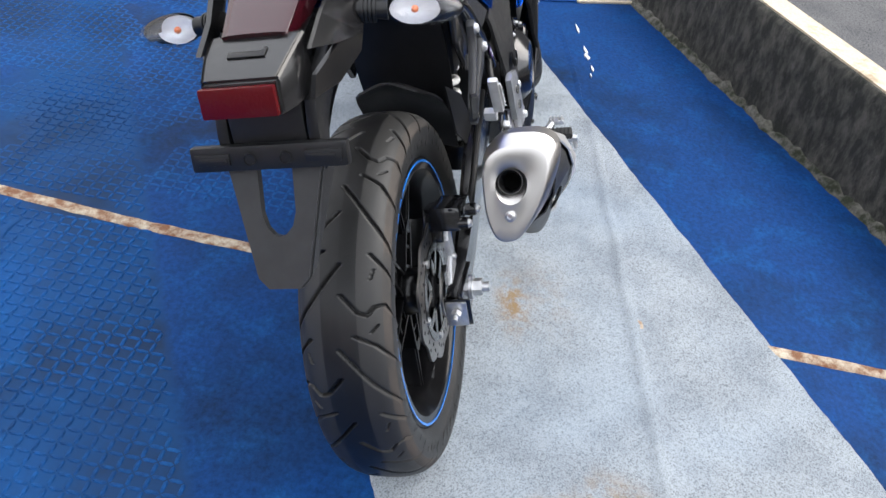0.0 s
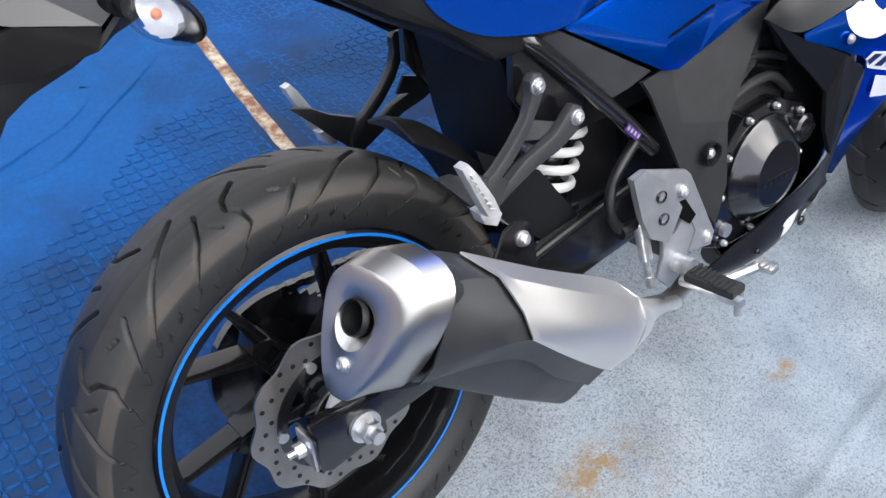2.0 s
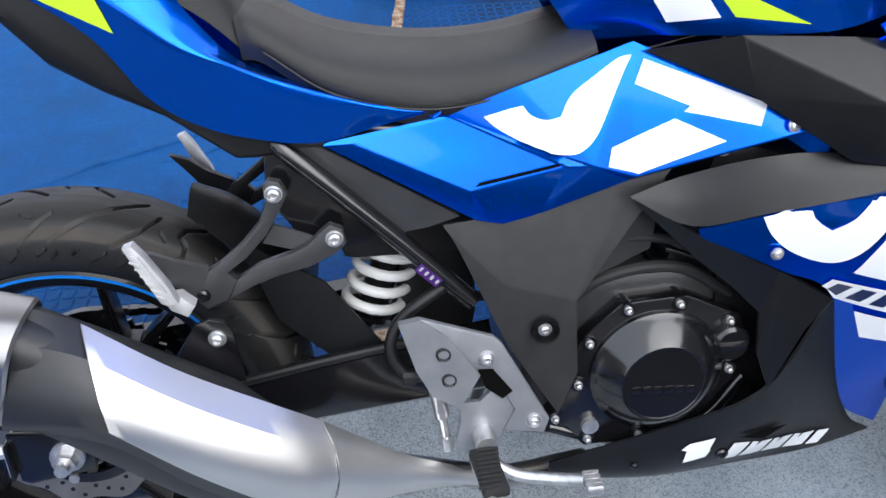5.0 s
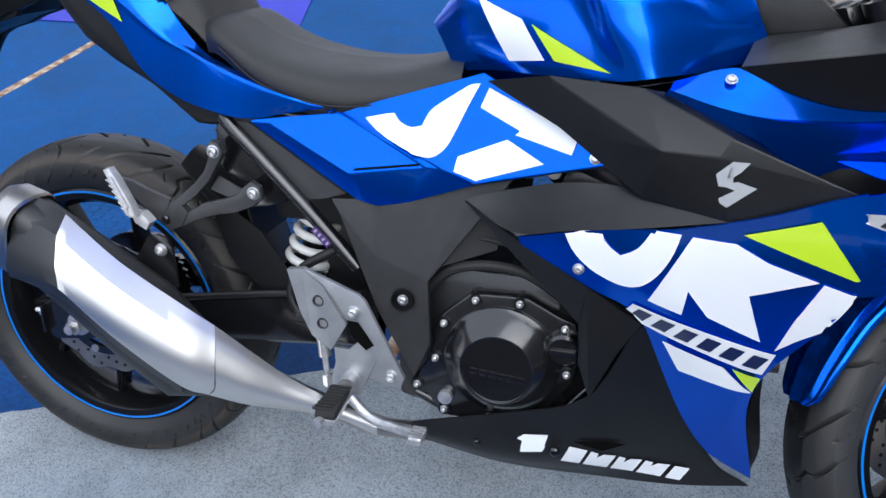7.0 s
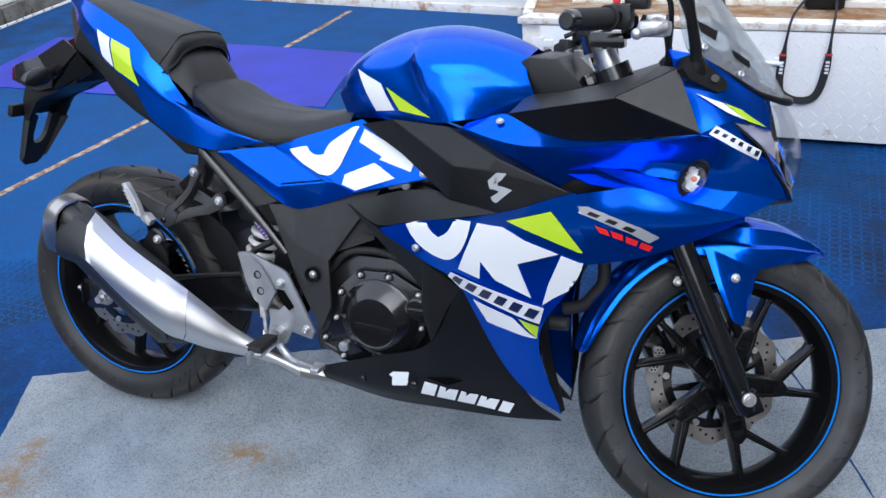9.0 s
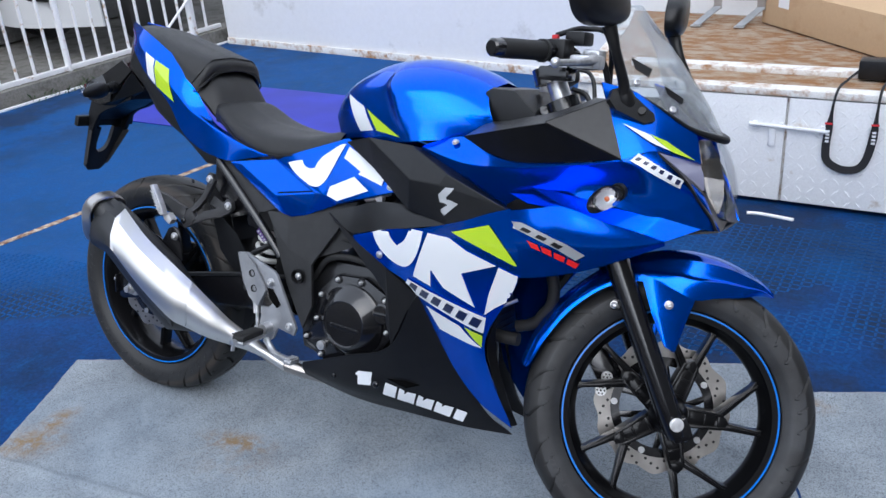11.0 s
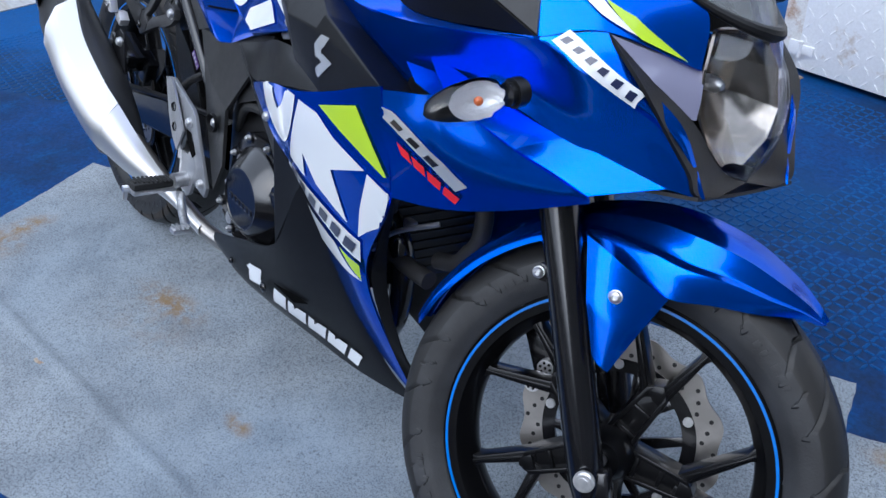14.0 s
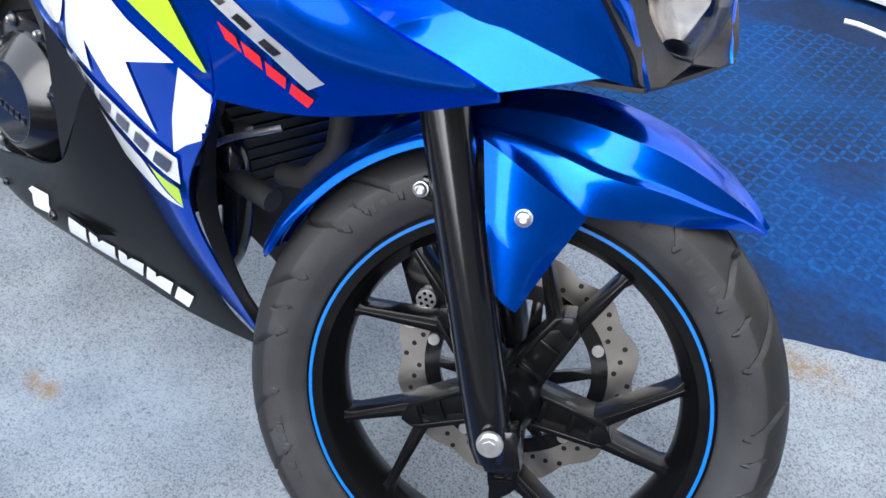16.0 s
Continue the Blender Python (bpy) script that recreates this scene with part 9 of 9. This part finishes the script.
# parked white car behind the railing
car = thing("car", "white parked car seen through the railing", "car")
M_CARPAINT = material("white_car_paint", (0.72, 0.73, 0.74), 0.25, coat=1.0, var=0.05, scale=3)
M_CARGLASS = material("dark_car_glass", (0.02, 0.025, 0.028), 0.08, coat=1.0)
bm = bmesh.new()
loft(bm, [[(-5.6, 3.2, 0.25), (-5.6, 3.2, 0.62), (-5.55, 3.35, 0.80), (-5.5, 4.2, 0.86), (-5.5, 5.2, 0.95)],
          [(-4.8, 3.0, 0.25), (-4.8, 3.0, 0.64), (-4.78, 3.2, 0.84), (-4.75, 4.2, 0.92), (-4.75, 5.2, 1.0)],
          [(-4.05, 3.2, 0.25), (-4.05, 3.2, 0.62), (-4.1, 3.35, 0.80), (-4.15, 4.2, 0.86), (-4.15, 5.2, 0.95)]], 16, 20, 0.02)
part("body", bm, M_CARPAINT, car, "white painted body")
bm = bmesh.new()
loft(bm, [[(-5.4, 4.15, 0.90), (-5.3, 4.9, 1.40)], [(-4.78, 4.05, 0.95), (-4.78, 4.85, 1.45)], [(-4.2, 4.15, 0.90), (-4.3, 4.9, 1.40)]], 12, 6, 0.01)
part("windscreen", bm, M_CARGLASS, car, "dark windscreen")
bm = bmesh.new()
block(bm, (-4.82, 3.02, 0.52), (0.9, 0.04, 0.12), 0.02)
part("grille", bm, B_DARK, car)
for x in (-5.5, -4.12):
    bm = bmesh.new()
    lathe(bm, [(-0.09, 0.0), (-0.09, 0.18), (-0.07, 0.28), (0.07, 0.28), (0.09, 0.18), (0.09, 0.0)], 28)
    moved(bm, Matrix.Translation((x, 3.75, 0.28)) @ Matrix.Rotation(radians(90), 4, 'Z'))
    part("wheel", bm, B_RUBBER, car)

# block wall behind the railing, then unseen walls added to darken reflections
M_GREYWALL = stained("grey_block_wall", (0.20, 0.20, 0.195), (0.10, 0.10, 0.095), 0.4, 2.2, 0.9, 0.4)
M_FARWALL = stained("added_wall_render", (0.15, 0.147, 0.14), (0.07, 0.07, 0.065), 0.4, 0.6, 0.9, 0.3)
bm = bmesh.new()
for i in range(14):
    for j in range(8):
        block(bm, (-5.75, -3.2 + 0.8 * i + (0.4 if j % 2 else 0), 0.0 + 0.30 * j + 0.15), (0.20, 0.785, 0.285), 0.006)
tagged(part("wall_west", bm, M_GREYWALL), "grey concrete block wall behind the railing", "wall", kind="structure")
# added out-of-view walls; their height sets how much low sky the paint reflects
for name, c, size in (("wall_south", uv(2.0, 14.0, 1.4), (44, 0.4, 3.4)), ("wall_east", Vector((10.0, 2.0, 4.5)), (0.4, 30, 9.2)), ("wall_far_west", Vector((-13.0, 2.0, 2.6)), (0.4, 30, 5.4))):
    bm = bmesh.new()
    block(bm, (0, 0, 0), size, 0.01)
    ob = tagged(part(name, bm, M_FARWALL), "unseen plain wall added to keep low sky out of reflections", "wall", kind="structure")
    ob.matrix_basis = Matrix.Translation(c) @ Matrix.Rotation(radians(24.5) if name == "wall_south" else 0, 4, 'Z')
